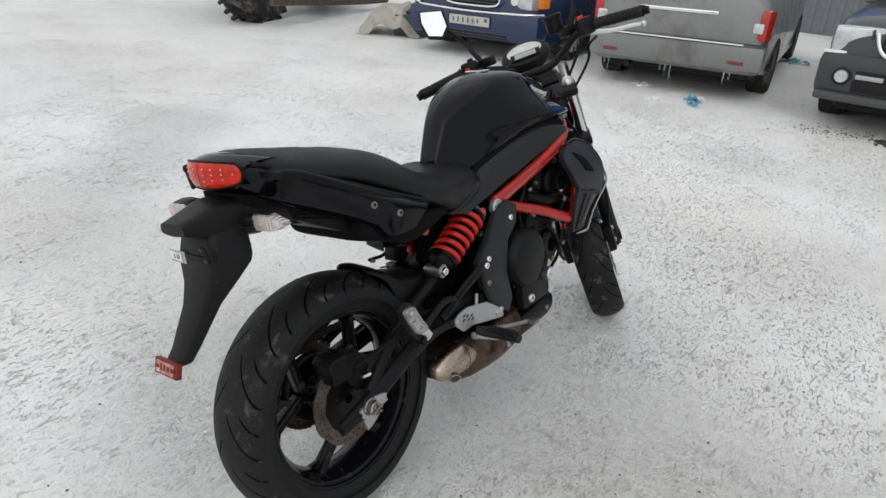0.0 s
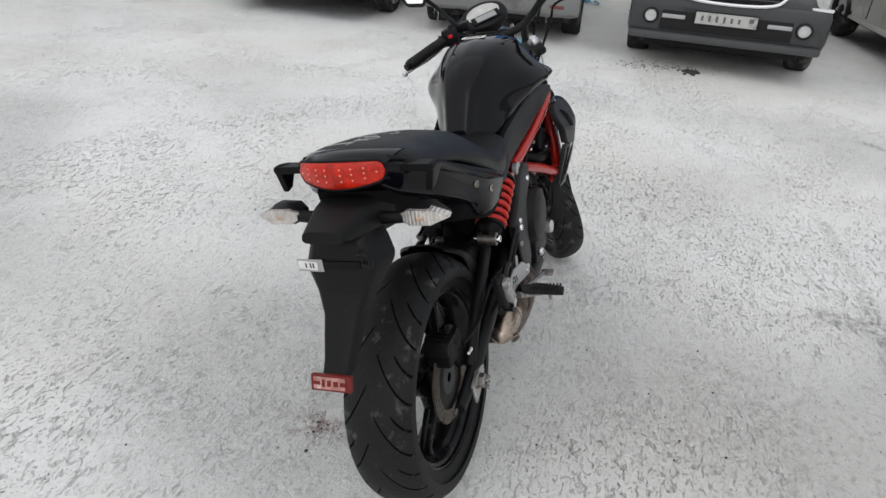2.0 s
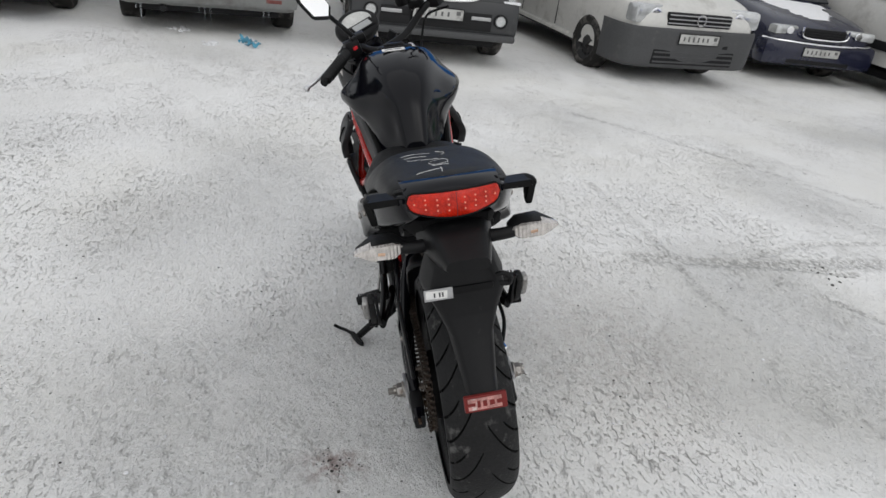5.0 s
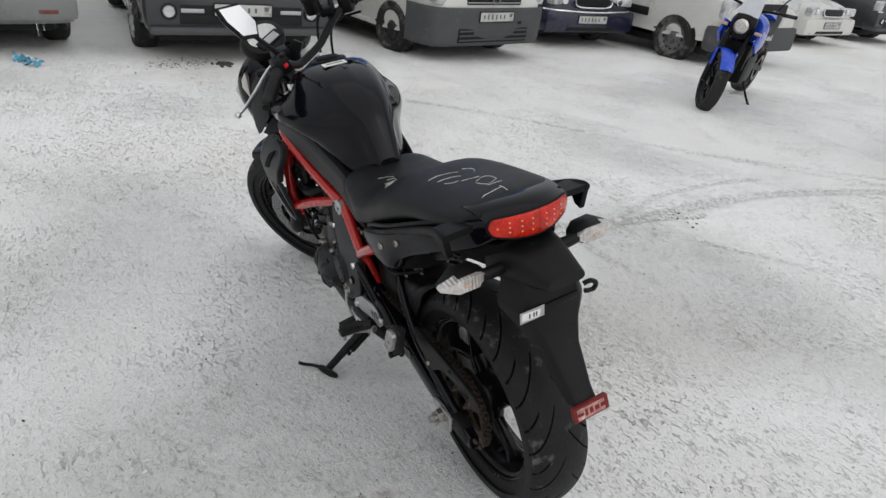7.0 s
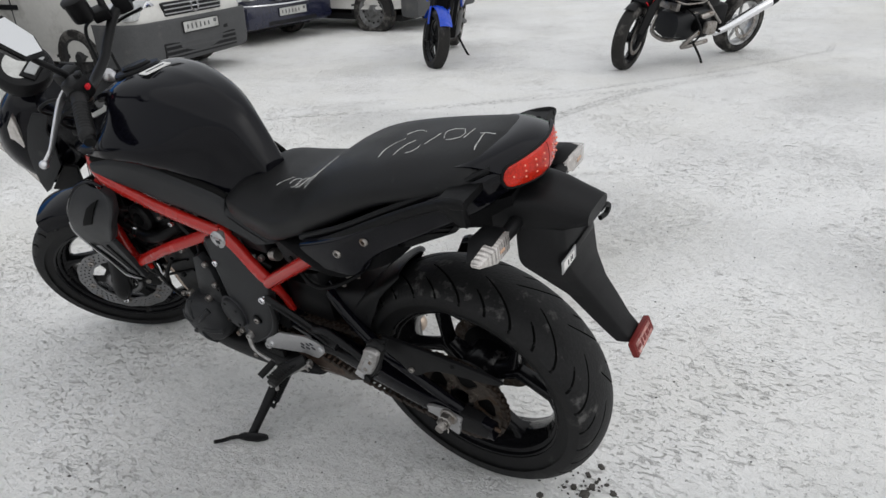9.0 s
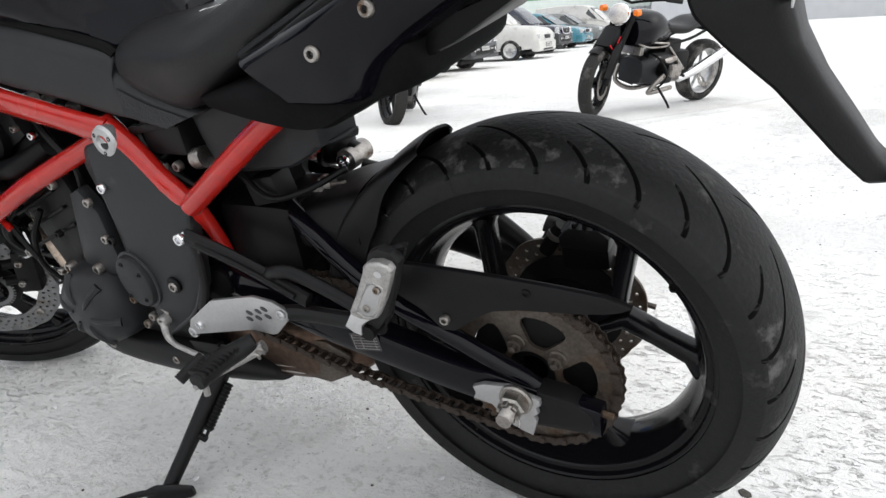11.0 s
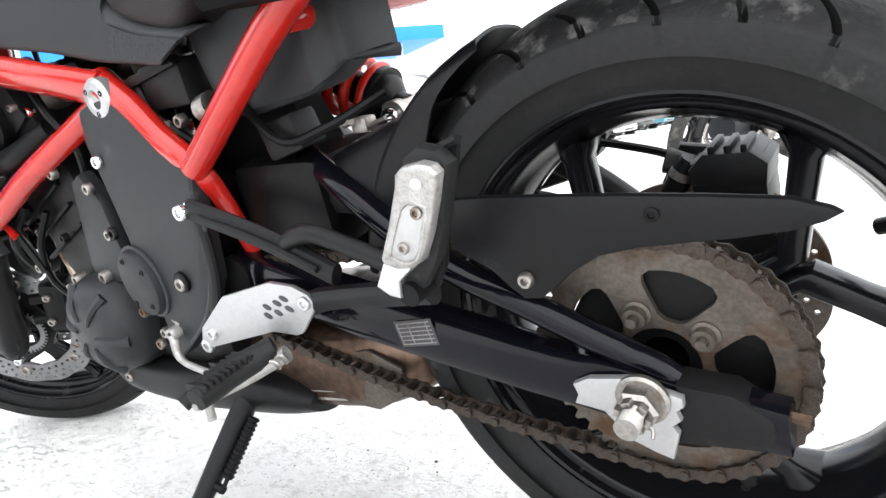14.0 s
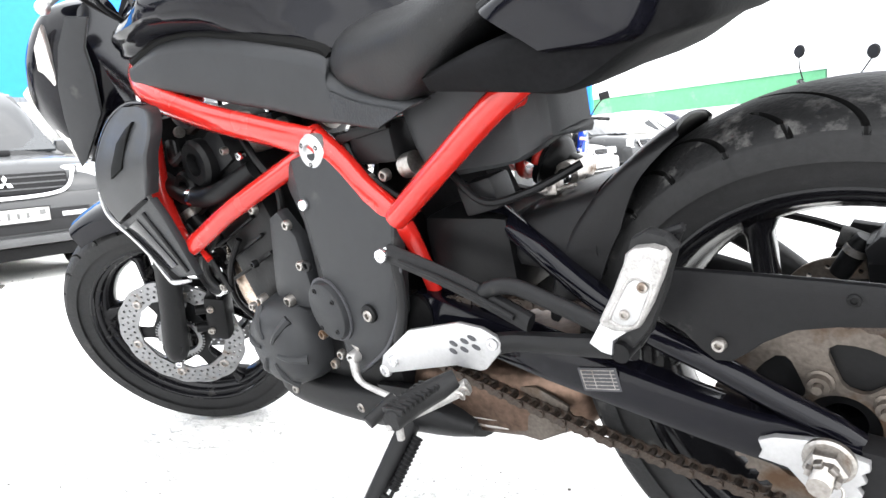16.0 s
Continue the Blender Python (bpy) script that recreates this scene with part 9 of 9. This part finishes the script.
    part("headlight", moved(lathe([(0, 0.03), (0.05, 0.025), (0.075, 0.0), (0.075, -0.02)], (0, 0, 0), 24), Matrix.Translation((0.575, 0, 0.845)) @ Matrix.Rotation(radians(-90), 4, "Z")), CLEAR_LENS, hd, "bright headlamp")
    scr = bm_new()
    g = [[scr.verts.new((0.53 - 0.10 * j / 4, 0.11 * (i / 3 - 1) * (1 - 0.06 * j), 0.95 + 0.17 * j / 4 + 0.0 * i)) for i in range(7)] for j in range(5)]
    for j in range(4):
        for i in range(6):
            scr.faces.new((g[j][i], g[j][i + 1], g[j + 1][i + 1], g[j + 1][i]))
    bmesh.ops.solidify(scr, geom=scr.faces[:], thickness=0.004)
    part("windscreen", scr, material("frosted_screen", (0.55, 0.57, 0.6), 0.25, vary=0.1, size=8), b)
    part("radiator", box((0.42, 0, 0.56), (0.04, 0.30, 0.26), 0.01), DEEP_BLACK, b)
    part("side_stand", tube([(-0.02, 0.13, 0.26), (-0.04, 0.24, 0.10), (-0.03, 0.30, 0.035), (0.04, 0.31, 0.03)], 0.012, 8), DEEP_BLACK, b)
    part("silencer", tube([(0.0, -0.12, 0.22), (-0.35, -0.16, 0.26), (-0.62, -0.18, 0.38)], [0.04, 0.06, 0.055], 14), STEEL, b)
    part("swingarm", tube([(-0.25, 0.10, 0.40), (-0.71, 0.11, 0.31)], 0.03, 10), DEEP_BLACK, b)


boxer_bike()
blue_bike()

# ---- buildings, fence and machinery ----
SHEET = material("grey_sheet_metal", (0.20, 0.215, 0.235), 0.5, vary=0.12, size=1.2, dirt=(0.3, 0.29, 0.28), dirt_amount=0.2, dirt_size=0.8)
PALE_SHEET = material("pale_fence_sheet", (0.48, 0.49, 0.50), 0.55, vary=0.1, size=0.8)
GREEN_CLAD = material("green_cladding", (0.10, 0.30, 0.16), 0.6, vary=0.08, size=0.4, dirt=(0.25, 0.36, 0.28), dirt_amount=0.1, dirt_size=0.3)
WHITE_CLAD = material("white_cladding", (0.66, 0.72, 0.68), 0.6, vary=0.06, size=0.3)
GREY_CLAD = material("pale_grey_cladding", (0.52, 0.53, 0.55), 0.7, vary=0.06, size=0.2)
BLUE_CLAD = material("blue_cladding", (0.02, 0.20, 0.62), 0.5, vary=0.06, size=0.5)
OLIVE = material("faded_green_machine_paint", (0.045, 0.075, 0.07), 0.6, vary=0.25, size=4, dirt=(0.12, 0.1, 0.08), dirt_amount=0.4, dirt_size=4)
RAG = material("grey_rag", (0.42, 0.39, 0.35), 0.95, vary=0.25, size=12, bump=0.6, bump_size=60)
TRASH_BLUE = material("blue_plastic_scrap", (0.10, 0.32, 0.45), 0.4, vary=0.2, size=30)
DIRT = material("dark_grit", (0.07, 0.066, 0.06), 0.9, vary=0.4, size=30, bump=0.6, bump_size=80)


def fence(name, label, x0, y0, x1, y1, height, mat, base=None):
    """A profiled sheet fence: trapezoid ribs along its length, posts behind."""
    a, b = Vector((x0, y0, 0)), Vector((x1, y1, 0))
    d = (b - a).normalized()
    n = Vector((-d.y, d.x, 0))
    f = thing(name, label, "fence", None, "", "structure")
    bm = bm_new()
    length, pts, s, k = (b - a).length, [], 0.0, 0
    while s < length:
        for ds, o in ((0, 0), (0.10, 0), (0.13, 0.03), (0.18, 0.03)):
            pts.append(a + d * (s + ds) + n * o)
        s += 0.21
    lo, hi = [], []
    for q in pts:
        z = ground_at(q.x, q.y) if base is None else base
        lo.append(bm.verts.new((q.x, q.y, z)))
        hi.append(bm.verts.new((q.x, q.y, z + height)))
    for i in range(len(pts) - 1):
        bm.faces.new((lo[i], lo[i + 1], hi[i + 1], hi[i]))
    bmesh.ops.solidify(bm, geom=bm.faces[:], thickness=0.004)
    part("sheet", bm, mat, f)
    s = 0
    while s < length:
        q = a + d * s - n * 0.06
        z = ground_at(q.x, q.y) if base is None else base
        part("post", box((q.x, q.y, z + height / 2), (0.06, 0.06, height + 0.1), 0.005), STEEL, f)
        s += 2.5
    for h in (0.4, height - 0.3):
        mid = (a + b) / 2
        z = ground_at(mid.x, mid.y) if base is None else base
        part("rail", tube([a - n * 0.03 + Vector((0, 0, z + h)), b - n * 0.03 + Vector((0, 0, z + h))], 0.025, 6), STEEL, f)
    return f


fence("fence_east", "grey profiled sheet metal fence behind the cars", 12.6, -11.0, 12.6, 10.0, 2.35, SHEET)
fence("fence_far", "pale profiled sheet fence in the distance", 16.0, -60.0, 10.0, -62.0, 2.0, PALE_SHEET)


def building(name, label, x, y, yaw, length, depth, bands, ribs=2.0):
    """A clad shed: bands of base, top and material, with cover strips."""
    b = thing(name, label, "building", Matrix.Translation((x, y, -0.35)) @ Matrix.Rotation(radians(yaw), 4, "Z"), "", "structure")
    top = max(t for _, t, _ in bands)
    for z0, z1, mat in bands:
        part("wall_band", box((0, 0, (z0 + z1) / 2), (length, depth, z1 - z0), 0.02), mat, b)
    k = -length / 2
    while k < length / 2:
        part("cover_strip", box((k, depth / 2 + 0.02, top / 2), (0.06, 0.04, top), 0), bands[-1][2], b)
        k += ribs
    part("roof", box((0, 0, top + 0.12), (length + 0.4, depth + 0.4, 0.24), 0.04), GREY_CLAD, b)
    return b


building("green_hall", "long low hall clad in green over white", 27.0, -72.0, 171, 34, 12, [(0, 3.1, WHITE_CLAD), (3.1, 5.2, GREEN_CLAD)], 4.0)
building("green_hall_low", "lower wing of the green and white hall", 47.0, -66.5, 171, 12, 10, [(0, 2.9, WHITE_CLAD), (2.9, 4.6, GREEN_CLAD)], 4.0)
building("grey_hall", "pale grey hall fading into the haze", -8.0, -64.0, 178, 36, 12, [(0, 7.0, GREY_CLAD)], 3.0)
building("blue_hall", "tall bright blue clad building above the fence", 30.0, -5.0, 90, 22, 8, [(0, 2.0, GREY_CLAD), (2.0, 8.6, BLUE_CLAD)], 3.0)
can = thing("forecourt_canopy", "blue fascia of a distant flat canopy on columns", "canopy", Matrix.Translation((27.5, -36.0, -0.35)) @ Matrix.Rotation(radians(-35), 4, "Z"), "", "structure")
part("fascia", box((0, 0, 6.9), (9, 5, 0.8), 0.05), BLUE_CLAD, can)
for x in (-3, 3):
    part("column", box((x, 0, 3.25), (0.4, 0.4, 6.5), 0.02), GREY_CLAD, can)
pyl = thing("pylon_sign", "narrow blue roadside pylon sign in the distance", "sign", Matrix.Translation((22.6, -43.2, -0.35)), "", "structure")
part("panel", box((0, 0, 3.6), (1.1, 0.4, 3.4), 0.04), BLUE_CLAD, pyl)
part("post", box((0, 0, 1.0), (0.5, 0.25, 2.0), 0.02), GREY_CLAD, pyl)

# white lorry cab behind the grey car
lorry = thing("lorry", "white lorry cab standing behind the dark grey car", "lorry", stand_at(10.9, -3.2, 180), "row of parked cars")
part("cab", box((0, 0, 1.15), (1.5, 1.7, 1.7), 0.15, None, 4), WHITE_CAR, lorry)
part("door_patch", box((0.2, 0.856, 1.25), (0.24, 0.012, 0.18), 0.004), RED_PLASTIC, lorry)
for y in (-0.75, 0.75):
    car_wheel(lorry, 0.0, y, 0.40, 0.22, RIM_STEEL, "steel")

# old machine with a big tyre
mach = thing("tractor", "old dull green tractor with a large muddy tyre", "tractor", stand_at(5.82, 7.32, 20))
bt = lathe([(0.30, -0.2), (0.52, -0.23), (0.66, -0.21), (0.70, -0.15), (0.71, 0), (0.70, 0.15), (0.66, 0.21), (0.52, 0.23), (0.30, 0.2)], (-0.7, -0.4, 0.68), 48)
wt = part("wheel", bt, OLD_RUBBER, mach, "large ribbed tractor tyre")
for k in range(26):
    a = 2 * math.pi * k / 26
    for s in (-1, 1):
        lug = box((0, 0, 0), (0.05, 0.22, 0.05), 0.008, Matrix.Rotation(radians(35 * s), 4, "X"))
        part("tread_lug", moved(lug, Matrix.Translation((-0.7, -0.4, 0.68)) @ Matrix.Rotation(-a - 0.06 * s, 4, "Y") @ Matrix.Translation((0.715, 0.11 * s, 0))), OLD_RUBBER, wt)
part("wheel_rim", lathe([(0, -0.1), (0.16, -0.1), (0.2, -0.14), (0.31, -0.2), (0.31, 0.0)], (-0.7, -0.4, 0.68), 30), RIM_STEEL, wt)
part("chassis", box((0.3, 0, 0.95), (2.6, 0.7, 0.5), 0.06), OLIVE, mach)
part("bucket", plate([(0.2, 0.18), (1.9, 0.40), (2.0, 1.2), (0.3, 1.2), (0.05, 0.7)], -1.0, -0.1, 0.04), OLIVE, mach, "worn green steel side plate")
part("body", box((0.0, 0, 1.7), (2.0, 1.2, 1.1), 0.1), OLIVE, mach)
part("drawbar", tube([(-1.2, -0.9, 0.3), (0.9, -1.1, 0.12), (1.8, -1.3, 0.08)], 0.04, 8), RUSTY, mach)
part("wheel", lathe([(0.25, -0.15), (0.42, -0.17), (0.46, 0), (0.42, 0.17), (0.25, 0.15)], (1.3, -0.3, 0.45), 36), OLD_RUBBER, mach)

crate = thing("battery_box", "dark battered box half covered by a pale rag", "box", stand_at(6.35, 4.85, 30))
part("box_body", box((0, 0, 0.14), (0.75, 0.42, 0.27), 0.03), OLIVE, crate)
part("box_lid", box((0.05, 0, 0.285), (0.72, 0.40, 0.03), 0.01), BLACK_PLASTIC, crate)
rag = bm_new()
bmesh.ops.create_grid(rag, x_segments=30, y_segments=30, size=0.5)
for v in rag.verts:
    x, y = v.co.x, v.co.y
    v.co.z = 0.33 - 0.9 * max(0, abs(y) - 0.20) - 0.8 * max(0, -x - 0.25) + 0.05 * noise.noise(Vector((x * 5, y * 5, 1)))
    v.co.z = max(v.co.z, 0.02 + 0.02 * noise.noise(Vector((x * 9, y * 9, 3))))
bmesh.ops.solidify(rag, geom=rag.faces[:], thickness=0.012)
tagged(part("rag", moved(rag, stand_at(6.12, 5.02, 30) @ Matrix.Diagonal((0.75, 0.8, 1, 1))), RAG), "crumpled pale grey cloth over a box", "cloth")

# ---- litter, grit and tracks on the snow ----
rng = random.Random(4)


def scrap(name, label, x, y, sx, sy, mat, n=40):
    b = bm_new()
    bmesh.ops.create_grid(b, x_segments=14, y_segments=10, size=0.5)
    for v in b.verts:
        v.co.z = 0.03 + 0.05 * noise.noise(Vector((v.co.x * 6, v.co.y * 6, x))) + 0.02 * noise.noise(v.co * 17)
    bmesh.ops.delete(b, geom=[v for v in b.verts if noise.noise(Vector((v.co.x * 4, v.co.y * 4, x * 3))) < -0.12], context="VERTS")
    bmesh.ops.solidify(b, geom=b.faces[:], thickness=0.003)
    moved(b, stand_at(x, y, rng.uniform(0, 180), 0.004) @ Matrix.Diagonal((sx, sy, 1, 1)))
    return tagged(part(name, b, mat), label, "litter")


scrap("plastic_scrap", "crumpled torn blue plastic sheet on the snow", 5.50, 0.85, 0.36, 0.16, TRASH_BLUE)
scrap("plastic_scrap", "small blue plastic rag beside the silver car", 9.1, 0.62, 0.4, 0.25, TRASH_BLUE)


def crumbs(name, label, x, y, sx, sy, n, r0, r1, mat, yaw=0):
    b = bm_new()
    for _ in range(n):
        px, py = rng.gauss(0, sx), rng.gauss(0, sy)
        c, s = math.cos(radians(yaw)), math.sin(radians(yaw))
        wx, wy = x + c * px - s * py, y + s * px + c * py
        r = r0 + (r1 - r0) * rng.random() ** 3
        bmesh.ops.create_icosphere(b, subdivisions=1, radius=r, matrix=Matrix.Translation((wx, wy, ground_at(wx, wy) + r * 0.2)) @ Matrix.Rotation(rng.uniform(0, 6), 4, "Z") @ Matrix.Diagonal((rng.uniform(0.7, 1.5), rng.uniform(0.6, 1.2), rng.uniform(0.3, 0.7), 1)))
    return tagged(part(name, b, mat), label, "grit", kind="stuff")


crumbs("dirt_patch", "dark oily grit scattered on the snow near the cars", 5.46, -0.42, 0.24, 0.10, 420, 0.002, 0.009, DIRT, -70)
crumbs("dirt_clump", "lump of black frozen dirt on the snow", 5.39, -0.74, 0.05, 0.04, 60, 0.01, 0.035, DIRT)
crumbs("dirt_patch", "small dark crumbs beside the rear tyre", -0.23, -0.02, 0.05, 0.03, 50, 0.003, 0.014, DIRT, 20)
crumbs("dirt_patch", "reddish-brown crumbs behind the motorcycle", 0.05, 0.36, 0.05, 0.03, 30, 0.002, 0.006, DIRT, 40)
crumbs("dirt_patch", "a few dark crumbs on the packed snow", 1.15, -2.2, 0.06, 0.05, 30, 0.003, 0.012, DIRT)
crumbs("snow_crumbs", "loose crumbs of dirty snow and grit all over the yard", 1.0, -0.6, 2.2, 2.2, 2200, 0.0012, 0.0045, DIRT)
crumbs("snow_crumbs", "small loose lumps of snow on the yard", 0.8, -0.3, 1.8, 1.8, 1300, 0.002, 0.007, SNOW_LUMP)
for x, y, r in ((5.35, 1.2, 0.05), (5.9, 1.5, 0.06), (5.75, 0.85, 0.05), (0.5, -2.0, 0.012)):
    crumbs("snow_lump", "lump of fallen snow near the car", x, y, r, r, 14, r * 0.3, r * 0.8, SNOW_LUMP)
